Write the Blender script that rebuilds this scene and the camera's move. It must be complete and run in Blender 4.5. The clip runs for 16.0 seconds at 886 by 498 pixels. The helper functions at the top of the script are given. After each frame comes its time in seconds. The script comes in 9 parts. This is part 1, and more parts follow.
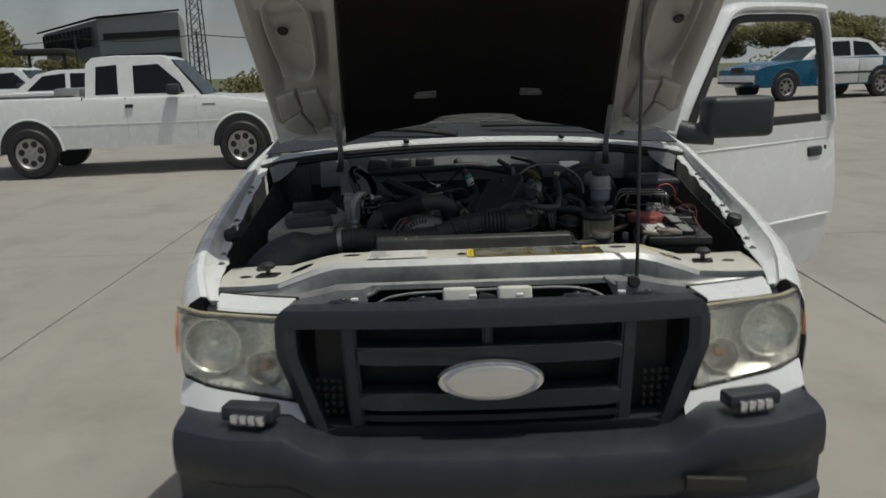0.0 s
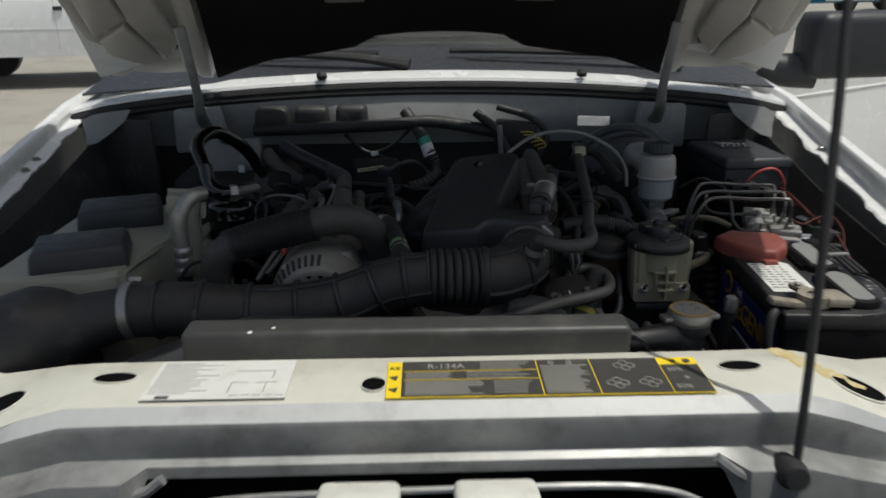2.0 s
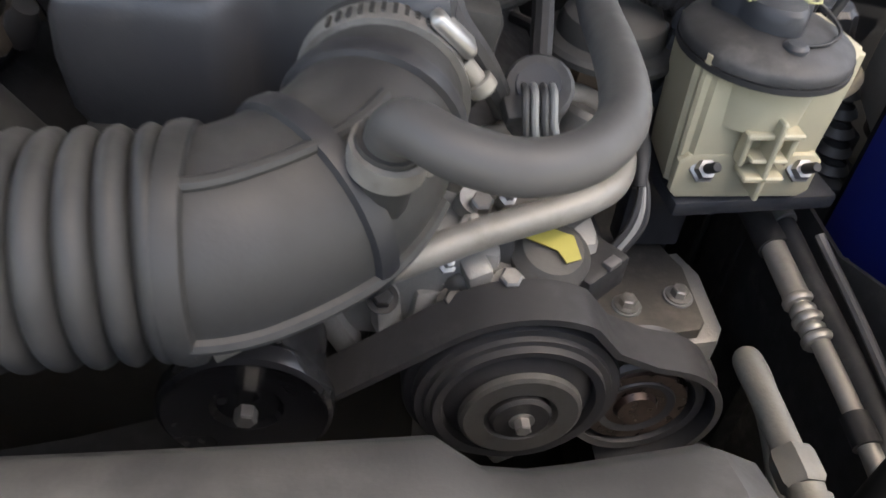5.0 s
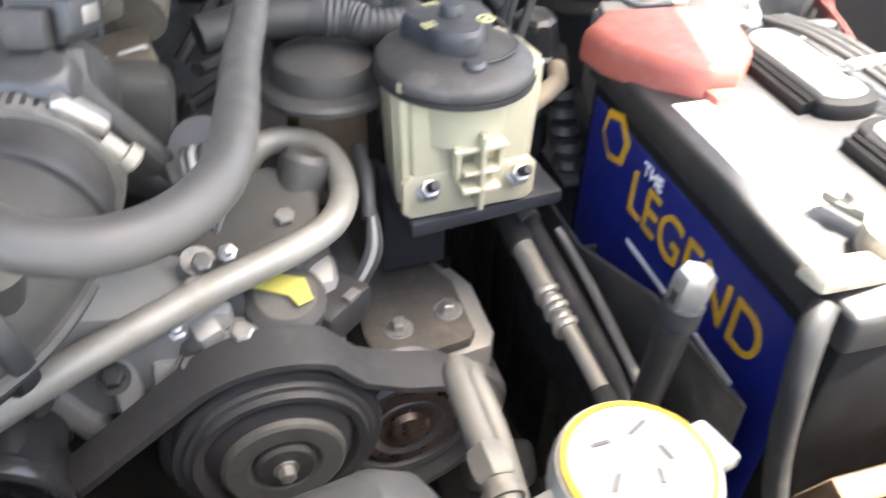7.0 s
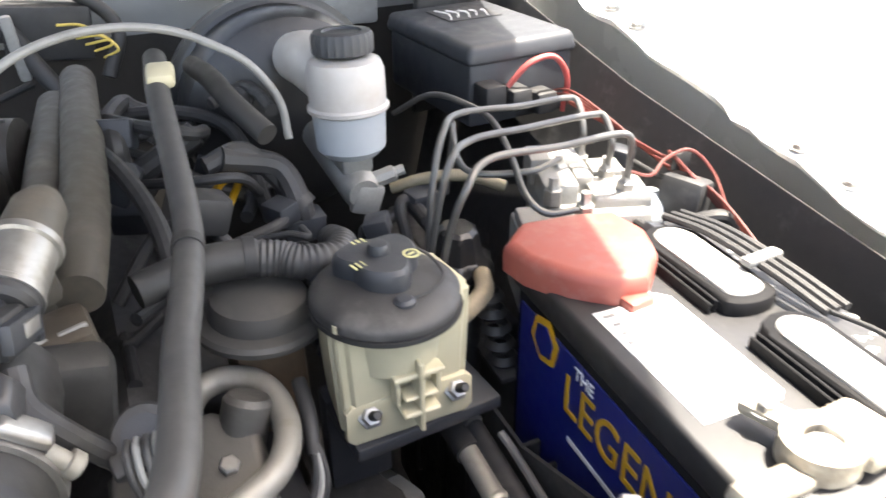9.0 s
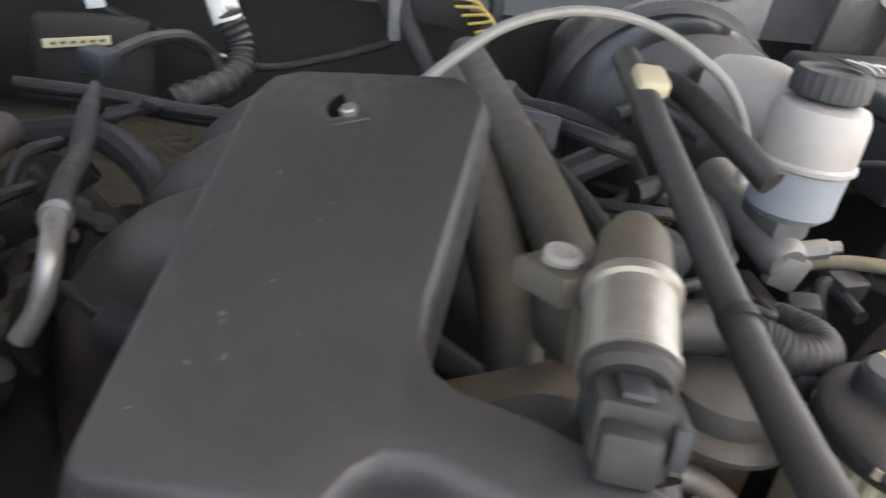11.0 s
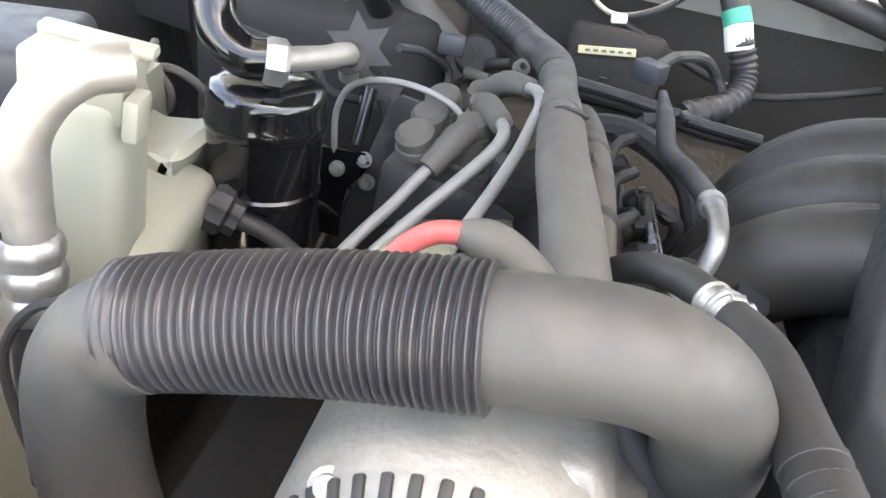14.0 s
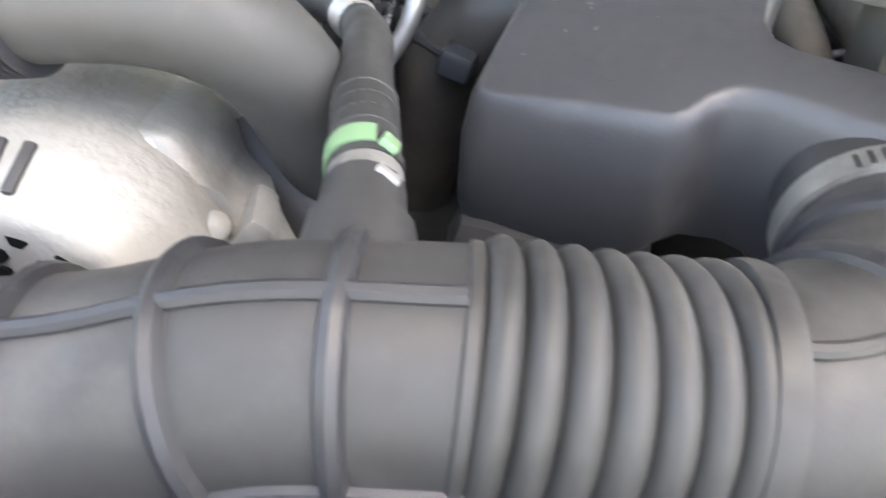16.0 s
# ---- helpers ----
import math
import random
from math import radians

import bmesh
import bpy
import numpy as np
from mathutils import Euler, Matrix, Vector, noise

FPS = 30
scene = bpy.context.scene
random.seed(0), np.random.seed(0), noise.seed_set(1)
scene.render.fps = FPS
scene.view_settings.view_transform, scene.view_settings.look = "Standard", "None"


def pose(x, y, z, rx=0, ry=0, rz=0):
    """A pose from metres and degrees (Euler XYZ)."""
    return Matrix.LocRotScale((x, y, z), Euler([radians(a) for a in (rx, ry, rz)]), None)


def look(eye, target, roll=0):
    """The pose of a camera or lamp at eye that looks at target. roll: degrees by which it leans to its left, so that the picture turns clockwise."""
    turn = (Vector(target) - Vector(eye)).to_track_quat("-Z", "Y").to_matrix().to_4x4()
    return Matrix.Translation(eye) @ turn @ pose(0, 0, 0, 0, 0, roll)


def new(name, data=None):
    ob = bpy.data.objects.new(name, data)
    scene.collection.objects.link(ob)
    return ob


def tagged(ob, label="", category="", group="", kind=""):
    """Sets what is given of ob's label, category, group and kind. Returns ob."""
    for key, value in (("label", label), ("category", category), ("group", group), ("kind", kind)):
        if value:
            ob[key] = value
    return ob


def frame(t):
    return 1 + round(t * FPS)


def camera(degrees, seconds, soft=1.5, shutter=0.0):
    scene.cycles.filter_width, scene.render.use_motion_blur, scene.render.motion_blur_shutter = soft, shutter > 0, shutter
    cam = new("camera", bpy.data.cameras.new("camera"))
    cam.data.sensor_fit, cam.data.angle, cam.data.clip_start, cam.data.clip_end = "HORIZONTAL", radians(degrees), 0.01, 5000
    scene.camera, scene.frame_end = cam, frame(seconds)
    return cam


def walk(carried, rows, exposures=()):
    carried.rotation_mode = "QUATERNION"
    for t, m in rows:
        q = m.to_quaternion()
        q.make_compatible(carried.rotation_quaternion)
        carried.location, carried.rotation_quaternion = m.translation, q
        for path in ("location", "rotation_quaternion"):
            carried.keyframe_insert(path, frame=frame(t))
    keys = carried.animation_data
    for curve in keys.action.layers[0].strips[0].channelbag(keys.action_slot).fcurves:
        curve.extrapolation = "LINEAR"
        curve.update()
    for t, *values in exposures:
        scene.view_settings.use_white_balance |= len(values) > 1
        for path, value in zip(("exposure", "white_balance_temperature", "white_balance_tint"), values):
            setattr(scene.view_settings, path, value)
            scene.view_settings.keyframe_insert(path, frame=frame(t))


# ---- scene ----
cam = camera(60.3, 16.0, shutter=0.5)
PATH = [
    (0, (-0.112, -1.976, 1.496), (-0.118, -0.028, 1.041), -1.8),
    (0.5, (-0.067, -1.682, 1.484), (-0.069, 0.265, 1.028), 1.6),
    (1, (-0.107, -1.362, 1.467), (0.035, 0.562, 0.941), -0.8),
    (1.5, (-0.074, -1.085, 1.455), (0.047, 0.837, 0.915), -2.3),
    (2, (-0.008, -0.797, 1.445), (0.027, 1.087, 0.777), -0.5),
    (2.5, (-0.024, -0.576, 1.418), (0.078, 1.285, 0.692), -0.1),
    (3, (-0.038, -0.382, 1.379), (0.252, 1.398, 0.516), 0.5),
    (3.2, (-0.023, -0.321, 1.372), (0.298, 1.426, 0.454), 0.4),
    (5.3, (0.135, -0.013, 1.226), (0.355, 1.417, -0.155), 5.6),
    (5.5, (0.141, -0.009, 1.221), (0.375, 1.41, -0.168), 5.5),
    (6, (0.164, -0.003, 1.217), (0.46, 1.396, -0.181), 5.6),
    (6.5, (0.185, -0.015, 1.232), (0.582, 1.411, -0.113), 4.1),
    (7, (0.208, -0.045, 1.255), (0.738, 1.395, -0.027), 1.9),
    (7.5, (0.225, -0.079, 1.291), (0.909, 1.415, 0.15), 0.4),
    (8, (0.241, -0.093, 1.309), (0.984, 1.428, 0.243), -1.4),
    (8.2, (0.243, -0.091, 1.32), (0.996, 1.461, 0.308), -2.3),
    (10.3, (0.117, 0.114, 1.287), (0.721, 1.754, 0.315), 6.5),
    (10.5, (0.1, 0.126, 1.281), (0.637, 1.787, 0.306), 6.8),
    (11, (0.05, 0.135, 1.277), (0.47, 1.814, 0.276), 8.8),
    (11.5, (-0.01, 0.134, 1.278), (0.27, 1.822, 0.241), 8.9),
    (12, (-0.067, 0.128, 1.278), (0.077, 1.833, 0.242), 9.7),
    (12.5, (-0.113, 0.106, 1.279), (-0.093, 1.813, 0.237), 9.7),
    (13, (-0.139, 0.086, 1.273), (-0.199, 1.787, 0.224), 10.6),
    (13.5, (-0.164, 0.072, 1.269), (-0.309, 1.765, 0.215), 11.5),
    (14, (-0.171, 0.062, 1.265), (-0.373, 1.751, 0.213), 10.7),
    (14.5, (-0.143, 0.049, 1.263), (-0.319, 1.727, 0.189), 10.3),
    (15, (-0.093, 0.041, 1.237), (-0.195, 1.691, 0.112), 9.7),
    (15.5, (-0.059, 0.03, 1.222), (-0.096, 1.645, 0.042), 9.1),
    (16, (-0.02, 0.017, 1.217), (-0.029, 1.616, 0.016), 8.3),
]
walk(cam, [(t, look(eye, target, roll)) for t, eye, target, roll in PATH],
     exposures=[(0.0, -1.27, 6500, 4), (1.2, -1.13, 6500, 4), (2.0, -0.88, 6500, 5), (3.2, -0.85, 6700, 6), (5.3, 2.72, 7150, 10), (6.2, 3.0, 7100, 10), (7.0, 3.42, 7000, 9), (8.2, 3.14, 6900, 9), (10.3, 2.26, 7650, 10), (11.0, 2.58, 7650, 10), (12.1, 3.30, 7750, 9), (12.8, 3.46, 7500, 9), (14.0, 3.68, 7350, 9), (16.0, 3.60, 7000, 9)])

# ---- world and sun ----
SUN = Vector((0.30, -0.06, 1.0)).normalized()
world = bpy.data.worlds.new("world")
scene.world = world
world.use_nodes = True
sky = world.node_tree.nodes.new("ShaderNodeTexSky")
sky.sky_type, sky.sun_disc = "NISHITA", False
sky.sun_elevation = math.asin(SUN.z)
sky.sun_rotation = math.atan2(SUN.x, SUN.y)
bg = world.node_tree.nodes["Background"]
bg.inputs["Strength"].default_value = 0.06
sky.dust_density, sky.air_density, sky.ozone_density = 5.0, 1.0, 0.3
nt = world.node_tree
clouds, spread, tint, coord = nt.nodes.new("ShaderNodeTexNoise"), nt.nodes.new("ShaderNodeMapRange"), nt.nodes.new("ShaderNodeVectorMath"), nt.nodes.new("ShaderNodeTexCoord")
clouds.inputs["Scale"].default_value, clouds.inputs["Detail"].default_value, clouds.inputs["Roughness"].default_value = 5.0, 7.0, 0.6
spread.inputs["From Min"].default_value, spread.inputs["From Max"].default_value = 0.40, 0.62
spread.inputs["To Min"].default_value, spread.inputs["To Max"].default_value = 1.5, 3.2
tint.operation = "SCALE"
nt.links.new(coord.outputs["Generated"], clouds.inputs["Vector"])
nt.links.new(clouds.outputs["Fac"], spread.inputs["Value"])
nt.links.new(sky.outputs["Color"], tint.inputs[0])
nt.links.new(spread.outputs[0], tint.inputs["Scale"])
# white haze that thickens towards the horizon
split, lift, thick, haze, add = nt.nodes.new("ShaderNodeSeparateXYZ"), nt.nodes.new("ShaderNodeMath"), nt.nodes.new("ShaderNodeMath"), nt.nodes.new("ShaderNodeVectorMath"), nt.nodes.new("ShaderNodeVectorMath")
lift.operation, thick.operation, haze.operation, add.operation = "SUBTRACT", "POWER", "SCALE", "ADD"
lift.inputs[0].default_value, lift.use_clamp, thick.inputs[1].default_value = 1.0, True, 7.0
haze.inputs[0].default_value = (11.5, 12.0, 12.6)
nt.links.new(coord.outputs["Generated"], split.inputs[0])
nt.links.new(split.outputs["Z"], lift.inputs[1])
nt.links.new(lift.outputs[0], thick.inputs[0])
nt.links.new(thick.outputs[0], haze.inputs["Scale"])
nt.links.new(tint.outputs[0], add.inputs[0])
nt.links.new(haze.outputs[0], add.inputs[1])
nt.links.new(add.outputs[0], bg.inputs["Color"])
sun = new("sun", bpy.data.lights.new("sun", "SUN"))
sun.data.energy, sun.data.angle, sun.data.color = 5.0, radians(0.55), (1.0, 0.96, 0.9)
sun.matrix_world = look(SUN * 30, (0, 0, 0))


# ---- materials ----
def mat(name, colour, rough=0.5, metal=0.0, vary=0.12, scale=30.0, bump=0.0, bump_scale=200.0, dirt=None, dirt_amount=0.0, coat=0.0, spec=0.5):
    """Principled surface whose colour drifts at two scales, with optional dust of another colour and a fine relief."""
    m = bpy.data.materials.new(name)
    m.use_nodes = True
    t = m.node_tree
    p = t.nodes["Principled BSDF"]
    p.inputs["Roughness"].default_value, p.inputs["Metallic"].default_value = rough, metal
    p.inputs["Coat Weight"].default_value = coat
    p.inputs["Specular IOR Level"].default_value = spec
    g = t.nodes.new("ShaderNodeNewGeometry")
    big, small = t.nodes.new("ShaderNodeTexNoise"), t.nodes.new("ShaderNodeTexNoise")
    for n, s, d in ((big, scale * 0.25, 3.0), (small, scale * 3.0, 5.0)):
        n.inputs["Scale"].default_value, n.inputs["Detail"].default_value = s, d
        t.links.new(g.outputs["Position"], n.inputs["Vector"])
    add = t.nodes.new("ShaderNodeMath")
    add.operation = "ADD"
    t.links.new(big.outputs["Fac"], add.inputs[0])
    t.links.new(small.outputs["Fac"], add.inputs[1])
    span = t.nodes.new("ShaderNodeMapRange")
    span.inputs["From Min"].default_value, span.inputs["From Max"].default_value = 0.6, 1.4
    span.inputs["To Min"].default_value, span.inputs["To Max"].default_value = 1 - vary, 1 + vary
    t.links.new(add.outputs[0], span.inputs["Value"])
    mul = t.nodes.new("ShaderNodeVectorMath")
    mul.operation = "SCALE"
    mul.inputs[0].default_value = colour
    t.links.new(span.outputs[0], mul.inputs["Scale"])
    out = mul.outputs[0]
    if dirt:
        d = t.nodes.new("ShaderNodeTexNoise")
        d.inputs["Scale"].default_value, d.inputs["Detail"].default_value, d.inputs["Roughness"].default_value = scale * 0.8, 8.0, 0.65
        t.links.new(g.outputs["Position"], d.inputs["Vector"])
        r = t.nodes.new("ShaderNodeMapRange")
        r.inputs["From Min"].default_value, r.inputs["From Max"].default_value = 0.62 - 0.3 * dirt_amount, 0.85 - 0.3 * dirt_amount
        r.inputs["To Max"].default_value = min(1.0, 0.35 + dirt_amount * 0.6)
        t.links.new(d.outputs["Fac"], r.inputs["Value"])
        mix = t.nodes.new("ShaderNodeMix")
        mix.data_type = "RGBA"
        mix.inputs[7].default_value = (*dirt, 1)
        t.links.new(r.outputs[0], mix.inputs[0])
        t.links.new(out, mix.inputs[6])
        out = mix.outputs[2]
    t.links.new(out, p.inputs["Base Color"])
    rv = t.nodes.new("ShaderNodeMapRange")
    rv.inputs["From Min"].default_value, rv.inputs["From Max"].default_value = 0.3, 0.7
    rv.inputs["To Min"].default_value, rv.inputs["To Max"].default_value = max(0.02, rough * 0.82), min(1.0, rough * 1.2)
    t.links.new(small.outputs["Fac"], rv.inputs["Value"])
    t.links.new(rv.outputs[0], p.inputs["Roughness"])
    if bump:
        b = t.nodes.new("ShaderNodeBump")
        n = t.nodes.new("ShaderNodeTexNoise")
        n.inputs["Scale"].default_value, n.inputs["Detail"].default_value = bump_scale, 4.0
        t.links.new(g.outputs["Position"], n.inputs["Vector"])
        b.inputs["Strength"].default_value, b.inputs["Distance"].default_value = bump, 0.002
        t.links.new(n.outputs["Fac"], b.inputs["Height"])
        t.links.new(b.outputs[0], p.inputs["Normal"])
    return m


def glass(name, colour, rough=0.03, ior=1.45):
    m = bpy.data.materials.new(name)
    m.use_nodes = True
    p = m.node_tree.nodes["Principled BSDF"]
    p.inputs["Base Color"].default_value = (*colour, 1)
    p.inputs["Roughness"].default_value, p.inputs["IOR"].default_value = rough, ior
    p.inputs["Transmission Weight"].default_value = 1.0
    return m


# engine-bay colours are scaled to about 0.7, standing for weaker light under the hood
DUST = (0.185, 0.180, 0.170)
WHITE = mat("white_car_paint", (0.80, 0.81, 0.81), 0.26, vary=0.025, scale=2.5, coat=0.5)
# hood white darkened so the underside carries its shade in the colour
INNER_WHITE = mat("shade_dimmed_inner_white", (0.4600, 0.4462, 0.4232), 0.45, vary=0.06, scale=10, dirt=(0.2208, 0.2024, 0.1748), dirt_amount=0.25)
PRIMER = mat("grey_white_panel_paint", (0.61, 0.605, 0.54), 0.42, vary=0.07, scale=18, dirt=(0.32, 0.30, 0.25), dirt_amount=0.22, bump=0.05, bump_scale=60)
BLACK_PLASTIC = mat("black_textured_plastic", (0.028, 0.031, 0.037), 0.5, vary=0.15, scale=20, bump=0.12, bump_scale=900)
BUMPER = mat("charcoal_bumper_plastic", (0.022, 0.025, 0.033), 0.45, vary=0.12, scale=12, bump=0.1, bump_scale=900, dirt=(0.1, 0.1, 0.1), dirt_amount=0.1)
DUSTY_PLASTIC = mat("dusty_black_plastic", (0.029, 0.029, 0.030), 0.55, vary=0.12, scale=25, dirt=DUST, dirt_amount=0.2, bump=0.08, bump_scale=500)
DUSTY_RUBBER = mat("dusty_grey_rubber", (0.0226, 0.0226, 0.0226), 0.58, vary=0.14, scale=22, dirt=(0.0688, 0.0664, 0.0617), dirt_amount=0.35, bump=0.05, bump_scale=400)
SLEEVE = mat("ribbed_sleeve_plastic", (0.027, 0.027, 0.031), 0.42, vary=0.1, scale=25, dirt=(0.105, 0.098, 0.087), dirt_amount=0.2)
RUBBER = mat("black_rubber", (0.022, 0.022, 0.023), 0.6, vary=0.15, scale=30, dirt=(0.12, 0.11, 0.1), dirt_amount=0.15)
GLOSS_BLACK = mat("gloss_black_enamel", (0.016, 0.016, 0.017), 0.24, vary=0.2, scale=20, coat=0.15, spec=0.4, dirt=(0.12, 0.11, 0.1), dirt_amount=0.1)
DARK_METAL = mat("dull_dark_metal", (0.052, 0.051, 0.049), 0.5, 0.6, vary=0.25, scale=40, dirt=(0.084, 0.063, 0.042), dirt_amount=0.3)
CAST_ALU = mat("cast_aluminium", (0.287, 0.283, 0.269), 0.55, 0.5, vary=0.12, scale=40, dirt=(0.175, 0.161, 0.140), dirt_amount=0.25, bump=0.25, bump_scale=350)
PALE_RUBBER = mat("pale_dusted_rubber", (0.0444, 0.0435, 0.0418), 0.6, vary=0.12, scale=18, dirt=(0.1035, 0.0974, 0.0853), dirt_amount=0.35, bump=0.05, bump_scale=400)
ALU_TUBE = mat("brushed_aluminium_tube", (0.378, 0.364, 0.336), 0.46, 0.7, vary=0.12, scale=40, dirt=(0.154, 0.133, 0.105), dirt_amount=0.3)
STEEL = mat("zinc_steel", (0.350, 0.343, 0.329), 0.4, 0.8, vary=0.2, scale=80, dirt=(0.140, 0.126, 0.098), dirt_amount=0.15)
# near-black discs of this carry the darkness of holes left uncut
UNLIT = mat("unlit_opening", (0.004, 0.004, 0.004), 0.95, vary=0.1, scale=20, spec=0.05)
DULL_STEEL = mat("dull_tube_steel", (0.294, 0.287, 0.273), 0.42, 0.7, vary=0.2, scale=60, dirt=(0.126, 0.115, 0.098), dirt_amount=0.35)
CHROME = mat("satin_chrome", (0.75, 0.75, 0.76), 0.22, 0.9, vary=0.04, scale=20)
INSULATOR = mat("black_felt_insulator", (0.016, 0.015, 0.015), 0.95, vary=0.25, scale=25, bump=0.6, bump_scale=150, spec=0.1)
CONCRETE = mat("pale_concrete", (0.315, 0.300, 0.268), 0.85, vary=0.09, scale=1.6, dirt=(0.21, 0.198, 0.172), dirt_amount=0.45, bump=0.2, bump_scale=120)
DUSTY_CLOTH = mat("dust_caked_rubber", (0.087, 0.083, 0.074), 0.75, vary=0.12, scale=18, dirt=(0.140, 0.130, 0.112), dirt_amount=0.3, bump=0.08, bump_scale=400)
FIREWALL_FELT = mat("black_firewall_pad", (0.027, 0.026, 0.025), 0.75, vary=0.25, scale=20, dirt=(0.035, 0.032, 0.028), dirt_amount=0.25, bump=0.25, bump_scale=180, spec=0.3)
RUNNER = mat("brown_dusted_plastic", (0.0306, 0.0279, 0.0243), 0.55, vary=0.2, scale=16, dirt=(0.0855, 0.0747, 0.0603), dirt_amount=0.4, bump=0.06, bump_scale=500)
BROWN_METAL = mat("brown_stained_metal", (0.073, 0.062, 0.049), 0.55, 0.3, vary=0.25, scale=45, dirt=(0.042, 0.032, 0.025), dirt_amount=0.4, bump=0.15, bump_scale=400)
CLIP_PALE = mat("pale_grey_moulding", (0.210, 0.210, 0.203), 0.55, vary=0.08, scale=20, dirt=(0.140, 0.126, 0.105), dirt_amount=0.3)
CLIP_GREY = mat("grey_push_clip", (0.112, 0.108, 0.105), 0.5, vary=0.1, scale=60)
CHALK_ALU = mat("chalky_oxidised_aluminium", (0.235, 0.230, 0.214), 0.55, 0.3, vary=0.16, scale=22, dirt=(0.12, 0.112, 0.10), dirt_amount=0.4, bump=0.55, bump_scale=190)
REFLECTOR = mat("aged_lamp_reflector", (0.74, 0.74, 0.69), 0.28, 0.55, vary=0.05, scale=12)
# white firewall paint with the deep shade under the cowl put into its colour
FIREWALL_PAINT = mat("shade_dimmed_firewall_paint", (0.2940, 0.2993, 0.2993), 0.5, vary=0.08, scale=14, dirt=(0.0945, 0.0863, 0.0735), dirt_amount=0.3)
PAPER = mat("weathered_label_paper", (0.68, 0.68, 0.66), 0.55, vary=0.06, scale=30, dirt=(0.42, 0.40, 0.35), dirt_amount=0.3)
LABEL_YELLOW = mat("bright_label_yellow", (0.90, 0.66, 0.03), 0.4, vary=0.05, scale=40)
SILVER_PAINT = mat("silver_white_edge_paint", (0.508, 0.517, 0.517), 0.42, 0.1, vary=0.08, scale=25, dirt=(0.2788, 0.2788, 0.2706), dirt_amount=0.3)
GREY_PRIMER = mat("bare_grey_primer", (0.2805, 0.2848, 0.2848), 0.42, 0.35, vary=0.18, scale=22, dirt=(0.1020, 0.0978, 0.0892), dirt_amount=0.4)
WORN_RUBBER = mat("worn_rubber_ridge", (0.0174, 0.0180, 0.0211), 0.5, vary=0.15, scale=40, dirt=DUST, dirt_amount=0.12)
SCUFF = mat("pale_scuff", (0.112, 0.108, 0.101), 0.6, vary=0.2, scale=80)
LID = mat("worn_black_lid", (0.038, 0.038, 0.040), 0.42, vary=0.1, scale=40, dirt=(0.077, 0.073, 0.066), dirt_amount=0.12, bump=0.1, bump_scale=700)
BRAKE_LINE = mat("coated_brake_line", (0.0980, 0.0980, 0.0980), 0.35, 0.5, vary=0.15, scale=40, dirt=(0.0392, 0.0364, 0.0343), dirt_amount=0.25)
SHROUD = mat("dusted_shroud_plastic", (0.043, 0.043, 0.043), 0.5, vary=0.15, scale=14, dirt=(0.13, 0.127, 0.12), dirt_amount=0.4, bump=0.06, bump_scale=500)
PULLEY = mat("worn_black_pulley", (0.050, 0.050, 0.053), 0.42, 0.2, vary=0.15, scale=40, dirt=(0.11, 0.105, 0.10), dirt_amount=0.25)
AGED_TUBE = mat("aged_tan_aluminium", (0.155, 0.148, 0.128), 0.55, 0.35, vary=0.15, scale=40, dirt=(0.09, 0.08, 0.062), dirt_amount=0.35, bump=0.1, bump_scale=400)
GREY_CAST = mat("oily_grey_casting", (0.0828, 0.0806, 0.0756), 0.5, 0.35, vary=0.2, scale=30, dirt=(0.0454, 0.0403, 0.0324), dirt_amount=0.3, bump=0.2, bump_scale=300)
OLD_ALU = mat("weathered_aluminium", (0.252, 0.241, 0.216), 0.55, 0.4, vary=0.12, scale=40, dirt=(0.154, 0.133, 0.098), dirt_amount=0.35, bump=0.08, bump_scale=400)
BELT = mat("black_belt_rubber", (0.0338, 0.0338, 0.0351), 0.5, vary=0.1, scale=40, dirt=(0.0945, 0.0945, 0.0945), dirt_amount=0.2)
CLUTCH = mat("scuffed_clutch_face", (0.091, 0.090, 0.085), 0.45, 0.3, vary=0.2, scale=60, dirt=(0.035, 0.032, 0.028), dirt_amount=0.35)
RUST_GLOSS = mat("brown_worn_pulley", (0.070, 0.048, 0.041), 0.3, 0.6, vary=0.35, scale=50, dirt=(0.025, 0.020, 0.017), dirt_amount=0.5)
HOSE_GREY = mat("soft_grey_hose_rubber", (0.042, 0.042, 0.043), 0.55, vary=0.08, scale=22, dirt=(0.084, 0.081, 0.076), dirt_amount=0.25, bump=0.03, bump_scale=400)
BATTERY_GREY = mat("dusty_battery_lid", (0.018, 0.018, 0.020), 0.5, vary=0.2, scale=30, dirt=(0.042, 0.041, 0.036), dirt_amount=0.35)
BATTERY_BLACK = mat("black_battery_case", (0.009, 0.009, 0.010), 0.7, vary=0.2, scale=30, dirt=(0.03, 0.03, 0.028), dirt_amount=0.15, spec=0.15)
BLUE_LABEL = mat("royal_blue_label", (0.008, 0.015, 0.140), 0.35, vary=0.06, scale=30)
YELLOW_INK = mat("yellow_ink", (0.525, 0.294, 0.014), 0.4, vary=0.05, scale=40)
WHITE_INK = mat("white_ink", (0.75, 0.75, 0.73), 0.45, vary=0.06, scale=40, dirt=(0.45, 0.43, 0.4), dirt_amount=0.2)
DARK_INK = mat("dark_grey_ink", (0.06, 0.06, 0.06), 0.45, vary=0.1, scale=40)
RED_PLASTIC = mat("faded_red_plastic", (0.238, 0.059, 0.045), 0.5, vary=0.12, scale=30, dirt=(0.294, 0.182, 0.154), dirt_amount=0.4)
CREAM_PLASTIC = mat("cream_nylon", (0.434, 0.399, 0.280), 0.42, vary=0.07, scale=25, dirt=(0.245, 0.203, 0.126), dirt_amount=0.22)
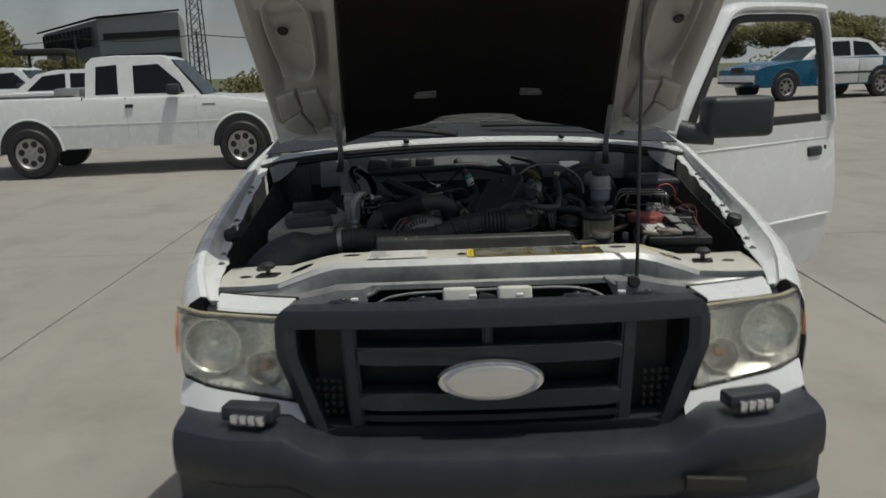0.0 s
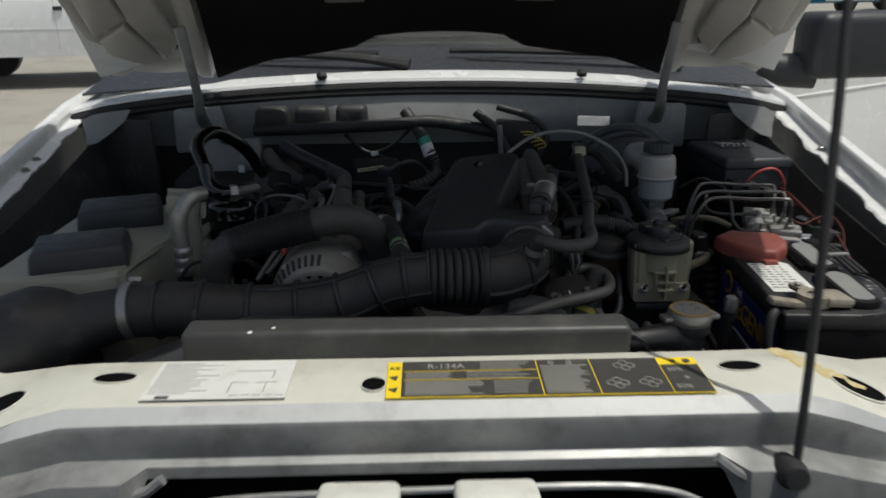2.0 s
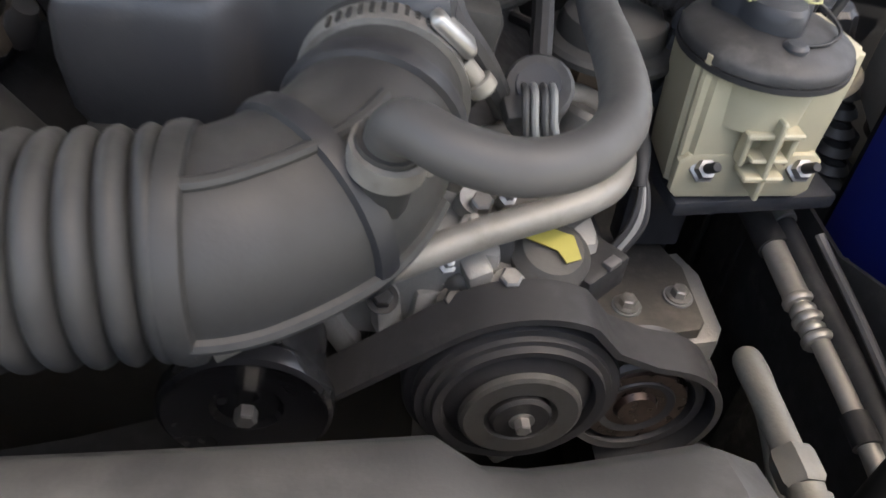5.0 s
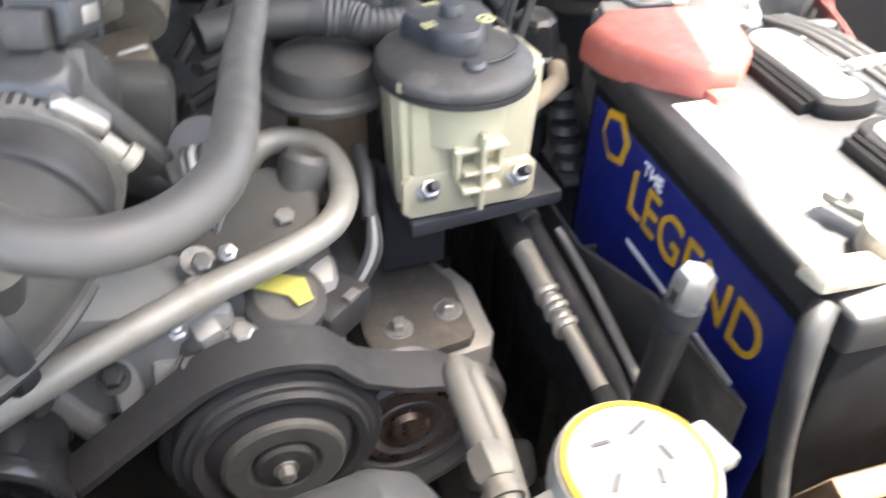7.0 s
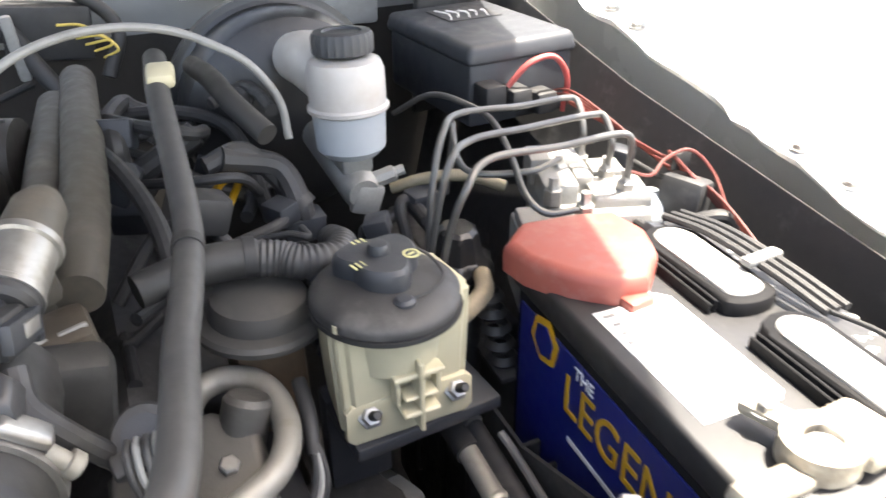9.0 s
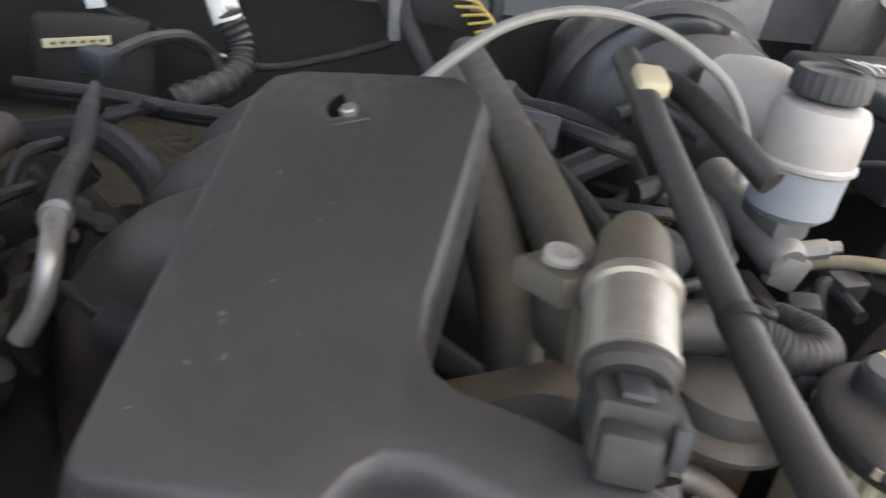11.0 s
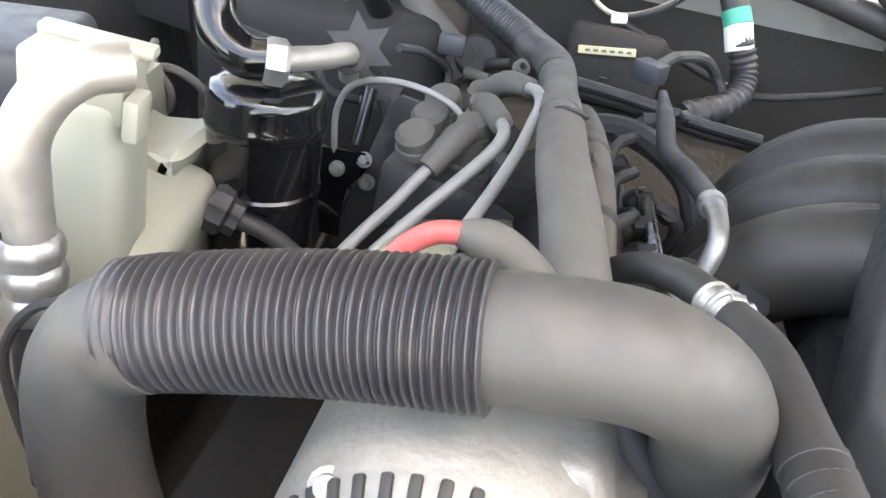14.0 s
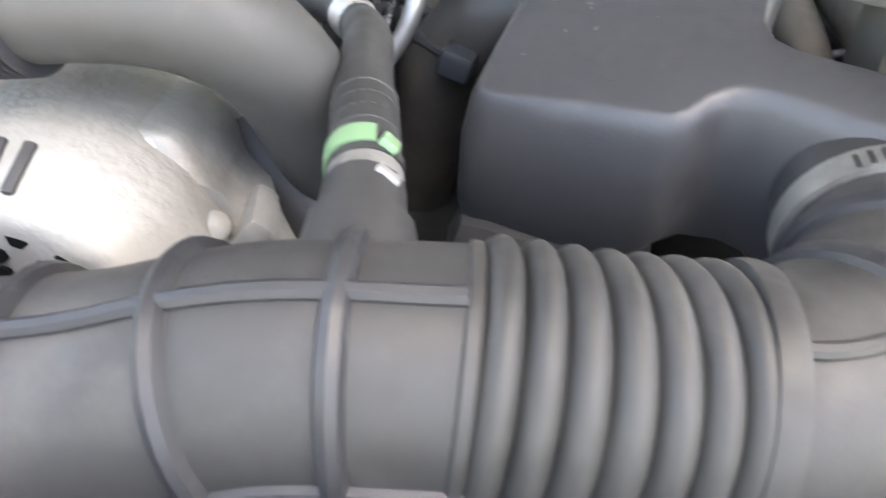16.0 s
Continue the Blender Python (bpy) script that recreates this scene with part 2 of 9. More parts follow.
FROSTED = mat("frosted_reservoir_plastic", (0.392, 0.378, 0.364), 0.38, vary=0.08, scale=25, dirt=(0.294, 0.245, 0.182), dirt_amount=0.3)
MILKY_PLASTIC = mat("milky_white_plastic", (0.2895, 0.2922, 0.2402), 0.4, vary=0.06, scale=14, dirt=(0.2772, 0.2710, 0.2033), dirt_amount=0.25)
FLUID_PLASTIC = mat("milky_plastic_fluid", (0.350, 0.378, 0.406), 0.35, vary=0.05, scale=20)
RUSTY_PIPE = mat("rusty_steel", (0.119, 0.081, 0.052), 0.65, 0.4, vary=0.3, scale=50, dirt=(0.182, 0.119, 0.070), dirt_amount=0.4, bump=0.3, bump_scale=400)
GREY_LEAD = mat("grey_ignition_wire", (0.210, 0.210, 0.203), 0.45, vary=0.08, scale=60, dirt=(0.112, 0.105, 0.091), dirt_amount=0.3)
GREEN_PLASTIC = mat("pale_green_plastic", (0.1309, 0.2202, 0.1190), 0.45, vary=0.1, scale=60)
TEAL_TAPE = mat("teal_tag", (0.042, 0.315, 0.224), 0.4, vary=0.1, scale=60)
ORANGE = mat("amber_plastic", (0.75, 0.22, 0.02), 0.25, vary=0.06, scale=20)
DIRTY_WHITE = mat("white_foam_block", (0.62, 0.62, 0.58), 0.6, vary=0.06, scale=20, dirt=(0.35, 0.33, 0.28), dirt_amount=0.3)
WIRE_RUST = mat("faded_orange_red_wire", (0.0924, 0.0174, 0.0132), 0.5, vary=0.2, scale=60, dirt=(0.0840, 0.0378, 0.0294), dirt_amount=0.4)
PINK_WIRE = mat("faded_red_sleeve", (0.434, 0.084, 0.077), 0.5, vary=0.1, scale=60, dirt=(0.350, 0.210, 0.189), dirt_amount=0.3)
WIND_GLASS = glass("tinted_glass", (0.75, 0.85, 0.82))
LENS_GLASS = glass("hazed_lens", (0.97, 0.97, 0.93), 0.06)
LENS_GLASS.node_tree.nodes["Principled BSDF"].inputs["Transmission Weight"].default_value = 0.93


# ---- mesh tools ----
WORLD_OF = {}


def thing(name, at, label, category, group="", kind=""):
    ob = new(name)
    ob.location = at
    ob.empty_display_size = 0.05
    WORLD_OF[ob] = Matrix.Translation(at)
    return tagged(ob, label, category, group, kind)


def finish(name, bm, material, smooth=35.0):
    me = bpy.data.meshes.new(name)
    bmesh.ops.recalc_face_normals(bm, faces=bm.faces[:])
    lim = radians(smooth)
    for f in bm.faces:
        f.smooth = True
    for e in bm.edges:
        if len(e.link_faces) == 2 and e.calc_face_angle(0.0) > lim:
            e.smooth = False
    bm.to_mesh(me)
    bm.free()
    for m in material if isinstance(material, (list, tuple)) else [material]:
        me.materials.append(m)
    return new(name, me)


def part(name, bm, material, parent=None, label="", smooth=35.0):
    ob = finish(name, bm, material, smooth)
    if parent is not None:
        ob.parent = parent
        ob.matrix_parent_inverse = WORLD_OF[parent].inverted()
    WORLD_OF[ob] = Matrix.Identity(4)
    return tagged(ob, label)


def single(name, bm, material, label, category, group="", kind="", smooth=35.0):
    return tagged(part(name, bm, material, None, "", smooth), label, category, group, kind)


def BM():
    return bmesh.new()


def basis(axis):
    z = Vector(axis).normalized()
    x = z.orthogonal().normalized() if abs(z.z) > 0.999 or abs(z.z) < 1e-9 else Vector((0, 0, 1)).cross(z).normalized()
    return Matrix((x, z.cross(x), z)).transposed()


def box(bm, c, s, rot=(0, 0, 0), bev=0.0, seg=2, taper=None):
    r = bmesh.ops.create_cube(bm, size=1.0)
    vs = r["verts"]
    for v in vs:
        k = 1.0
        if taper and v.co.z > 0:
            v.co.x *= taper[0]
            v.co.y *= taper[1]
        v.co = Vector((v.co.x * s[0], v.co.y * s[1], v.co.z * s[2]))
    if bev:
        es = list({e for v in vs for e in v.link_edges})
        b = bmesh.ops.bevel(bm, geom=es, offset=bev, segments=seg, profile=0.5, affect="EDGES")
        vs = list({v for f in b["faces"] for v in f.verts} | {v for v in vs if v.is_valid})
        seen, stack = set(vs), list(vs)
        while stack:
            v = stack.pop()
            for e in v.link_edges:
                w = e.other_vert(v)
                if w not in seen:
                    seen.add(w)
                    stack.append(w)
        vs = list(seen)
    m = pose(*c, *rot)
    for v in vs:
        v.co = m @ v.co
    return bm


def lathe(bm, origin, axis, profile, seg=28, wobble=None):
    """Turns a profile of (radius, height) round an axis; ends with radius 0 are closed to a point."""
    b, o = basis(axis), Vector(origin)
    rings = []
    for r, h in profile:
        if r < 1e-6:
            rings.append([bm.verts.new(o + b @ Vector((0, 0, h)))])
        else:
            rings.append([bm.verts.new(o + b @ Vector(((r * (wobble(a) if wobble else 1)) * math.cos(a), (r * (wobble(a) if wobble else 1)) * math.sin(a), h)))
                          for a in (2 * math.pi * i / seg for i in range(seg))])
    join_rings(bm, rings)
    return bm


def join_rings(bm, rings, closed=True):
    for p, q in zip(rings, rings[1:]):
        n = max(len(p), len(q))
        for i in range(n if closed else n - 1):
            j = (i + 1) % n
            if len(p) == 1 and len(q) == 1:
                continue
            if len(p) == 1:
                bm.faces.new((p[0], q[i], q[j]))
            elif len(q) == 1:
                bm.faces.new((p[i], q[0], p[j]))
            else:
                bm.faces.new((p[i], q[i], q[j], p[j]))


def spline(pts, per=8):
    P = [Vector(p) for p in pts]
    P = [P[0] * 2 - P[1]] + P + [P[-1] * 2 - P[-2]]
    out = []
    for i in range(1, len(P) - 2):
        a, b, c, d = P[i - 1:i + 3]
        for k in range(per):
            u = k / per
            out.append(0.5 * (2 * b + (c - a) * u + (2 * a - 5 * b + 4 * c - d) * u * u + (3 * b - a - 3 * c + d) * u ** 3))
    out.append(P[-2])
    return out


def sweep(bm, pts, r, seg=14, per=8, cap=True, rfun=None, squash=1.0, smooth_path=True):
    """A round tube along a smooth line through pts. r: one radius or one a point; rfun(u) scales it along the way; squash flattens it."""
    line = spline(pts, per) if smooth_path else [Vector(p) for p in pts]
    n = len(line)
    rs = r if isinstance(r, (list, tuple)) else [r] * len(pts)
    up = None
    rings = []
    for i, p in enumerate(line):
        d = (line[min(i + 1, n - 1)] - line[max(i - 1, 0)]).normalized()
        if up is None:
            up = Vector((0, 0, 1)) if abs(d.z) < 0.9 else Vector((0, 1, 0))
        up = (up - d * up.dot(d)).normalized()
        side = d.cross(up)
        u = i / (n - 1)
        k = u * (len(rs) - 1)
        a = min(int(k), len(rs) - 2)
        rad = rs[a] + (rs[a + 1] - rs[a]) * (k - a)
        if rfun:
            rad *= rfun(u)
        rings.append([bm.verts.new(p + (side * math.cos(t) + up * math.sin(t) * squash) * rad) for t in (2 * math.pi * j / seg for j in range(seg))])
    join_rings(bm, rings)
    if cap:
        bm.faces.new(rings[0])
        bm.faces.new(rings[-1])
    return bm


def rod(bm, a, b, r, r2=None, seg=16, cap=True):
    return sweep(bm, [a, b], [r, r if r2 is None else r2], seg, 1, cap)


def prism(bm, outline, z0, z1, m=None, bev=0.0, seg=2):
    """An outline (x, y) raised from z0 to z1, its upper rim rounded by bev, then placed by m."""
    m = m or Matrix.Identity(4)
    lo = [bm.verts.new((x, y, z0)) for x, y in outline]
    hi = [bm.verts.new((x, y, z1)) for x, y in outline]
    n = len(outline)
    bm.faces.new(lo)
    top = bm.faces.new(hi)
    for i in range(n):
        bm.faces.new((lo[i], lo[(i + 1) % n], hi[(i + 1) % n], hi[i]))
    vs = set(lo + hi)
    if bev:
        b = bmesh.ops.bevel(bm, geom=list(top.edges), offset=bev, segments=seg, profile=0.5, affect="EDGES")
        vs |= {v for f in b["faces"] for v in f.verts}
        more = [v for v in vs if v.is_valid]
        vs = set(more)
        for v in more:
            for e in v.link_edges:
                vs.add(e.other_vert(v))
    for v in vs:
        if v.is_valid:
            v.co = m @ v.co
    return bm


def sheet(bm, rows, thick=0.0):
    """A surface through rows of points (all rows alike in number), given a thickness along -normal."""
    V = [[bm.verts.new(p) for p in row] for row in rows]
    fs = []
    for a, b in zip(V, V[1:]):
        for i in range(len(a) - 1):
            fs.append(bm.faces.new((a[i], a[i + 1], b[i + 1], b[i])))
    if thick:
        bmesh.ops.recalc_face_normals(bm, faces=fs)
        bmesh.ops.solidify(bm, geom=fs, thickness=thick)
    return bm


def ring(bm, c, axis, r_in, r_out, h, seg=24):
    return lathe(bm, c, axis, [(r_in, 0), (r_out, 0), (r_out, h), (r_in, h), (r_in, 0)], seg)


def hexbolt(bm, c, axis, r=0.008, h=0.007, washer=True):
    a = Vector(axis).normalized()
    if washer:
        lathe(bm, c, axis, [(0, 0), (r * 1.5, 0), (r * 1.5, r * 0.25), (0, r * 0.25)], 20)
    lathe(bm, Vector(c) + a * r * 0.2, axis, [(r, 0), (r, h), (r * 0.8, h + r * 0.15), (0, h + r * 0.15)], 6)
    return bm


def text(name, words, m, size, material, parent, label="", depth=0.0004):
    cu = bpy.data.curves.new(name, "FONT")
    cu.body, cu.size, cu.extrude, cu.align_x, cu.align_y = words, size, depth, "CENTER", "CENTER"
    tmp = new(name, cu)
    me = bpy.data.meshes.new_from_object(tmp.evaluated_get(bpy.context.evaluated_depsgraph_get()))
    bpy.data.objects.remove(tmp)
    me.transform(m)
    me.materials.append(material)
    ob = new(name, me)
    ob.parent, ob.matrix_parent_inverse = parent, WORLD_OF[parent].inverted()
    WORLD_OF[ob] = Matrix.Identity(4)
    return tagged(ob, label)


def frame_on(origin, right, up):
    """A pose whose x runs along right, y along up, z out of the surface."""
    x = Vector(right).normalized()
    z = x.cross(Vector(up)).normalized()
    y = z.cross(x)
    r = Matrix((x, y, z)).transposed().to_4x4()
    return Matrix.Translation(origin) @ r


# ---- ground ----
SLOPE = 0.012  # the lot rises slightly away from the truck
b = BM()
box(b, (0, 0, -0.95), (3000, 3000, 0.28))
single("ground", b, mat("far_ground", (0.10, 0.115, 0.05), 0.95, vary=0.25, scale=0.3), "dull green and brown ground far around", "ground", kind="structure")
slab = thing("pavement", (0, 20, 0), "pale concrete parking lot with sawn joints and faint stains", "pavement", kind="structure")
JX, JY = [-60, -36, -24, -18, -12, -7.6, -2.6, 2.4, 7.4, 12.4, 20, 36, 60], [-30, -12, -5.4, -0.45, 4.4, 9.3, 14.2, 19.1, 26, 34, 46]
for i in range(len(JX) - 1):
    for j in range(len(JY) - 1):
        b = BM()
        x0, x1, y0, y1 = JX[i] + 0.006, JX[i + 1] - 0.006, JY[j] + 0.006, JY[j + 1] - 0.006
        box(b, ((x0 + x1) / 2, (y0 + y1) / 2, -0.06), (x1 - x0, y1 - y0, 0.12), bev=0.004, seg=1)
        b.transform(Matrix.Translation((0, 1, 0)) @ Matrix.Rotation(math.atan(SLOPE), 4, "X") @ Matrix.Translation((0, -1, 0)))
        part("slab", b, CONCRETE, slab)

# ---- the truck: body ----
truck = thing("pickup_truck", (0, 1.2, 0), "white compact pickup truck with its hood propped open", "pickup truck")


FENDER = [  # y, ledge x, ledge z, crown x, crown z, side x
    (-0.21, 0.668, 0.972, 0.705, 0.985, 0.755), (-0.10, 0.690, 0.992, 0.745, 1.012, 0.79), (0.0, 0.700, 1.003, 0.768, 1.034, 0.812), (0.25, 0.712, 1.028, 0.80, 1.07, 0.842),
    (0.5, 0.718, 1.068, 0.812, 1.11, 0.852), (0.75, 0.724, 1.118, 0.818, 1.155, 0.858), (0.93, 0.728, 1.16, 0.82, 1.19, 0.86), (1.25, 0.74, 1.20, 0.815, 1.225, 0.86)]
for s in (-1, 1):
    b = BM()
    rows = []
    rng = random.Random(31 + s)
    keys = [r[0] for r in FENDER]
    for n_ in range(74):
        y = -0.21 + 1.46 * n_ / 73
        lx, lz, cx, cz, sx = (float(np.interp(y, keys, [r[c] for r in FENDER])) for c in range(1, 6))
        lx += 0.035 * max(0.0, min(1.0, y / 0.25)) + 0.018 * max(0.0, min(1.0, (y - 0.3) / 0.3))
        lx = min(lx, cx - 0.044)
        rag = (0.0035 * math.sin(n_ * 0.9) + rng.uniform(-0.0035, 0.0035)) * (0.0 < y < 0.9)
        rows.append([(s * x, y, z) for x, z in (
            (lx + 0.004 + rag, lz - 0.009), (lx - 0.001 + rag, lz - 0.002 + rag * 0.3), (lx + 0.003 + rag, lz + 0.001), (lx + 0.020, lz + 0.002), (lx + 0.024, lz + 0.005), (cx - 0.021, cz - 0.012), (cx - 0.015, cz - 0.002),
            (cx, cz), (cx + (sx - cx) * 0.6, cz - 0.018), (sx, cz - 0.06), (sx + 0.012, cz - 0.16), (sx + 0.004, cz - 0.3), (sx + 0.006, 0.62))])
    sheet(b, rows, 0.002)
    f = part("fender", b, WHITE, truck)
    # weld flange with bolts along the bay
    for y in (0.02, 0.10, 0.34, 0.40, 0.66, 0.71):
        z = np.interp(y, [r[0] for r in FENDER], [r[2] for r in FENDER])
        x = np.interp(y, [r[0] for r in FENDER], [r[1] for r in FENDER]) + 0.035 * max(0.0, min(1.0, y / 0.25)) + 0.018 * max(0.0, min(1.0, (y - 0.3) / 0.3)) + 0.012
        part("bolt", hexbolt(BM(), (s * x, y, z + 0.002), (0, 0, 1), 0.0062, 0.004), STEEL, f)
    b = BM()
    lathe(b, (s * 0.742, 0.24, 1.03), (s * 0.15, -0.35, 1), [(0.018, -0.004), (0.022, 0), (0.024, 0.012), (0.02, 0.026), (0.012, 0.03), (0, 0.03)], 14, lambda a: 1 + 0.12 * math.cos(4 * a))
    part("bump_stop", b, RUBBER, f, "black rubber hood bumper")
    # inner wheel apron
    b = BM()
    sheet(b, [[(s * (0.70 + 0.04 * max(0, min(1, (y + 0.1) / 0.3))), y, z), (s * 0.70, y, z - 0.12), (s * 0.66, y, 0.86), (s * 0.60, y, 0.6), (s * 0.59, y, 0.36)] for y, z in ((-0.1, 0.97), (0.25, 1.01), (0.6, 1.06), (0.98, 1.14))], 0.003)
    part("inner_apron", b, DUSTY_PLASTIC, truck, "dusty black inner wheel apron")

# radiator support: flat centre, sloped shoulders, lower wings
b = BM()
ST = [(-0.70, 0.985, -0.13, 0.06), (-0.60, 0.985, -0.13, 0.085), (-0.535, 0.988, -0.125, 0.06), (-0.43, 1.024, -0.112, 0.01), (-0.385, 1.034, -0.108, -0.005), (-0.318, 1.035, -0.108, -0.006), (-0.300, 1.035, -0.108, -0.006), (0.0, 1.036, -0.108, -0.008),
      (0.292, 1.036, -0.107, -0.004), (0.312, 1.036, -0.107, -0.004), (0.375, 1.036, -0.106, -0.002), (0.42, 1.026, -0.11, 0.012), (0.525, 0.989, -0.125, 0.055), (0.60, 0.986, -0.13, 0.068), (0.70, 0.986, -0.13, 0.075)]
rows = []
for x, z, y0, y1 in ST:
    c = 1.0 if 0.30 < abs(x) < 0.5 else 0.6
    if abs(x) < 0.31:
        c = 1.0
        rows.append([(x, y0 - 0.026, z - 0.070), (x, y0 - 0.024, z - 0.058), (x, y0 - 0.016, z - 0.053), (x, y0 - 0.0185, z - 0.018), (x, y0 - 0.0165, z - 0.013), (x, y0 - 0.001, z - 0.0003), (x, (y0 + y1) / 2, z + 0.001), (x, y1 - 0.006, z), (x, y1, z - 0.004), (x, y1 + 0.002, z - 0.03)])
        continue
    rows.append([(x, y0 - 0.065, z - 0.115 * c), (x, y0 - 0.050, z - 0.06 * c), (x, y0 - 0.016, z - 0.053 * c), (x, y0 - 0.0185 * (abs(x) < 0.45), z - 0.018), (x, y0 - 0.0165 * (abs(x) < 0.45), z - 0.013), (x, y0 - 0.001, z - 0.0003), (x, (y0 + y1) / 2, z + 0.001), (x, y1 - 0.006, z), (x, y1, z - 0.004), (x, y1 + 0.002, z - 0.03)])
sheet(b, [r[5:] for r in rows], 0.002)
support = part("radiator_support", b, PRIMER, truck, "pale grey painted radiator support panel")
b = BM()
sheet(b, [r[4:6] for r in rows], 0.002)
part("front_edge", b, SILVER_PAINT, support, "bright silver-white sloped front edge")
b = BM()
sheet(b, [r[:5] for r in rows], 0.002)
part("front_face", b, GREY_PRIMER, support, "bare grey front face of the support")

# dark recess, condenser and lower closing panel behind the grille
b = BM()
box(b, (0, -0.10, 0.70), (1.0, 0.02, 0.36))
part("condenser", b, DARK_METAL, truck, "dark finned condenser")
b = BM()
box(b, (0, -0.165, 0.62), (1.36, 0.04, 0.06), bev=0.006)
part("crossmember", b, BLACK_PLASTIC, truck)

# grille


def grille_y(x, z):
    return -0.385 + 0.11 * abs(x + 0.012) ** 1.8 + 0.16 * max(0, z - 0.93) + 0.12 * max(0, 0.74 - z)


def grille_bar(outline, depth=0.035, name="bar", parent=None, lift=0.0, bev=0.006):
    bb = BM()
    n = len(outline)
    fr = [bb.verts.new((x, grille_y(x, z) - lift, z)) for x, z in outline]
    bk = [bb.verts.new((x, grille_y(x, z) + depth, z)) for x, z in outline]
    bb.faces.new(fr)
    bb.faces.new(bk)
    for i in range(n):
        bb.faces.new((fr[i], fr[(i + 1) % n], bk[(i + 1) % n], bk[i]))
    bmesh.ops.bevel(bb, geom=[e for e in bb.edges if all(v in fr for v in e.verts)], offset=bev, segments=3, affect="EDGES")
    return part(name, bb, BUMPER, parent)


def quads(x0, x1, z0, z1, n=10):
    xs = [x0 + (x1 - x0) * i / n for i in range(n + 1)]
    return [(x, z0) for x in xs] + [(x, z1) for x in reversed(xs)]


b = BM()
rows = []
for i in range(39):
    ex = max(0, 5 - i, i - 33)
    a = ex / 5 * math.pi / 2
    x = (-0.475 - 0.026 * math.sin(a)) if i < 6 else (0.448 + 0.026 * math.sin(a)) if i > 32 else -0.475 + 0.923 * (i - 5) / 28
    drop = 0.040 * (1 - math.cos(a))
    rows.append([(x, -0.228, 0.950 - drop * 1.3), (x, -0.24, 0.966 - drop), (x, -0.30, 0.980 - drop), (x, grille_y(x, 0.985) - 0.002, 0.985 - drop), (x, grille_y(x, 0.975) - 0.006, 0.972 - drop), (x, grille_y(x, 0.945) - 0.004, 0.945 - drop * 0.6), (x, grille_y(x, 0.94) + 0.01, 0.940 - drop * 0.6)])
sheet(b, rows, 0.003)
grille = part("grille", b, BUMPER, truck, "charcoal plastic grille with thick horizontal bars")
for s, x0, x1 in ((-1, -0.502, -0.452), (1, 0.428, 0.478)):
    b = BM()
    rows = []
    for i in range(13):
        z = 0.950 - 0.298 * i / 12
        k = max(0, (0.88 - z)) * 0.36 + max(0, 0.70 - z) * 0.8
        xo, xi = ((x0 + k, x1 + k * 0.9) if s < 0 else (x1 - k, x0 - k * 0.9))
        rows.append([(xo, grille_y(xo, z) + 0.07, z), (xo, grille_y(xo, z) + 0.006, z), (xo * 0.97 + xi * 0.03, grille_y(xo, z), z), ((xo + xi) / 2, grille_y((xo + xi) / 2, z) - 0.008, z), (xi, grille_y(xi, z), z), (xi, grille_y(xi, z) + 0.05, z)])
    sheet(b, rows, 0.003)
    part("frame_side", b, BUMPER, grille)
grille_bar(quads(-0.405, 0.378, 0.652, 0.712, 18), 0.05, "lower_frame", grille, 0.006, 0.012)
for x0, x1 in ((-0.352, -0.318), (0.276, 0.310)):
    grille_bar([(x0, 0.95), (x0 + 0.012 * (1 if x0 < 0 else -1), 0.70), (x1 + 0.012 * (1 if x0 < 0 else -1), 0.70), (x1, 0.95)], 0.06, "upright", grille, 0.004)
for z0, z1 in ((0.860, 0.900), (0.752, 0.792)):
    grille_bar(quads(-0.325, 0.285, z0, z1, 14), 0.05, "bar", grille, 0.005, 0.010)
grille_bar(quads(-0.325, 0.285, 0.722, 0.738, 14), 0.04, "thin_bar", grille, 0.0)
grille_bar(quads(-0.036, -0.012, 0.90, 0.945, 1), 0.03, "post", grille, -0.012)
b = BM()
box(b, (-0.012, -0.285, 0.80), (0.82, 0.01, 0.29))
part("dark_backing", b, RUBBER, grille)
for s in (-1, 1):
    for i in range(5):
        for j in range(4):
            b = BM()
            x, z = s * (0.352 + 0.018 * j) - 0.012, 0.725 + 0.020 * i
            box(b, (x, grille_y(x, z) + 0.045, z), (0.0125, 0.008, 0.013), bev=0.003, seg=1)
            part("mesh_cell", b, RUBBER, grille)
for x in (-0.36, -0.17, 0.20, 0.37):
    part("mounting_tab", lathe(BM(), (x, -0.232, 0.958), (0, 0.3, 1), [(0, 0.016), (0.008, 0.016), (0.010, 0.013), (0.028, 0.013), (0.036, 0.008), (0.038, 0), (0, 0)], 22), BUMPER, grille)
for x in (-0.33, 0.06, -0.05, 0.30):
    part("white_clip", box(BM(), (x, -0.25, 0.976), (0.018, 0.012, 0.008), bev=0.002), WHITE_INK, grille)
b = BM()
lathe(b, (-0.02, -0.396, 0.826), (0, -1, 0), [(0, 0.016), (0.55, 0.015), (0.80, 0.012), (0.85, 0.007), (0.90, 0.011), (0.97, 0.009), (1.0, 0.003), (1.0, -0.01), (0, -0.01)], 56)
for v in b.verts:
    v.co.x = -0.02 + (v.co.x + 0.02) * 0.119
    v.co.z = 0.826 + (v.co.z - 0.826) * 0.046
part("badge", b, CHROME, grille, "plain chrome oval badge")

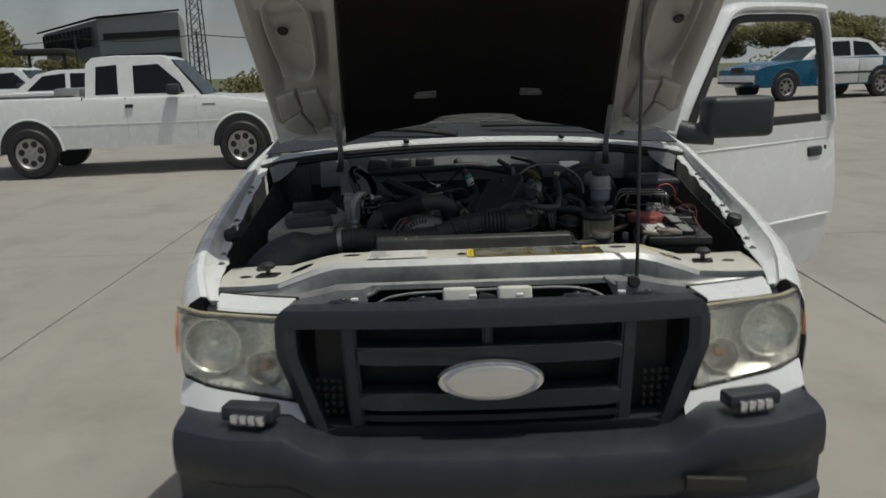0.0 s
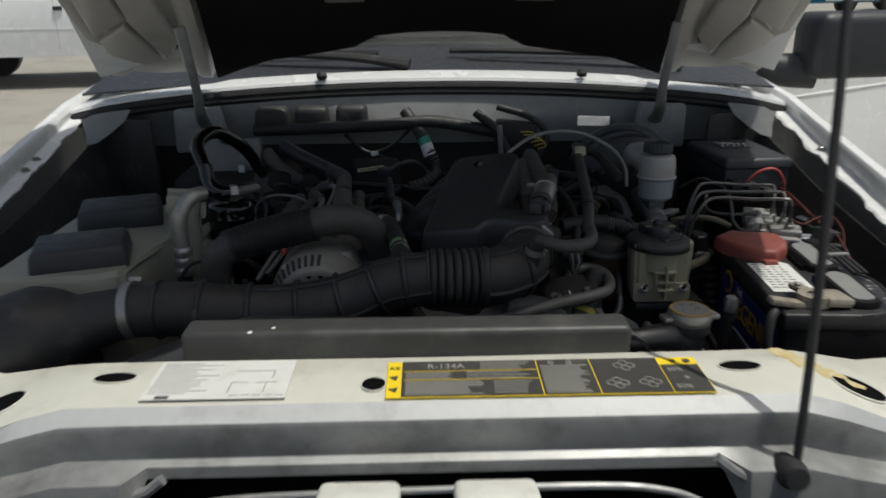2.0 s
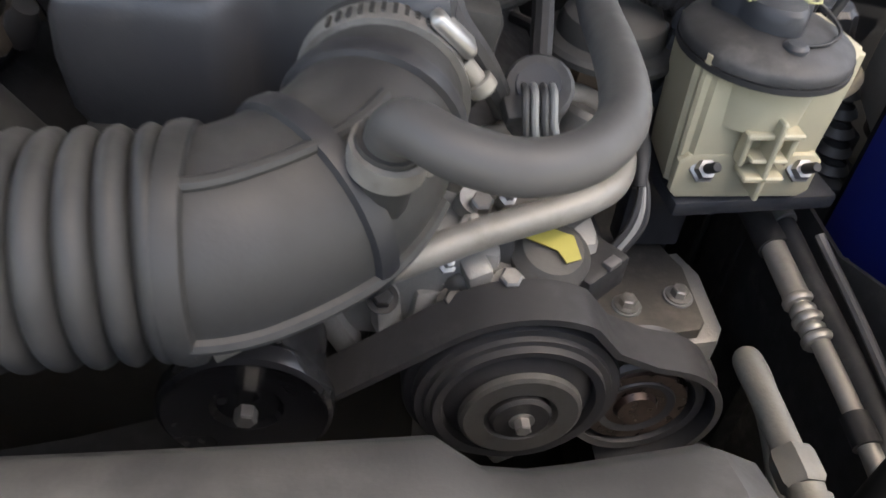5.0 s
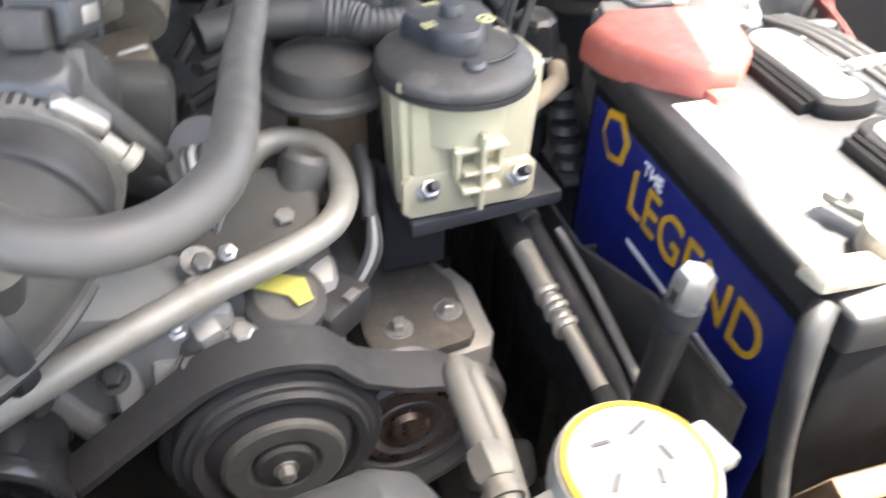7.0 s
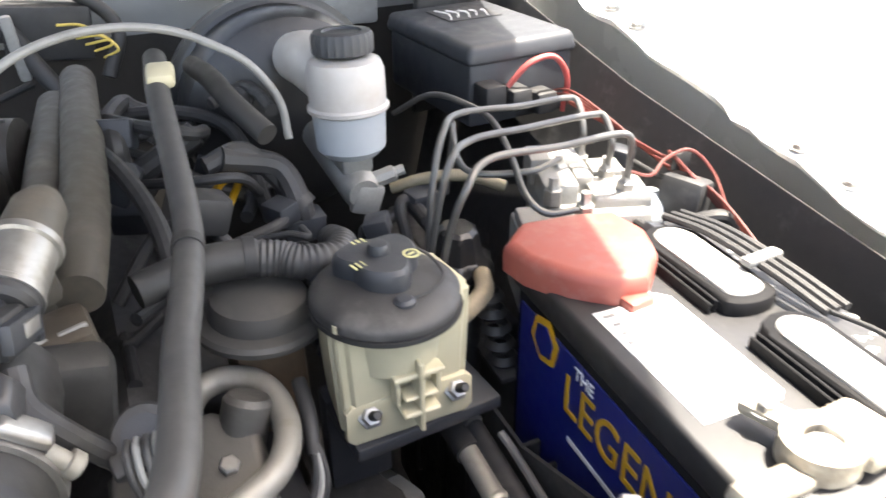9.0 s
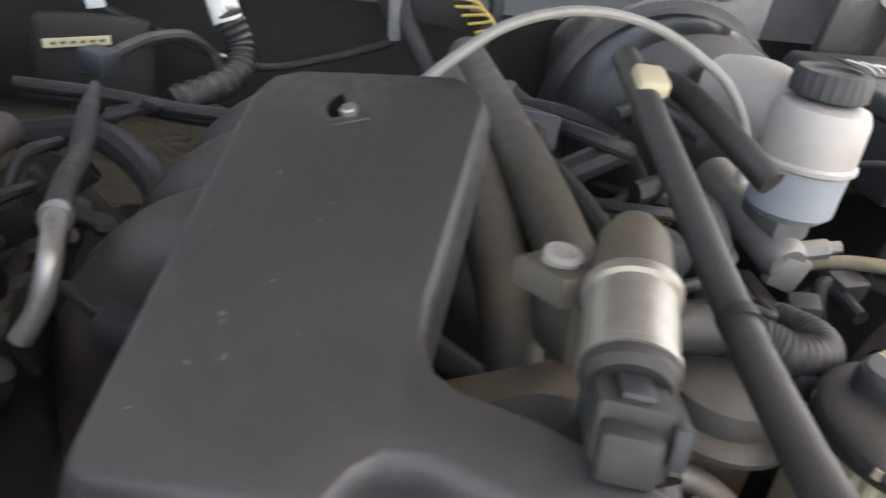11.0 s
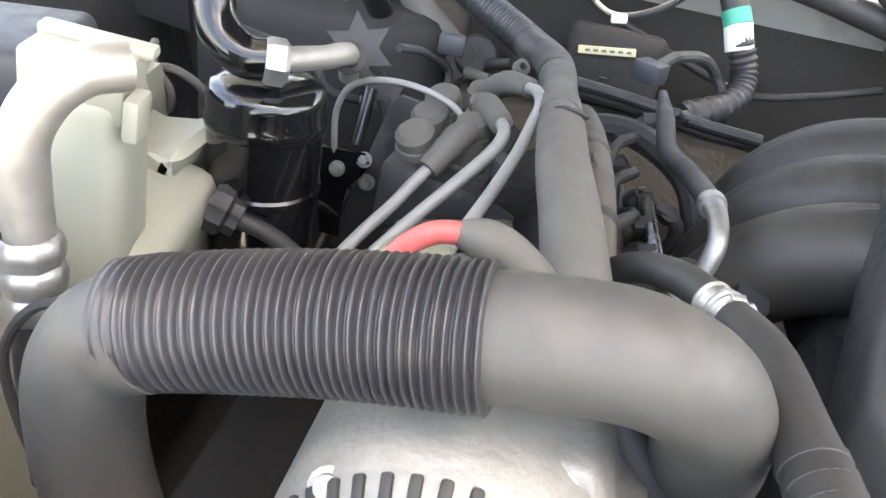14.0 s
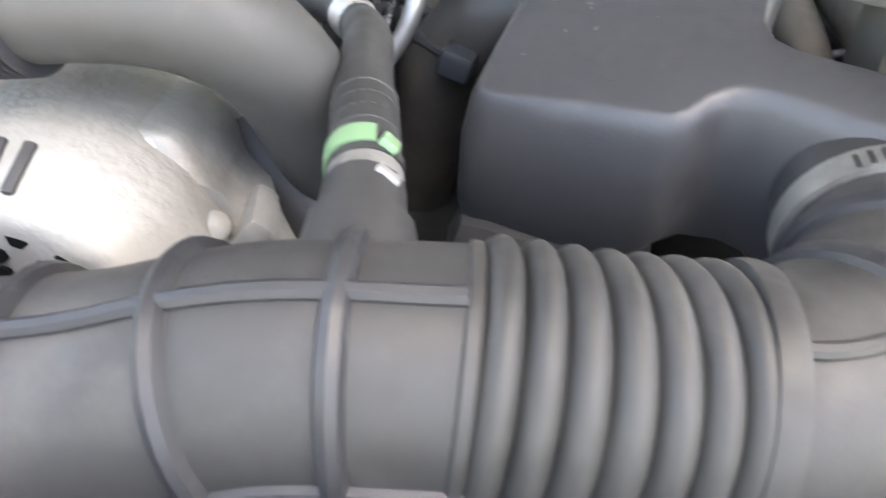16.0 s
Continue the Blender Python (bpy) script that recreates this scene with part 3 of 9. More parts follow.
# bumper
b = BM()
rows = []
for i in range(41):
    x = -0.735 + 1.46 * i / 40
    ax = abs(x + 0.005)
    top = 0.738 - 0.05 * max(0.0, min(1.0, (0.47 - ax) / 0.09))
    back = -0.33 + 0.45 * max(0, ax - 0.60)
    y = -0.50 + 0.03 * ax + 0.34 * max(0, ax - 0.56) ** 1.4 * 2.2
    rows.append([(x, back + 0.10, top - 0.012), (x, back, top - 0.003), (x, y + 0.06, top), (x, y + 0.02, top - 0.008), (x, y + 0.003, top - 0.03), (x, y, top - 0.06), (x, y + 0.004, top - 0.10), (x, y + 0.022, top - 0.122), (x, y + 0.024, 0.56), (x, y + 0.005, 0.545), (x, y + 0.02, 0.43), (x, y + 0.10, 0.40)])
sheet(b, rows, 0.004)
bumper = part("bumper", b, BUMPER, truck, "charcoal moulded plastic front bumper")
for s in (-1, 1):
    b = BM()
    sheet(b, [[(s * 0.728 - 0.005, -0.33 + 0.0 * k, z) if k == 0 else (s * (0.735 + 0.035 * k), -0.33 + 0.16 * k, z) for z in (0.735, 0.725, 0.69, 0.6, 0.42)] for k in range(4)], 0.004)
    part("bumper_end", b, BUMPER, truck)
b = BM()
box(b, (0.45, -0.505, 0.62), (0.13, 0.014, 0.03), (0, 3, 0), bev=0.003)
part("plate_bracket", b, DARK_METAL, bumper)

BULB = mat("dim_amber_bulb", (0.45, 0.22, 0.10), 0.3, vary=0.05, scale=40)
# headlamps, trims and small warning lights
for s in (-1, 1):
    cx = -0.01
    b = BM()
    def hl(u, v):
        """Lens surface: u 0 at the grille, 1 at the fender; v 0 at the foot, 1 at the top."""
        x = 0.485 - 0.015 * (1 - v) + u * (0.275 + 0.005 * (1 - v))
        y = -0.325 + 0.06 * u + 0.14 * max(0, u - 0.72) ** 1.0 + 0.05 * (v - 0.4) * (1 if v > 0.4 else 0)
        z = 0.762 + 0.035 * u * 0.9 + v * (0.184 - 0.024 * u)
        return Vector((cx + s * x, y, z))
    sheet(b, [[hl(i / 12, j / 8) for i in range(13)] for j in range(9)], 0.003)
    lamp = part("headlamp", b, LENS_GLASS, truck, "hazed clear headlamp with bright reflector")
    lamp.visible_shadow = False
    b = BM()
    sheet(b, [[hl(i / 12, j / 8) + Vector((0, 0.012 + 0.055 * (math.sin(math.pi * i / 12) * math.sin(math.pi * j / 8)) ** 0.6, 0)) for i in range(13)] for j in range(9)], 0.002)
    part("reflector", b, REFLECTOR, lamp)
    for u, v, r in ((0.66, 0.55, 0.066), (0.22, 0.34, 0.040)):
        b = BM()
        o = hl(u, v) + Vector((0, 0.06, 0))
        lathe(b, o, (0, -1, 0), [(0, 0), (r * 0.5, 0.006), (r * 0.85, 0.022), (r, 0.044), (r * 1.05, 0.044)], 28)
        part("bowl", b, REFLECTOR, lamp)
        b = BM()
        lathe(b, o, (0, -1, 0), [(0.012, 0.0), (0.012, 0.03), (0.006, 0.036), (0, 0.036)], 14)
        part("bulb", b, WHITE_INK if u > 0.5 else BULB, lamp)
    b = BM()
    sheet(b, [[hl(1.0, j / 6) + Vector((s * (0.010 + 0.016 * k), 0.004 + 0.05 * k, 0)) for k in range(4)] for j in (2, 3, 4)], 0.003)
    part("side_marker", b, ORANGE, lamp, "amber side marker lens")
    b = BM()
    sheet(b, [[hl(i / 8, 0) + Vector((0, -0.008 - 0.012 * k, -0.003 - 0.018 * k)) for i in range(-1, 9)] for k in range(4)], 0.004)
    part("lamp_trim", b, WHITE, truck)
    b = BM()
    sheet(b, [[(s * x, y, z) for x, y, z in row] for row in (
        [(0.497, -0.273, 0.954), (0.497, -0.268, 0.960), (0.490, -0.235, 0.963), (0.480, -0.186, 0.966)],
        [(0.555, -0.266, 0.956), (0.555, -0.261, 0.962), (0.556, -0.225, 0.965), (0.556, -0.176, 0.969)],
        [(0.610, -0.258, 0.958), (0.610, -0.253, 0.964), (0.618, -0.212, 0.968), (0.622, -0.162, 0.972)],
        [(0.656, -0.248, 0.961), (0.656, -0.243, 0.967), (0.668, -0.198, 0.971), (0.674, -0.148, 0.975)])], 0.004)
    part("header_panel", b, WHITE, truck)
    part("lamp_rim", sweep(BM(), [hl(i / 8, 1.0) + Vector((0, 0.006, 0.002)) for i in range(9)], 0.0045, 8, 3), CREAM_PLASTIC, lamp, "yellowed upper lens rim")
    # black filler sheet that stands for the shade in the gap above the lamp
    b = BM()
    sheet(b, [[hl(i / 6, 1.0) + Vector((0, 0.008, -0.010)) for i in range(7)], [(s * (0.48 + 0.24 * i / 6), -0.20 + 0.05 * i / 6, 0.93) for i in range(7)]], 0.003)
    part("gap_shade_sheet", b, RUBBER, truck)
    # black strip drawn for the dark gap behind the header panel
    part("gap_shade_strip", sweep(BM(), [(s * 0.475, -0.184, 0.964), (s * 0.556, -0.173, 0.967), (s * 0.622, -0.159, 0.970), (s * 0.676, -0.145, 0.973)], 0.005, 8), RUBBER, truck)
    wl = thing("warning_light", (s * 0.60, -0.40, 0.76), "small black surface-mount warning light with clear lenses", "warning light", "bumper warning lights")
    b = BM()
    box(b, (s * 0.558, -0.395, 0.768), (0.125, 0.05, 0.034), (0, 0, s * 12), bev=0.008)
    part("housing", b, BLACK_PLASTIC, wl)
    for k in range(4):
        b = BM()
        x = s * (0.528 + 0.02 * k)
        box(b, (x, -0.4335 + 0.0042 * k, 0.761), (0.0175, 0.014, 0.024), (0, 0, s * 12), bev=0.003)
        part("lens", b, CHROME, wl)

# hood: outer skin, inner frame, insulator, hinges
HA = radians(39.5)
HO = Vector((0.02, 0.99, 1.241))


def hood_pt(x, d, up=0.0):
    """A point of the open hood: x across, d metres from the hinge line, up along its outer normal."""
    return HO + Vector((x, -math.cos(HA) * d + math.sin(HA) * up, math.sin(HA) * d + math.cos(HA) * up))


hood = thing("hood", HO, "white open hood seen from below with black felt insulator", "hood")
HW = [(0.0, 0.745), (0.25, 0.75), (0.6, 0.75), (0.95, 0.74), (1.2, 0.72), (1.34, 0.69)]
b = BM()
sheet(b, [[hood_pt(w * k / 10, max(d, 0.055 + 0.07 * (1 - (k / 10) ** 2)), 0.05 * min(1.0, 0.25 + 4 * d) + 0.02 * math.sin(min(d, 1.0) * 2) - 0.05 * (abs(k) / 10) ** 4 - 0.03 * max(0, d - 1.1)) for k in range(-10, 11)] for d, w in HW], 0.002)
part("skin", b, WHITE, hood)
b = BM()
INS = [(0.02, 0.50), (0.30, 0.47), (0.75, 0.43), (1.1, 0.36)]


def inner(s):
    bb = BM()
    rows = []
    for i in range(27):
        d = 0.018 + 1.282 * i / 26
        w = np.interp(d, [h[0] for h in HW], [h[1] for h in HW]) - 0.006
        n = np.interp(d, [h[0] for h in INS], [h[1] for h in INS])
        dip = 0.03 if 0.36 < d < 0.66 or 0.78 < d < 1.05 else 0.0
        rows.append([hood_pt(s * x, d, u) for x, u in ((w, -0.002), (w - 0.006, -0.012), (w - 0.03, -0.012), (w - 0.05, 0.002), (w - 0.07, 0.0 + dip), ((w + n) / 2, -0.004 + dip), (n + 0.055, 0.0 + dip), (n + 0.035, -0.016), (n + 0.012, -0.018), (n, 0.02))])
    sheet(bb, rows, 0.002)
    return bb


for s in (-1, 1):
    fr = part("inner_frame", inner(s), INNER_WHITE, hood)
    for d, x in ((0.10, 0.64), (0.13, 0.565), (0.62, 0.62)):
        part("hole", lathe(BM(), hood_pt(s * x, d, -0.006), hood_pt(0, 0, -1) - hood_pt(0, 0, 0), [(0, 0.004), (0.010, 0.004), (0.012, -0.01)] if d < 0.3 else [(0, 0.002), (0.016, 0.002), (0.018, -0.004)], 16), RUBBER, fr)
    # pads left proud between the pressed grooves
    for quad in (((0.045, 0.700), (0.150, 0.712), (0.205, 0.640), (0.075, 0.600)), ((0.165, 0.716), (0.300, 0.712), (0.330, 0.640), (0.222, 0.632)), ((0.085, 0.590), (0.215, 0.628), (0.325, 0.628), (0.335, 0.560), (0.150, 0.545))):
        b = BM()
        cd, cx_ = sum(q[0] for q in quad) / len(quad), sum(q[1] for q in quad) / len(quad)
        rings = []
        for k_, u_ in ((1.0, 0.004), (1.0, -0.012), (0.94, -0.0165), (0.86, -0.018)):
            rings.append([b.verts.new(hood_pt(s * (cx_ + (x_ - cx_) * k_), cd + (d_ - cd) * k_, u_)) for d_, x_ in quad])
        join_rings(b, rings)
        b.faces.new(rings[-1])
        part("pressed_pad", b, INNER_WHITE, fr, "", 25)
    for d_, x_, rd, rx in ((0.575, 0.600, 0.185, 0.062), (0.985, 0.545, 0.150, 0.060)):
        b = BM()
        rings = []
        for k_, u_ in ((1.22, 0.012), (1.16, -0.010), (1.10, -0.016), (1.02, -0.014), (0.95, -0.002), (0.88, 0.014), (0.70, 0.018), (0.0, 0.018)):
            if k_ == 0:
                rings.append([b.verts.new(hood_pt(s * x_, d_, u_))])
                continue
            ring_ = []
            for q in range(36):
                a_ = 2 * math.pi * q / 36
                ca, sa = math.cos(a_), math.sin(a_)
                ring_.append(b.verts.new(hood_pt(s * (x_ + rx * k_ * math.copysign(abs(sa) ** 0.7, sa) * (1 + 0.25 * ca)), d_ + rd * (1 + (k_ - 1) * 0.45) * math.copysign(abs(ca) ** 0.7, ca), u_)))
            rings.append(ring_)
        join_rings(b, rings)
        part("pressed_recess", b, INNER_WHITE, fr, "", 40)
b = BM()
sheet(b, [[hood_pt(n * k / 8, max(d, 0.02 + 0.125 * (1 - (k / 8) ** 2)), -0.012 + 0.012 * math.cos(k * 0.9) * math.sin(d * 7) * 0.4 + 0.02 * (1 - (k / 8) ** 2)) for k in range(-8, 9)] for d, n in [(0.02 + 1.1 * i / 14, np.interp(0.02 + 1.1 * i / 14, [h[0] for h in INS], [h[1] for h in INS])) for i in range(15)]], 0.01)
ins = part("insulator", b, INSULATOR, hood, "black felt hood insulator")
for x in (-0.20, 0.20):
    b = BM()
    box(b, (0, 0, 0), (0.105, 0.040, 0.008), bev=0.004)
    box(b, (0, 0.004, -0.006), (0.05, 0.018, 0.008), bev=0.003)
    b.transform(Matrix.Translation(hood_pt(x, 0.285, -0.006)) @ Matrix.Rotation(-HA, 4, "X"))
    part("clip", b, CLIP_PALE, ins)
for s in (-1, 1):
    b = BM()
    sweep(b, [(s * 0.505, 0.915, 1.14), (s * 0.485, 0.82, 1.18), (s * 0.48, 0.79, 1.24), (s * 0.49, 0.76, 1.36)], [0.016, 0.012, 0.009, 0.012], 8, squash=0.5)
    part("hinge", b, GREY_PRIMER, hood)
prop = thing("hood_prop_rod", (0.362, -0.14, 0.985), "thin black steel rod holding up the hood", "prop rod")
b = BM()
sweep(b, [(0.352, -0.15, 0.975), (0.362, -0.145, 1.0), (0.372, -0.10, 1.30), (0.40, 0.0, 1.66), (0.43, 0.06, 1.97)], 0.0045, 8)
part("rod", b, RUBBER, prop)
b = BM()
lathe(b, (0.352, -0.165, 0.975), (0, -1, 0.2), [(0, -0.03), (0.014, -0.03), (0.016, -0.005), (0.012, 0.008), (0, 0.008)], 16)
part("pivot", b, RUBBER, prop)

# cowl, windscreen, firewall
b = BM()
rows, seal = [], []
for i in range(25):
    x = -0.80 + 1.60 * i / 24
    k = max(0.0, 1 - (x / 0.8) ** 2)
    y, zt = 0.945 + 0.085 * k, 1.168 + 0.054 * k ** 0.7
    rows.append([(x, y - 0.03, zt), (x, y - 0.027, zt + 0.007), (x, y, zt + 0.011), (x, y + 0.045, zt + 0.016), (x, y + 0.051, zt + 0.008)])
    seal.append([(x, y - 0.024, zt - 0.001), (x, y - 0.034, zt - 0.004), (x, y - 0.037, zt - 0.012), (x, y - 0.034, zt - 0.018), (x, y - 0.037, zt - 0.024), (x, y - 0.030, zt - 0.032)])
sheet(b, rows, 0.002)
part("cowl_lip", b, WHITE, truck)
b = BM()
sheet(b, seal, 0.003)
part("cowl_seal", b, RUBBER, truck, "black rubber cowl seal")
b = BM()
sheet(b, [[(-0.79 + 1.58 * i / 20, 0.965 + 0.09 * (1 - (i / 10 - 1) ** 2) + 0.16 * j, 1.205 + 0.024 * (1 - (i / 10 - 1) ** 2) + 0.025 * j) for i in range(21)] for j in range(3)], 0.004)
part("cowl_grille", b, BLACK_PLASTIC, truck, "black plastic cowl grille")
b = BM()
sheet(b, [[(-0.72 + 1.44 * i / 20, 1.20 + 0.12 * (1 - (i / 10 - 1) ** 2) + 0.11 * j, 1.235 + 0.02 * (1 - (i / 10 - 1) ** 2) + 0.085 * j) for i in range(21)] for j in range(6)], 0.005)
ws = part("windshield", b, WIND_GLASS, truck)
b = BM()
sheet(b, [[(-0.72 + 1.44 * i / 8, 1.9 + 0.05 * j, 1.35 - 0.4 * j) for i in range(9)] for j in range(3)], 0.01)
part("dashboard", b, RUBBER, truck)
for x in (-0.25, 0.35):
    b = BM()
    lathe(b, (x, 0.995, 1.235), (0, -0.3, 1), [(0.012, -0.004), (0.012, 0.006), (0.006, 0.012), (0, 0.012)], 12)
    part("washer_nozzle", b, RUBBER, truck)
for x0, x1 in ((-0.05, -0.62), (0.62, 0.05)):
    wp = part("wiper", sweep(BM(), [(x0, 1.10, 1.25), (x0 - 0.18, 1.13, 1.268), (x1 + 0.05, 1.19, 1.275)], [0.021, 0.014, 0.009], 8, squash=0.7), RUBBER, truck)
    part("blade", sweep(BM(), [(x0 - 0.08, 1.20, 1.268), (x1, 1.21, 1.272)], 0.006, 6, squash=1.4), RUBBER, wp)
b = BM()
sheet(b, [[(p[5][0], p[5][1] + 0.006, p[5][2] + 0.004) for p in seal[::2]], [(p[5][0], 0.984, 1.13) for p in seal[::2]], [(p[5][0], 0.996, 1.105) for p in seal[::2]], [(p[5][0], 1.003, 1.074) for p in seal[::2]]], 0.004)
part("firewall_top", b, FIREWALL_PAINT, truck, "grey-white upper firewall")
b = BM()
sheet(b, [[(x, y, z) for x in (-0.80, -0.35, 0, 0.35, 0.80)] for y, z in ((1.001, 1.078), (0.995, 0.9), (0.985, 0.4))], 0.004)
part("firewall", b, FIREWALL_FELT, truck, "dusty black lower firewall")
# closed dark floor, added to shut out light from below the bay
b = BM()
box(b, (0, 0.40, 0.38), (1.25, 1.2, 0.04))
part("light_block_floor", b, RUBBER, truck)

# cab, bed and wheels of the truck, hardly seen
b = BM()
rows = []
for y, hw, zt in ((1.26, 0.82, 1.22), (1.75, 0.68, 1.70), (2.2, 0.67, 1.74), (2.9, 0.67, 1.73), (3.2, 0.70, 1.15)):
    rows.append([(-0.83, y, 0.45), (-0.84, y, 1.0), (-hw, y, zt - 0.02), (0, y, zt + 0.01), (hw, y, zt - 0.02), (0.84, y, 1.0), (0.83, y, 0.45)])
rows = [[p for p in r] for r in rows]
sheet(b, [r for r in rows[1:]], 0.004)
part("cab_roof", b, WHITE, truck)
b = BM()
box(b, (0, 4.1, 0.85), (1.66, 1.8, 0.65), bev=0.03)
part("bed", b, WHITE, truck)
for s in (-1, 1):
    b = BM()
    box(b, (s * 0.80, 2.2, 0.45), (0.06, 2.0, 0.16), bev=0.02)
    part("rocker", b, WHITE, truck)
    for y in (0.25, 3.3):
        b = BM()
        lathe(b, (s * 0.64, y, 0.345), (s, 0, 0), [(0.2, 0), (0.30, 0), (0.345, 0.03), (0.345, 0.18), (0.30, 0.2), (0.2, 0.2), (0.19, 0.16), (0, 0.16)], 32)
        part("wheel", b, RUBBER, truck)

# ---- engine bay ----
engine = thing("engine", (0.05, 0.5, 0.4), "dirty grey V6 engine block and heads", "engine")
b = BM()
box(b, (0.02, 0.58, 0.68), (0.30, 0.60, 0.42), bev=0.03)
part("block", b, DARK_METAL, engine)
for s in (-1, 1):
    b = BM()
    box(b, (0.02 + s * 0.185, 0.57, 0.88), (0.14, 0.50, 0.14), (0, s * 38, 0), bev=0.02)
    hd = part("valve_cover", b, DUSTY_PLASTIC, engine)
    for k in range(4):
        part("rib", box(BM(), (0.02 + s * 0.16, 0.40 + 0.11 * k, 0.955), (0.11, 0.012, 0.02), (0, s * 38, 0), bev=0.004), DARK_METAL, hd)
b = BM()
box(b, (0.10, 0.315, 0.84), (0.34, 0.05, 0.22), bev=0.015)
box(b, (0.15, 0.30, 0.93), (0.10, 0.06, 0.08), (0, 12, 0), bev=0.012)
part("front_cover", b, CAST_ALU, engine)


def hose(name, label, pts, r, material=DUSTY_RUBBER, seg=16, per=10, rfun=None, category="hose", squash=1.0):
    return single(name, sweep(BM(), pts, r, seg, per, True, rfun, squash), material, label, category)


def clamp(parent, c, axis, r, w=0.010, name="hose_clamp"):
    b = BM()
    a = Vector(axis).normalized()
    ring(b, Vector(c) - a * w / 2, a, r * 0.96, r + 0.0022, w, 28)
    cl = part(name, b, STEEL, parent, "bright steel worm clamp")
    side = a.orthogonal().normalized()
    if side.z < 0:
        side = -side
    b = BM()
    box(b, (0, 0, 0), (0.018, w * 0.9, 0.009), bev=0.002)
    b.transform(Matrix.Translation(Vector(c) + side * (r + 0.006)) @ basis(side).to_4x4())
    part("worm_screw", b, STEEL, cl)


# fan shroud with its top beam
shroud = thing("fan_shroud", (-0.05, 0.05, 0.45), "black plastic radiator fan shroud with a flat top beam", "fan shroud")
b = BM()
box(b, (-0.035, 0.016, 1.035), (0.52, 0.044, 0.062), bev=0.008, seg=3)
part("top_beam", b, SHROUD, shroud)
b = BM()
xs = [-0.40 + 0.67 * i / 44 for i in range(45)]
rows = []
for j, (y, z) in enumerate(((0.036, 1.035), (0.06, 1.042), (0.09, 1.043), (0.108, 1.038), (0.118, 1.026), (0.121, 1.008), (0.119, 0.95), (0.11, 0.70), (0.10, 0.45))):
    row = []
    for x in xs:
        k = max(0.0, min(1.0, (x - 0.150) / 0.018))
        k = k * k * (3 - 2 * k) * (1 - 0.35 * max(0.0, min(1.0, (x - 0.185) / 0.055)))
        side = max(0.0, (-0.24 - x) / 0.16) * 0.06 + 0.022 * max(0.0, (x - 0.240) / 0.022) ** 2
        row.append((x, y - 0.010 * k * (j > 1), z - side - (0.008 * k - 0.003 + 0.009 * math.cos(min(1, abs(x) / 0.3) * 1.5)) * (j in (1, 2, 3, 4, 5))))
    rows.append(row)
sheet(b, rows, 0.004)
part("shroud_body", b, SHROUD, shroud)
for c, m_ in ((-0.042, ORANGE), (-0.012, WHITE_INK)):
    b = BM()
    box(b, (c, 0.0375, 1.046), (0.026, 0.0012, 0.014), bev=0.0004, seg=1)
    part("warning_sticker", b, m_, shroud)
for x, y in ((-0.19, 0.008), (-0.215, -0.002), (0.17, 0.045)):
    b = BM()
    lathe(b, (x, y, 1.065 if y < 0.03 else 1.04), (0, 0, 1), [(0.003, 0), (0.0025, 0.001), (0, 0.001)], 10)
    part("paint_drop", b, WHITE_INK, shroud)
rad = thing("radiator", (0, 0.0, 0.42), "aluminium radiator with black plastic end tank and filler neck", "radiator")
b = BM()
box(b, (0, -0.03, 0.72), (0.78, 0.03, 0.52), bev=0.004)
part("core", b, DARK_METAL, rad)
b = BM()
box(b, (0.315, 0.02, 0.87), (0.10, 0.05, 0.22), bev=0.02, seg=3)
part("end_tank", b, DUSTY_PLASTIC, rad)
b = BM()
sweep(b, [(0.20, 0.045, 1.018), (0.25, 0.05, 1.022), (0.29, 0.056, 1.024), (0.314, 0.063, 1.018)], [0.013, 0.014, 0.018, 0.022], 16)
lathe(b, (0.314, 0.063, 1.0), (0, 0, 1), [(0.018, -0.06), (0.019, 0.02), (0.026, 0.03), (0.026, 0.042), (0, 0.042)], 28)
part("filler_neck", b, DUSTY_PLASTIC, rad)
b = BM()
lathe(b, (0.314, 0.063, 1.044), (0, 0, 1), [(0.025, -0.006), (0.027, 0), (0.027, 0.004), (0.0265, 0.008), (0.0255, 0.0115), (0, 0.0125)], 36)
for s in (-1, 1):
    box(b, (0.314 + s * 0.029, 0.063 + s * 0.004, 1.046), (0.014, 0.018, 0.007), (0, 0, 12), bev=0.002)
cap = part("radiator_cap", b, STEEL, rad, "steel pressure cap with a yellow-rimmed warning disc")
b = BM()
ring(b, (0.314, 0.063, 1.0562), (0, 0, 1), 0.0225, 0.0240, 0.0010, 36)
part("yellow_rim", b, YELLOW_INK, cap)
part("white_disc", lathe(BM(), (0.314, 0.063, 1.0562), (0, 0, 1), [(0.0222, 0), (0.0222, 0.0008), (0, 0.0010)], 36), CLIP_PALE, cap)
for k, (x_, y_, w_) in enumerate(((-0.008, 0.010, 0.006), (0.006, 0.012, 0.008), (-0.010, -0.004, 0.007), (0.004, -0.006, 0.005), (0.010, 0.001, 0.006))):
    b = BM()
    box(b, (0.314 + x_, 0.063 + y_, 1.0575), (w_, 0.0012, 0.0004), (0, 0, 25 * k))
    part("print_bar", b, DARK_INK, cap)

# intake duct with bellows and elbow
duct = thing("air_intake_duct", (-0.1, 0.16, 1.0), "dusty grey ribbed rubber air intake duct with bellows", "intake duct")
AX = [(-0.415, 0.150, 1.028), (-0.34, 0.150, 1.029), (-0.26, 0.153, 1.020), (-0.18, 0.159, 1.019), (-0.115, 0.164, 1.032), (-0.062, 0.167, 1.053), (-0.008, 0.1685, 1.061)]
TR = [0.036, 0.037, 0.039, 0.040, 0.0392, 0.0372, 0.0368]
b = BM()
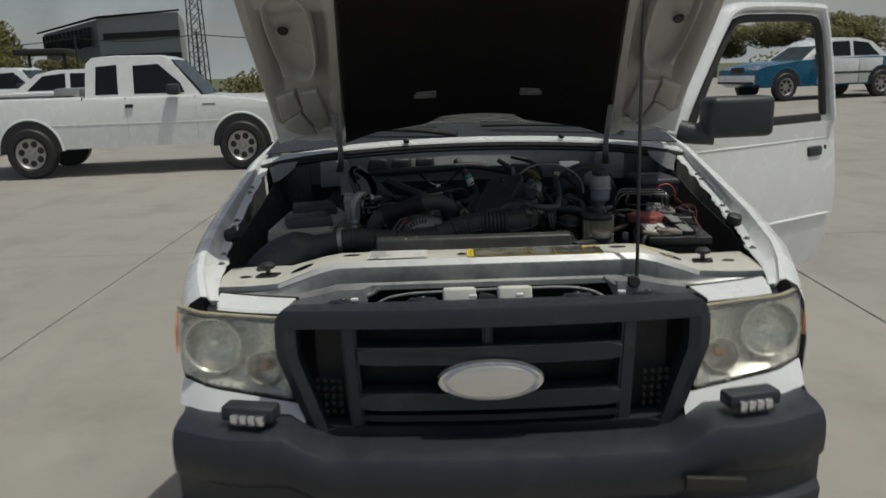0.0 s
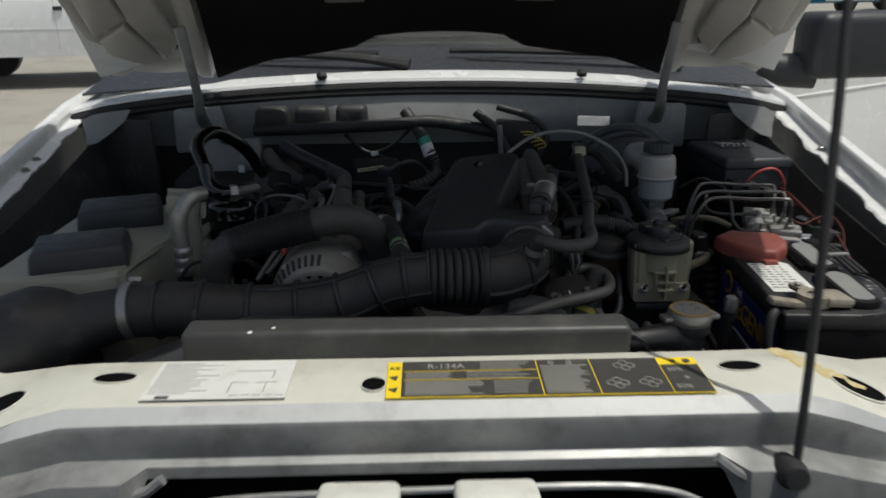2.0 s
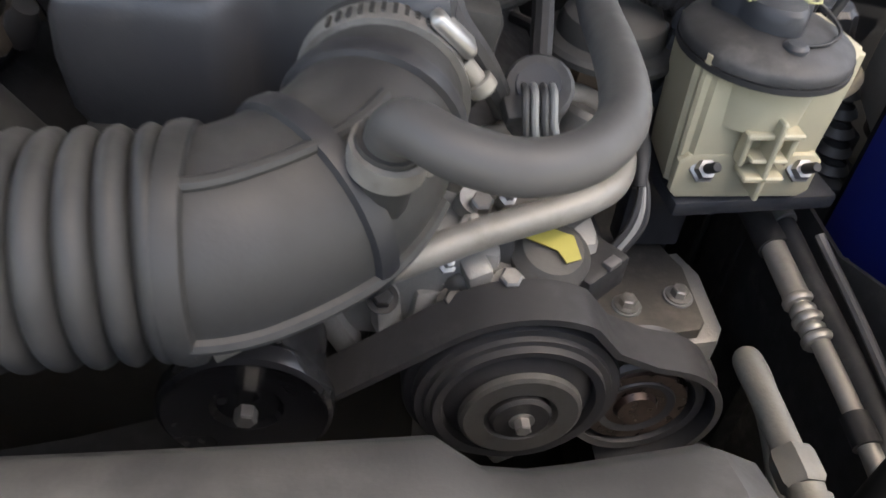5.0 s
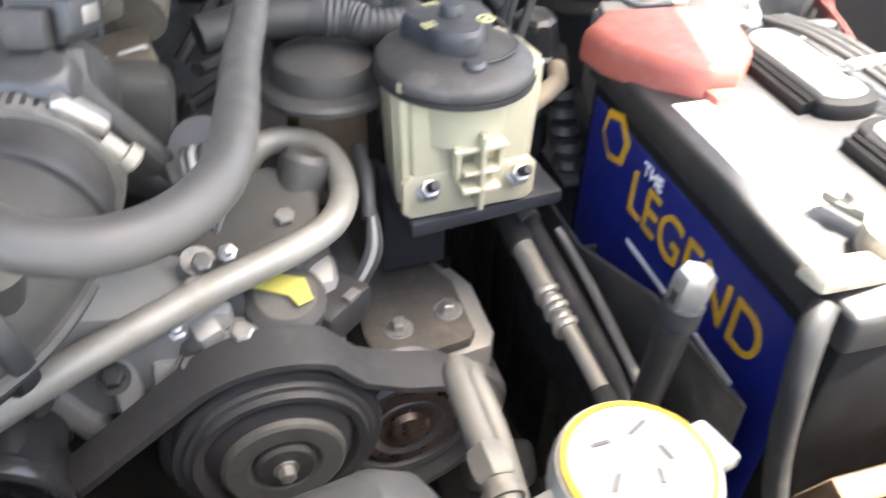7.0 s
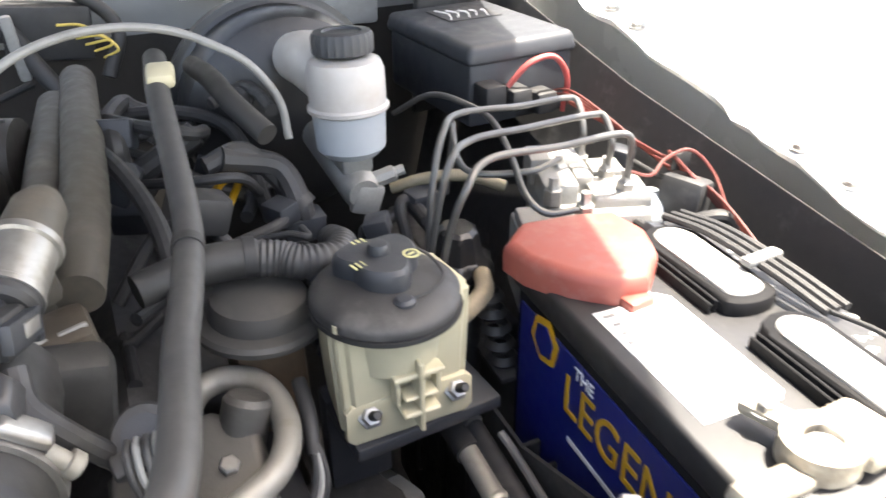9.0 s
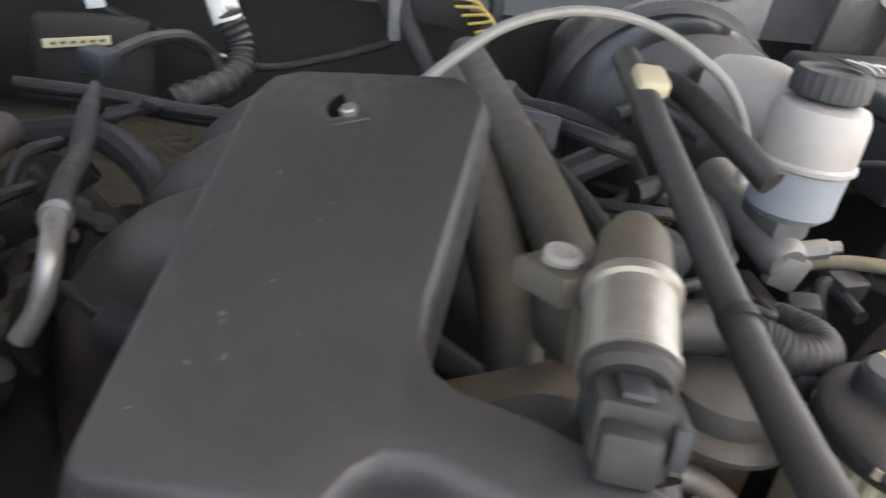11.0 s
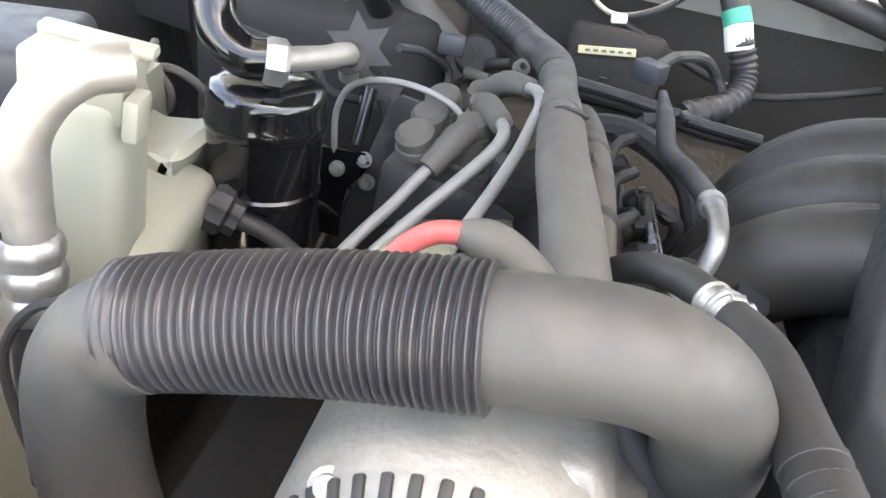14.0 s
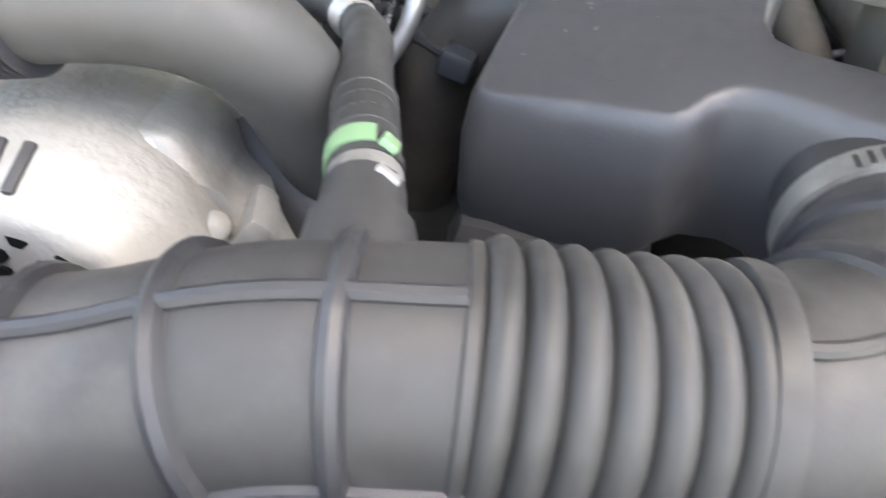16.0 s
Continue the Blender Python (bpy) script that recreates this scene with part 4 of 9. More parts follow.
sweep(b, AX, TR, 36, 10)
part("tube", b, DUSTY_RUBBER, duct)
line = spline(AX, 10)
for i in (6, 13, 21, 29, 38, 47, 54):
    p, d = line[i], (line[i + 1] - line[i - 1]).normalized()
    rr = np.interp(i, [0, 10, 20, 30, 40, 50, 60], TR)
    b = BM()
    lathe(b, p - d * 0.004, d, [(rr - 0.002, -0.001), (rr + 0.0030, 0.0012), (rr + 0.0042, 0.004), (rr + 0.0030, 0.0068), (rr - 0.002, 0.009)], 36)
    part("rib", b, WORN_RUBBER, duct)
def along(line_, radii, ang, i0, i1, step):
    """Points on a bent tube's skin at one angle round its axis."""
    out, n_ = [], len(line_) - 1
    for i in range(i0, i1 + 1, step):
        p, d = line_[i], (line_[min(i + 1, n_)] - line_[max(i - 1, 0)]).normalized()
        up = (Vector((0, 0, 1)) - d * d.z).normalized()
        rr = np.interp(i, [n_ * k / (len(radii) - 1) for k in range(len(radii))], radii)
        out.append(p + (up * math.sin(radians(ang)) + d.cross(up) * -math.cos(radians(ang))) * (rr + 0.0004))
    return out


for ang in (104, 190, 30):
    part("seam", sweep(BM(), along(line, TR, ang, 22, 60, 2), 0.0030, 8, 2), WORN_RUBBER, duct)
b = BM()
BX = [(-0.0095, 0.1685, 1.061), (0.027, 0.1705, 1.060), (0.0630, 0.1752, 1.0584)]
sweep(b, BX, [0.0394, 0.0396, 0.0402], 44, 84, True, lambda u: 0.880 + 0.145 * abs(math.sin(math.pi * (7.0 * u + 0.03))) ** 0.55)
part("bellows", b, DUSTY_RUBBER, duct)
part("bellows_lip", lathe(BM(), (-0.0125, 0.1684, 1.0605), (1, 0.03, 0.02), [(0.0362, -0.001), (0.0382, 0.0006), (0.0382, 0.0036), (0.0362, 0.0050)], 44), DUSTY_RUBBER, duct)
b = BM()
EX = [(0.0595, 0.1748, 1.0584), (0.080, 0.177, 1.059), (0.108, 0.192, 1.063), (0.125, 0.216, 1.067), (0.133, 0.242, 1.070), (0.1365, 0.268, 1.071)]
ER = [0.0380, 0.0392, 0.0388, 0.0365, 0.0345, 0.0335]
sweep(b, EX, ER, 36, 10)
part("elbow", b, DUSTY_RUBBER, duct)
eline = spline(EX, 10)
for t_, rr, h_ in ((4, 0.0386, 0.0040), (20, 0.0390, 0.0030), (36, 0.0356, 0.003)):
    p, d = eline[t_], (eline[t_ + 1] - eline[t_ - 1]).normalized()
    b = BM()
    lathe(b, p - d * 0.005, d, [(rr - 0.003, -0.001), (rr + h_ * 0.8, 0.001), (rr + h_, 0.005), (rr + h_ * 0.8, 0.009), (rr - 0.003, 0.011)], 36)
    part("rib", b, WORN_RUBBER if t_ > 10 else DUSTY_RUBBER, duct)
for ang, w_ in ((112, 0.0026), (196, 0.0034)):
    part("seam", sweep(BM(), along(eline, ER, ang, 5, 30, 3 if ang < 180 else 2), w_, 8, 2), DUSTY_RUBBER, duct)
clamp(duct, (-0.408, 0.150, 1.029), (1, 0.0, 0.08), 0.037, 0.012)
TCL, TAX = Vector((0.1352, 0.255, 1.0705)), Vector((0.12, 1, 0.04)).normalized()
tcl = part("throttle_clamp", ring(BM(), TCL - TAX * 0.0065, TAX, 0.0335, 0.0372, 0.013, 40), DULL_STEEL, duct, "slotted steel worm clamp")
for k in range(16):
    a_ = radians(20 + 7 * k)
    part("clamp_slot", box(BM(), TCL + Vector((math.cos(a_) * 0.0373, 0, math.sin(a_) * 0.0373)), (0.0016, 0.0075, 0.0018), (0, 90 - math.degrees(a_) - 90, -7)), DARK_METAL, tcl)
b = BM()
box(b, (0, 0, 0), (0.024, 0.014, 0.007), bev=0.003, seg=3)
b.transform(Matrix.Translation(TCL + Vector((0.0275, -0.002, 0.0285))) @ Matrix.Rotation(radians(44), 4, "Y"))
part("screw_housing", b, STEEL, tcl)
b = BM()
lathe(b, TCL + Vector((0.0335, -0.004, 0.0150)), (0.62, -0.15, -0.74), [(0, -0.002), (0.0042, -0.002), (0.0042, 0.008), (0.0065, 0.0085), (0.0065, 0.0135), (0.0045, 0.0150), (0, 0.0150)], 12)
part("worm_screw", b, OLD_ALU, tcl)
part("nipple", rod(BM(), (0.127, 0.180, 1.066), (0.1345, 0.1715, 1.104), 0.0128, 0.0112), DUSTY_RUBBER, duct)
sc = part("spring_clamp", ring(BM(), (0.1332, 0.1730, 1.0935), (0.18, -0.2, 1), 0.0108, 0.0134, 0.0085, 28), DULL_STEEL, duct)
for k in (-1, 1):
    part("clamp_tab", box(BM(), (0.1445 + 0.003 * k, 0.1765, 1.0925), (0.004, 0.006, 0.011), (0, 12 * k, 20), bev=0.001, seg=1), DULL_STEEL if k > 0 else TEAL_TAPE, sc)
b = BM()
rod(b, (-0.0465, 0.198, 1.075), (-0.0492, 0.224, 1.0802), 0.0158, 0.0138)
part("pcv_nipple", b, DUSTY_RUBBER, duct)
part("nipple_root", rod(BM(), (-0.0455, 0.184, 1.071), (-0.0470, 0.208, 1.0765), 0.0195, 0.0172), DUSTY_RUBBER, duct)

# air cleaner inlet horn at the corner
b = BM()
sweep(b, [(-0.40, 0.150, 1.028), (-0.44, 0.150, 1.020), (-0.475, 0.146, 1.012), (-0.52, 0.142, 1.002), (-0.57, 0.135, 0.982), (-0.62, 0.125, 0.945), (-0.64, 0.12, 0.90)], [0.034, 0.036, 0.040, 0.066, 0.070, 0.066, 0.062], 24, 8)
air = thing("air_cleaner", (-0.55, 0.13, 0.8), "black plastic air cleaner housing", "air cleaner")
part("outlet_horn", b, DUSTY_PLASTIC, air)
b = BM()
box(b, (-0.575, 0.10, 0.86), (0.19, 0.20, 0.24), (0, 12, 8), bev=0.03, seg=3)
part("housing", b, DUSTY_PLASTIC, air)

# big crossover hose with a corrugated length, over the alternator
cross = thing("coolant_crossover_hose", (-0.2, 0.27, 1.05), "smooth grey upper hose with a ribbed black sleeve", "radiator hose")
b = BM()
sweep(b, [(-0.182, 0.262, 1.111), (-0.152, 0.263, 1.116), (-0.127, 0.266, 1.116), (-0.106, 0.274, 1.106), (-0.091, 0.286, 1.086), (-0.081, 0.300, 1.057), (-0.073, 0.318, 1.022), (-0.06, 0.34, 0.97), (-0.045, 0.35, 0.93)], [0.0222, 0.0222, 0.0224, 0.0222, 0.0226, 0.0228, 0.0230, 0.0230, 0.0230], 32, 10)
part("smooth_end", b, PALE_RUBBER, cross)
b = BM()
sweep(b, [(-0.173, 0.262, 1.112), (-0.214, 0.263, 1.103), (-0.256, 0.262, 1.092), (-0.304, 0.259, 1.078)], [0.0250, 0.0248, 0.0246, 0.0240], 36, 128, True, lambda u: 1 + 0.05 * math.sin(2 * math.pi * 37 * u) * min(1.0, 8 * (1 - u) + 0.15))
part("ribbed_sleeve", b, SLEEVE, cross, "ribbed black plastic sleeve")
b = BM()
sweep(b, [(-0.292, 0.257, 1.080), (-0.312, 0.258, 1.068), (-0.323, 0.258, 1.042), (-0.324, 0.258, 1.005), (-0.315, 0.256, 0.96), (-0.29, 0.25, 0.88)], 0.0228, 28, 8)
part("lower_end", b, PALE_RUBBER, cross)

hose("bypass_hose", "black textured coolant hose under the crossover", [(-0.115, 0.318, 1.045), (-0.098, 0.305, 1.030), (-0.075, 0.295, 1.005), (-0.05, 0.29, 0.975), (-0.02, 0.285, 0.93)], 0.0155, RUBBER, 20)
# alternator
alt = thing("alternator", (-0.2, 0.27, 0.93), "cast aluminium alternator with slotted cooling openings", "alternator")
AC = Vector((-0.171, 0.209, 1.005))
b = BM()
lathe(b, AC, (0, 1, 0), [(0.0, 0.014), (0.020, 0.014), (0.022, 0.003), (0.050, 0.000), (0.0545, 0.0015), (0.0565, 0.004), (0.0605, 0.010), (0.0665, 0.022), (0.0695, 0.031), (0.0705, 0.040), (0.0705, 0.10), (0.062, 0.12), (0, 0.12)], 64)
part("housing", b, CHALK_ALU, alt)
for i in range(-15, 2):
    a = radians(8.6 * i - 4)
    b = BM()
    w_ = 0.0046 if i > -7 else 0.0036
    box(b, (0, 0, 0), (w_, 0.021, 0.0044), bev=0.0014, seg=2)
    b.transform(Matrix.Translation(AC + Vector((math.sin(a) * 0.0632, 0.0160, math.cos(a) * 0.0632))) @ Matrix.Rotation(a, 4, "Y") @ Matrix.Rotation(radians(27), 4, "X"))
    part("cooling_slot", b, RUBBER, alt)
for rr, n, w in ((0.0455, 17, 0.0040), (0.0365, 15, 0.0036), (0.0280, 11, 0.0034)):
    for i in range(n):
        a = 2 * math.pi * (i + 0.5 * (rr > 0.04)) / n
        b = BM()
        lathe(b, AC + Vector((math.sin(a) * rr, 0.0026, math.cos(a) * rr)), (0, -1, 0), [(w, -0.001), (w, 0.0022), (0, 0.0022)], 6)
        part("vent_hole", b, UNLIT, alt)
b = BM()
prism(b, [(-0.160, 1.058), (-0.146, 1.069), (-0.128, 1.068), (-0.118, 1.056), (-0.113, 1.044), (-0.099, 1.036), (-0.093, 1.022), (-0.084, 1.008), (-0.072, 0.985), (-0.068, 0.95), (-0.12, 0.94), (-0.17, 0.97)], -0.035, 0.012, Matrix.Translation((0, 0.268, 0)) @ Matrix.Rotation(radians(90), 4, "X"), 0.006, 3)
ear = part("mounting_ear", b, CHALK_ALU, alt, "", 50)
part("ear_web", box(BM(), (-0.108, 0.262, 1.020), (0.012, 0.030, 0.050), (0, 38, 10), bev=0.004, seg=2), CHALK_ALU, ear)
part("ear_foot", box(BM(), (-0.086, 0.258, 0.990), (0.022, 0.024, 0.050), (-5, 32, -8), bev=0.006, seg=3), CHALK_ALU, ear)
for k, (x_, z_) in enumerate(((-0.216, 1.052), (-0.128, 1.046))):
    part("through_bolt", lathe(BM(), (x_, 0.236, z_), (0.1, -0.7, 0.6), [(0.007, -0.01), (0.007, 0.002), (0.0045, 0.003), (0.0045, 0.007), (0, 0.007)], 12), CHALK_ALU, alt)
b = BM()
hexbolt(b, (-0.1372, 0.2585, 1.0605), (0.25, -0.6, 0.75), 0.0042, 0.004, True)
part("bolt", b, STEEL, alt)
part("ear_stud", lathe(BM(), (-0.110, 0.250, 1.036), (0.3, -0.6, 0.7), [(0.006, -0.01), (0.006, 0.004), (0.003, 0.006), (0, 0.006)], 12), CHALK_ALU, alt)
b = BM()
lathe(b, AC + Vector((0, -0.018, -0.0)), (0, -1, 0), [(0, -0.02), (0.022, -0.02), (0.022, 0.004), (0.016, 0.006), (0.016, 0.002), (0, 0.002)], 32)
part("pulley", b, DARK_METAL, alt)

# accessory drive: pulleys and belt
drive = thing("belt_drive", (0.18, 0.24, 0.8), "black serpentine belt running over grooved pulleys", "belt drive")


def pulley(c, r, w, name, face, label=""):
    b = BM()
    lathe(b, c, (0, 1, 0), [(0, 0.010), (r * 0.28, 0.010), (r * 0.30, 0.004), (r * 0.55, 0.0), (r * 0.60, 0.004), (r * 0.62, 0.010), (r * 0.80, 0.008), (r * 0.84, 0.0), (r * 0.95, -0.001), (r, 0.002), (r, 0.006), (r * 0.94, 0.008)]
          + [(r * (0.94 if k % 2 else 0.97), 0.009 + 0.0025 * k) for k in range(int(w / 0.0025) - 4)] + [(r * 0.97, w - 0.002), (r, w), (0, w)], 48)
    return part(name, b, face, drive, label)


PC, TC, FC = Vector((0.215, 0.224, 0.880)), Vector((0.294, 0.240, 0.857)), Vector((0.066, 0.212, 0.906))
p1 = part("compressor_pulley", lathe(BM(), PC, (0, 1, 0), [(0, 0.004), (0.020, 0.005), (0.040, 0.008), (0.0435, 0.010), (0.0450, 0.004), (0.0500, 0.003), (0.0510, 0.007), (0.0545, 0.007), (0.0555, 0.010), (0.0600, 0.010), (0.0612, 0.013), (0.0612, 0.017), (0.0655, 0.019), (0.0668, 0.021), (0.0668, 0.036), (0, 0.036)], 56), PULLEY, drive)
b = BM()
lathe(b, PC + Vector((0, -0.004, 0)), (0, 1, 0), [(0, 0.006), (0.0185, 0.005), (0.0215, 0.0005), (0.0330, 0.0), (0.0352, 0.0015), (0.0358, 0.005), (0, 0.009)], 48)
part("clutch_plate", b, CLUTCH, p1, "scuffed grey clutch plate")
part("hub_cap", lathe(BM(), PC + Vector((0, -0.0055, 0)), (0, 1, 0), [(0, 0.0), (0.016, 0.0), (0.018, 0.002), (0.018, 0.008), (0, 0.008)], 32), RUBBER, p1)
hexbolt(bb := BM(), PC + Vector((0, -0.005, 0)), (0, -1, 0), 0.005, 0.006)
part("bolt", bb, STEEL, p1)
p2 = pulley(TC, 0.044, 0.03, "tensioner_pulley", PULLEY)
b = BM()
lathe(b, TC + Vector((0, -0.002, 0)), (0, 1, 0), [(0, 0.0), (0.012, 0.0), (0.014, 0.004), (0.032, 0.003), (0.034, 0.008), (0, 0.01)], 36)
part("brown_disc", b, RUST_GLOSS, p2, "worn brown pressed disc")
p3 = part("fan_pulley", lathe(BM(), FC, (0, 1, 0), [(0, 0.006), (0.016, 0.006), (0.019, 0.003), (0.036, 0.001), (0.0420, -0.002), (0.0445, 0.000), (0.0455, 0.004), (0.0455, 0.009), (0.0430, 0.012), (0.0400, 0.016), (0.0400, 0.07), (0.0, 0.07)], 52), GLOSS_BLACK, drive)
part("bolt", hexbolt(BM(), FC + Vector((0, 0.003, 0)), (0, -1, 0), 0.006, 0.007, False), STEEL, p3)
BP = [(-0.16, 0.79), (-0.05, 0.815), (0.06, 0.851)]
BP += [(PC.x + 0.0682 * math.cos(radians(a)), PC.z + 0.0682 * math.sin(radians(a))) for a in range(126, 58, -4)]
BP += [(0.264, 0.919), (0.290, 0.9055)]
BP += [(TC.x + 0.0455 * math.cos(radians(a)), TC.z + 0.0455 * math.sin(radians(a))) for a in range(70, -70, -8)]
BP += [(0.28, 0.80)]
b = BM()
rings = []
for i, (x, z) in enumerate(BP):
    (xa, za), (xb, zb) = BP[max(0, i - 1)], BP[min(len(BP) - 1, i + 1)]
    l_ = math.hypot(xb - xa, zb - za)
    nx, nz = -(zb - za) / l_ * 0.0045, (xb - xa) / l_ * 0.0045
    rings.append([b.verts.new(p) for p in ((x, 0.230, z), (x, 0.260, z), (x + nx, 0.260, z + nz), (x + nx, 0.230, z + nz))])
join_rings(b, rings)
b.faces.new(rings[0])
b.faces.new(rings[-1])
part("belt", b, BELT, drive)

# compressor with bracket plate
comp = thing("ac_compressor", (0.34, 0.36, 0.72), "aluminium air conditioning compressor under a dusty grey bracket", "compressor")
part("body", lathe(BM(), (0.335, 0.30, 0.775), (0, 1, 0), [(0, 0), (0.055, 0), (0.06, 0.006), (0.06, 0.13), (0.05, 0.14), (0, 0.14)], 36), CAST_ALU, comp)
b = BM()
prism(b, [(0.293, 0.306), (0.300, 0.301), (0.362, 0.309), (0.368, 0.316), (0.370, 0.372), (0.356, 0.40), (0.352, 0.47), (0.325, 0.47), (0.305, 0.40), (0.290, 0.372), (0.288, 0.335)], 0.841, 0.850, None, 0.002)
part("bracket", b, mat("dusty_pressed_steel", (0.060, 0.057, 0.053), 0.55, 0.3, vary=0.14, scale=40, dirt=(0.150, 0.138, 0.120), dirt_amount=0.45, bump=0.1, bump_scale=300), comp, "dusty dark grey pressed plate")
b = BM()
prism(b, [(0.300, 0.299), (0.378, 0.307), (0.386, 0.320), (0.388, 0.375), (0.378, 0.40), (0.30, 0.39)], 0.802, 0.839, None, 0.003)
part("spacer", b, CAST_ALU, comp)
for x, y in ((0.3145, 0.332), (0.3555, 0.340)):
    part("washer", ring(BM(), (x, y, 0.850), (0, 0, 1), 0.004, 0.0108, 0.0016, 24), GREY_PRIMER, comp)
    part("bolt", hexbolt(BM(), (x, y, 0.8515), (0, 0, 1), 0.0062, 0.006), DULL_STEEL, comp)
b = BM()
box(b, (0.205, 0.292, 0.925), (0.075, 0.05, 0.05), (20, 12, 0), bev=0.012, seg=3)
lathe(b, (0.232, 0.287, 0.938), (0.1, -0.3, 1), [(0.024, -0.04), (0.024, 0.012), (0.018, 0.018), (0, 0.018)], 24)
ph = thing("thermostat_housing", (0.21, 0.29, 0.9), "cast aluminium housing with a torn yellow tag", "housing")
part("casting", b, GREY_CAST, ph)
b = BM()
prism(b, [(-0.052, -0.026), (-0.030, -0.040), (0.020, -0.042), (0.044, -0.020), (0.046, 0.022), (0.020, 0.040), (-0.020, 0.038), (-0.048, 0.018)], -0.03, 0.010, Matrix.Translation((0.222, 0.335, 0.962)) @ Matrix.Rotation(radians(22), 4, "X") @ Matrix.Rotation(radians(-6), 4, "Y"), 0.008, 3)
part("flange", b, GREY_CAST, ph, "dull grey cast flange")
part("flange_bolt", hexbolt(BM(), (0.243, 0.330, 0.968), (0, -0.35, 1), 0.0065, 0.007), STEEL, ph)
part("flange_bolt", hexbolt(BM(), (0.193, 0.302, 0.964), (0, -0.35, 1), 0.0065, 0.012), STEEL, ph)
part("outlet", lathe(BM(), (0.262, 0.36, 0.985), (0.4, 0.3, 1), [(0.016, -0.02), (0.016, 0.006), (0.013, 0.010), (0, 0.010)], 20), GREY_CAST, ph)
b = BM()
prism(b, [(-0.014, 0.006), (0.004, 0.012), (0.017, 0.007), (0.019, -0.008), (0.010, -0.011), (0.006, -0.003)], 0.0, 0.0009, Matrix.Translation((0.2290, 0.2805, 0.9572)) @ Matrix.Rotation(radians(16), 4, "X") @ Matrix.Rotation(radians(5), 4, "Y"))
part("tag", b, mat("yellow_tag", (0.36, 0.32, 0.07), 0.45, vary=0.06, scale=80), ph, "yellow paper tag")
part("bolt", hexbolt(BM(), (0.206, 0.262, 0.946), (0, -0.3, 1), 0.0065, 0.008), STEEL, ph)
part("bolt", hexbolt(BM(), (0.176, 0.278, 0.940), (0, -0.3, 1), 0.0065, 0.008), STEEL, ph)
part("sensor", lathe(BM(), (0.185, 0.31, 0.955), (0.3, -0.4, 1), [(0.013, -0.01), (0.013, 0.004), (0.010, 0.006), (0.010, 0.02), (0, 0.02)], 14), STEEL, ph)

cs = thing("compressor_switch", (0.285, 0.30, 0.90), "black plug with grey wires on the compressor bracket", "connector")
part("plug", box(BM(), (0.262, 0.292, 0.926), (0.040, 0.030, 0.024), (0, 0, 38), bev=0.004), RUBBER, cs)
part("latch", box(BM(), (0.272, 0.285, 0.939), (0.011, 0.007, 0.004), (0, 0, 38), bev=0.001), CLIP_GREY, cs)
for k in range(3):
    part("wire", sweep(BM(), [(0.274 + 0.004 * k, 0.302, 0.928), (0.288 + 0.004 * k, 0.31, 0.946), (0.294 + 0.002 * k, 0.322, 0.962), (0.295, 0.335, 0.972)], 0.0024, 8), GREY_LEAD if k == 1 else RUBBER, cs)
part("boot", sweep(BM(), [(0.294, 0.325, 0.963), (0.298, 0.345, 0.978), (0.300, 0.372, 0.985)], [0.0045, 0.0052, 0.0052], 12), RUBBER, cs)
sp = thing("sensor_plug", (0.205, 0.27, 1.05), "black sensor plug with exposed wires beside the throttle", "connector")
part("shell", lathe(BM(), (0.206, 0.272, 1.060), (-0.15, -0.6, 0.75), [(0, -0.04), (0.012, -0.04), (0.0145, -0.030), (0.0145, -0.002), (0.012, 0.002), (0.010, 0.012), (0, 0.012)], 18), BLACK_PLASTIC, sp)
part("collar", lathe(BM(), (0.2055, 0.2695, 1.063), (-0.15, -0.6, 0.75), [(0.0145, -0.006), (0.0162, -0.004), (0.0162, 0.004), (0.0145, 0.006), (0, 0.006)], 18), DUSTY_PLASTIC, sp)
part("lock_tab", box(BM(), (0.193, 0.258, 1.060), (0.010, 0.012, 0.008), (30, 0, 10), bev=0.002), DUSTY_PLASTIC, sp)
for k in range(4):
    x_ = 0.197 + 0.0042 * k
    part("wire", sweep(BM(), [(x_, 0.262, 1.070), (x_ - 0.001, 0.253, 1.071), (x_ - 0.001, 0.246, 1.062), (x_ + 0.001, 0.246, 1.050), (0.204, 0.252, 1.030)], 0.0017, 8), CLIP_PALE if k % 2 else DUSTY_PLASTIC, sp)
part("boot", sweep(BM(), [(0.207, 0.285, 1.048), (0.212, 0.30, 1.035), (0.218, 0.31, 1.015)], [0.009, 0.008, 0.007], 12), RUBBER, sp)
eb = thing("engine_bracket", (0.13, 0.28, 0.9), "dirty cast engine brackets with bolts behind the belt", "bracket")
random.seed(9)
for k in range(11):
    x_, z_ = 0.085 + 0.013 * k, 0.905 + 0.012 * math.sin(k * 1.7) + 0.003 * k
    part("web" if k % 3 else "lug", box(BM(), (x_, 0.279 + 0.012 * (k % 2), z_), (0.016 + 0.008 * (k % 3 == 0), 0.03, 0.035 + 0.02 * random.random()), (random.uniform(-20, 20), random.uniform(-25, 25), random.uniform(-20, 20)), bev=0.004), DARK_METAL if k % 2 else CAST_ALU, eb)
    if k % 3 == 1:
        part("bolt", hexbolt(BM(), (x_, 0.262, z_ + 0.014), (0, -0.5, 0.85), 0.006, 0.007), DARK_METAL, eb)
for p_, r_ in (((0.186, 0.292, 0.962), 0.007), ((0.172, 0.276, 0.948), 0.006), ((0.206, 0.30, 0.975), 0.0055)):
    part("stud", lathe(BM(), p_, (0.1, -0.6, 0.8), [(0, -0.02), (r_ * 0.6, -0.02), (r_ * 0.6, 0.0), (r_, 0.0), (r_, 0.007), (r_ * 0.55, 0.008), (r_ * 0.5, 0.014), (0, 0.015)], 6), STEEL, eb)
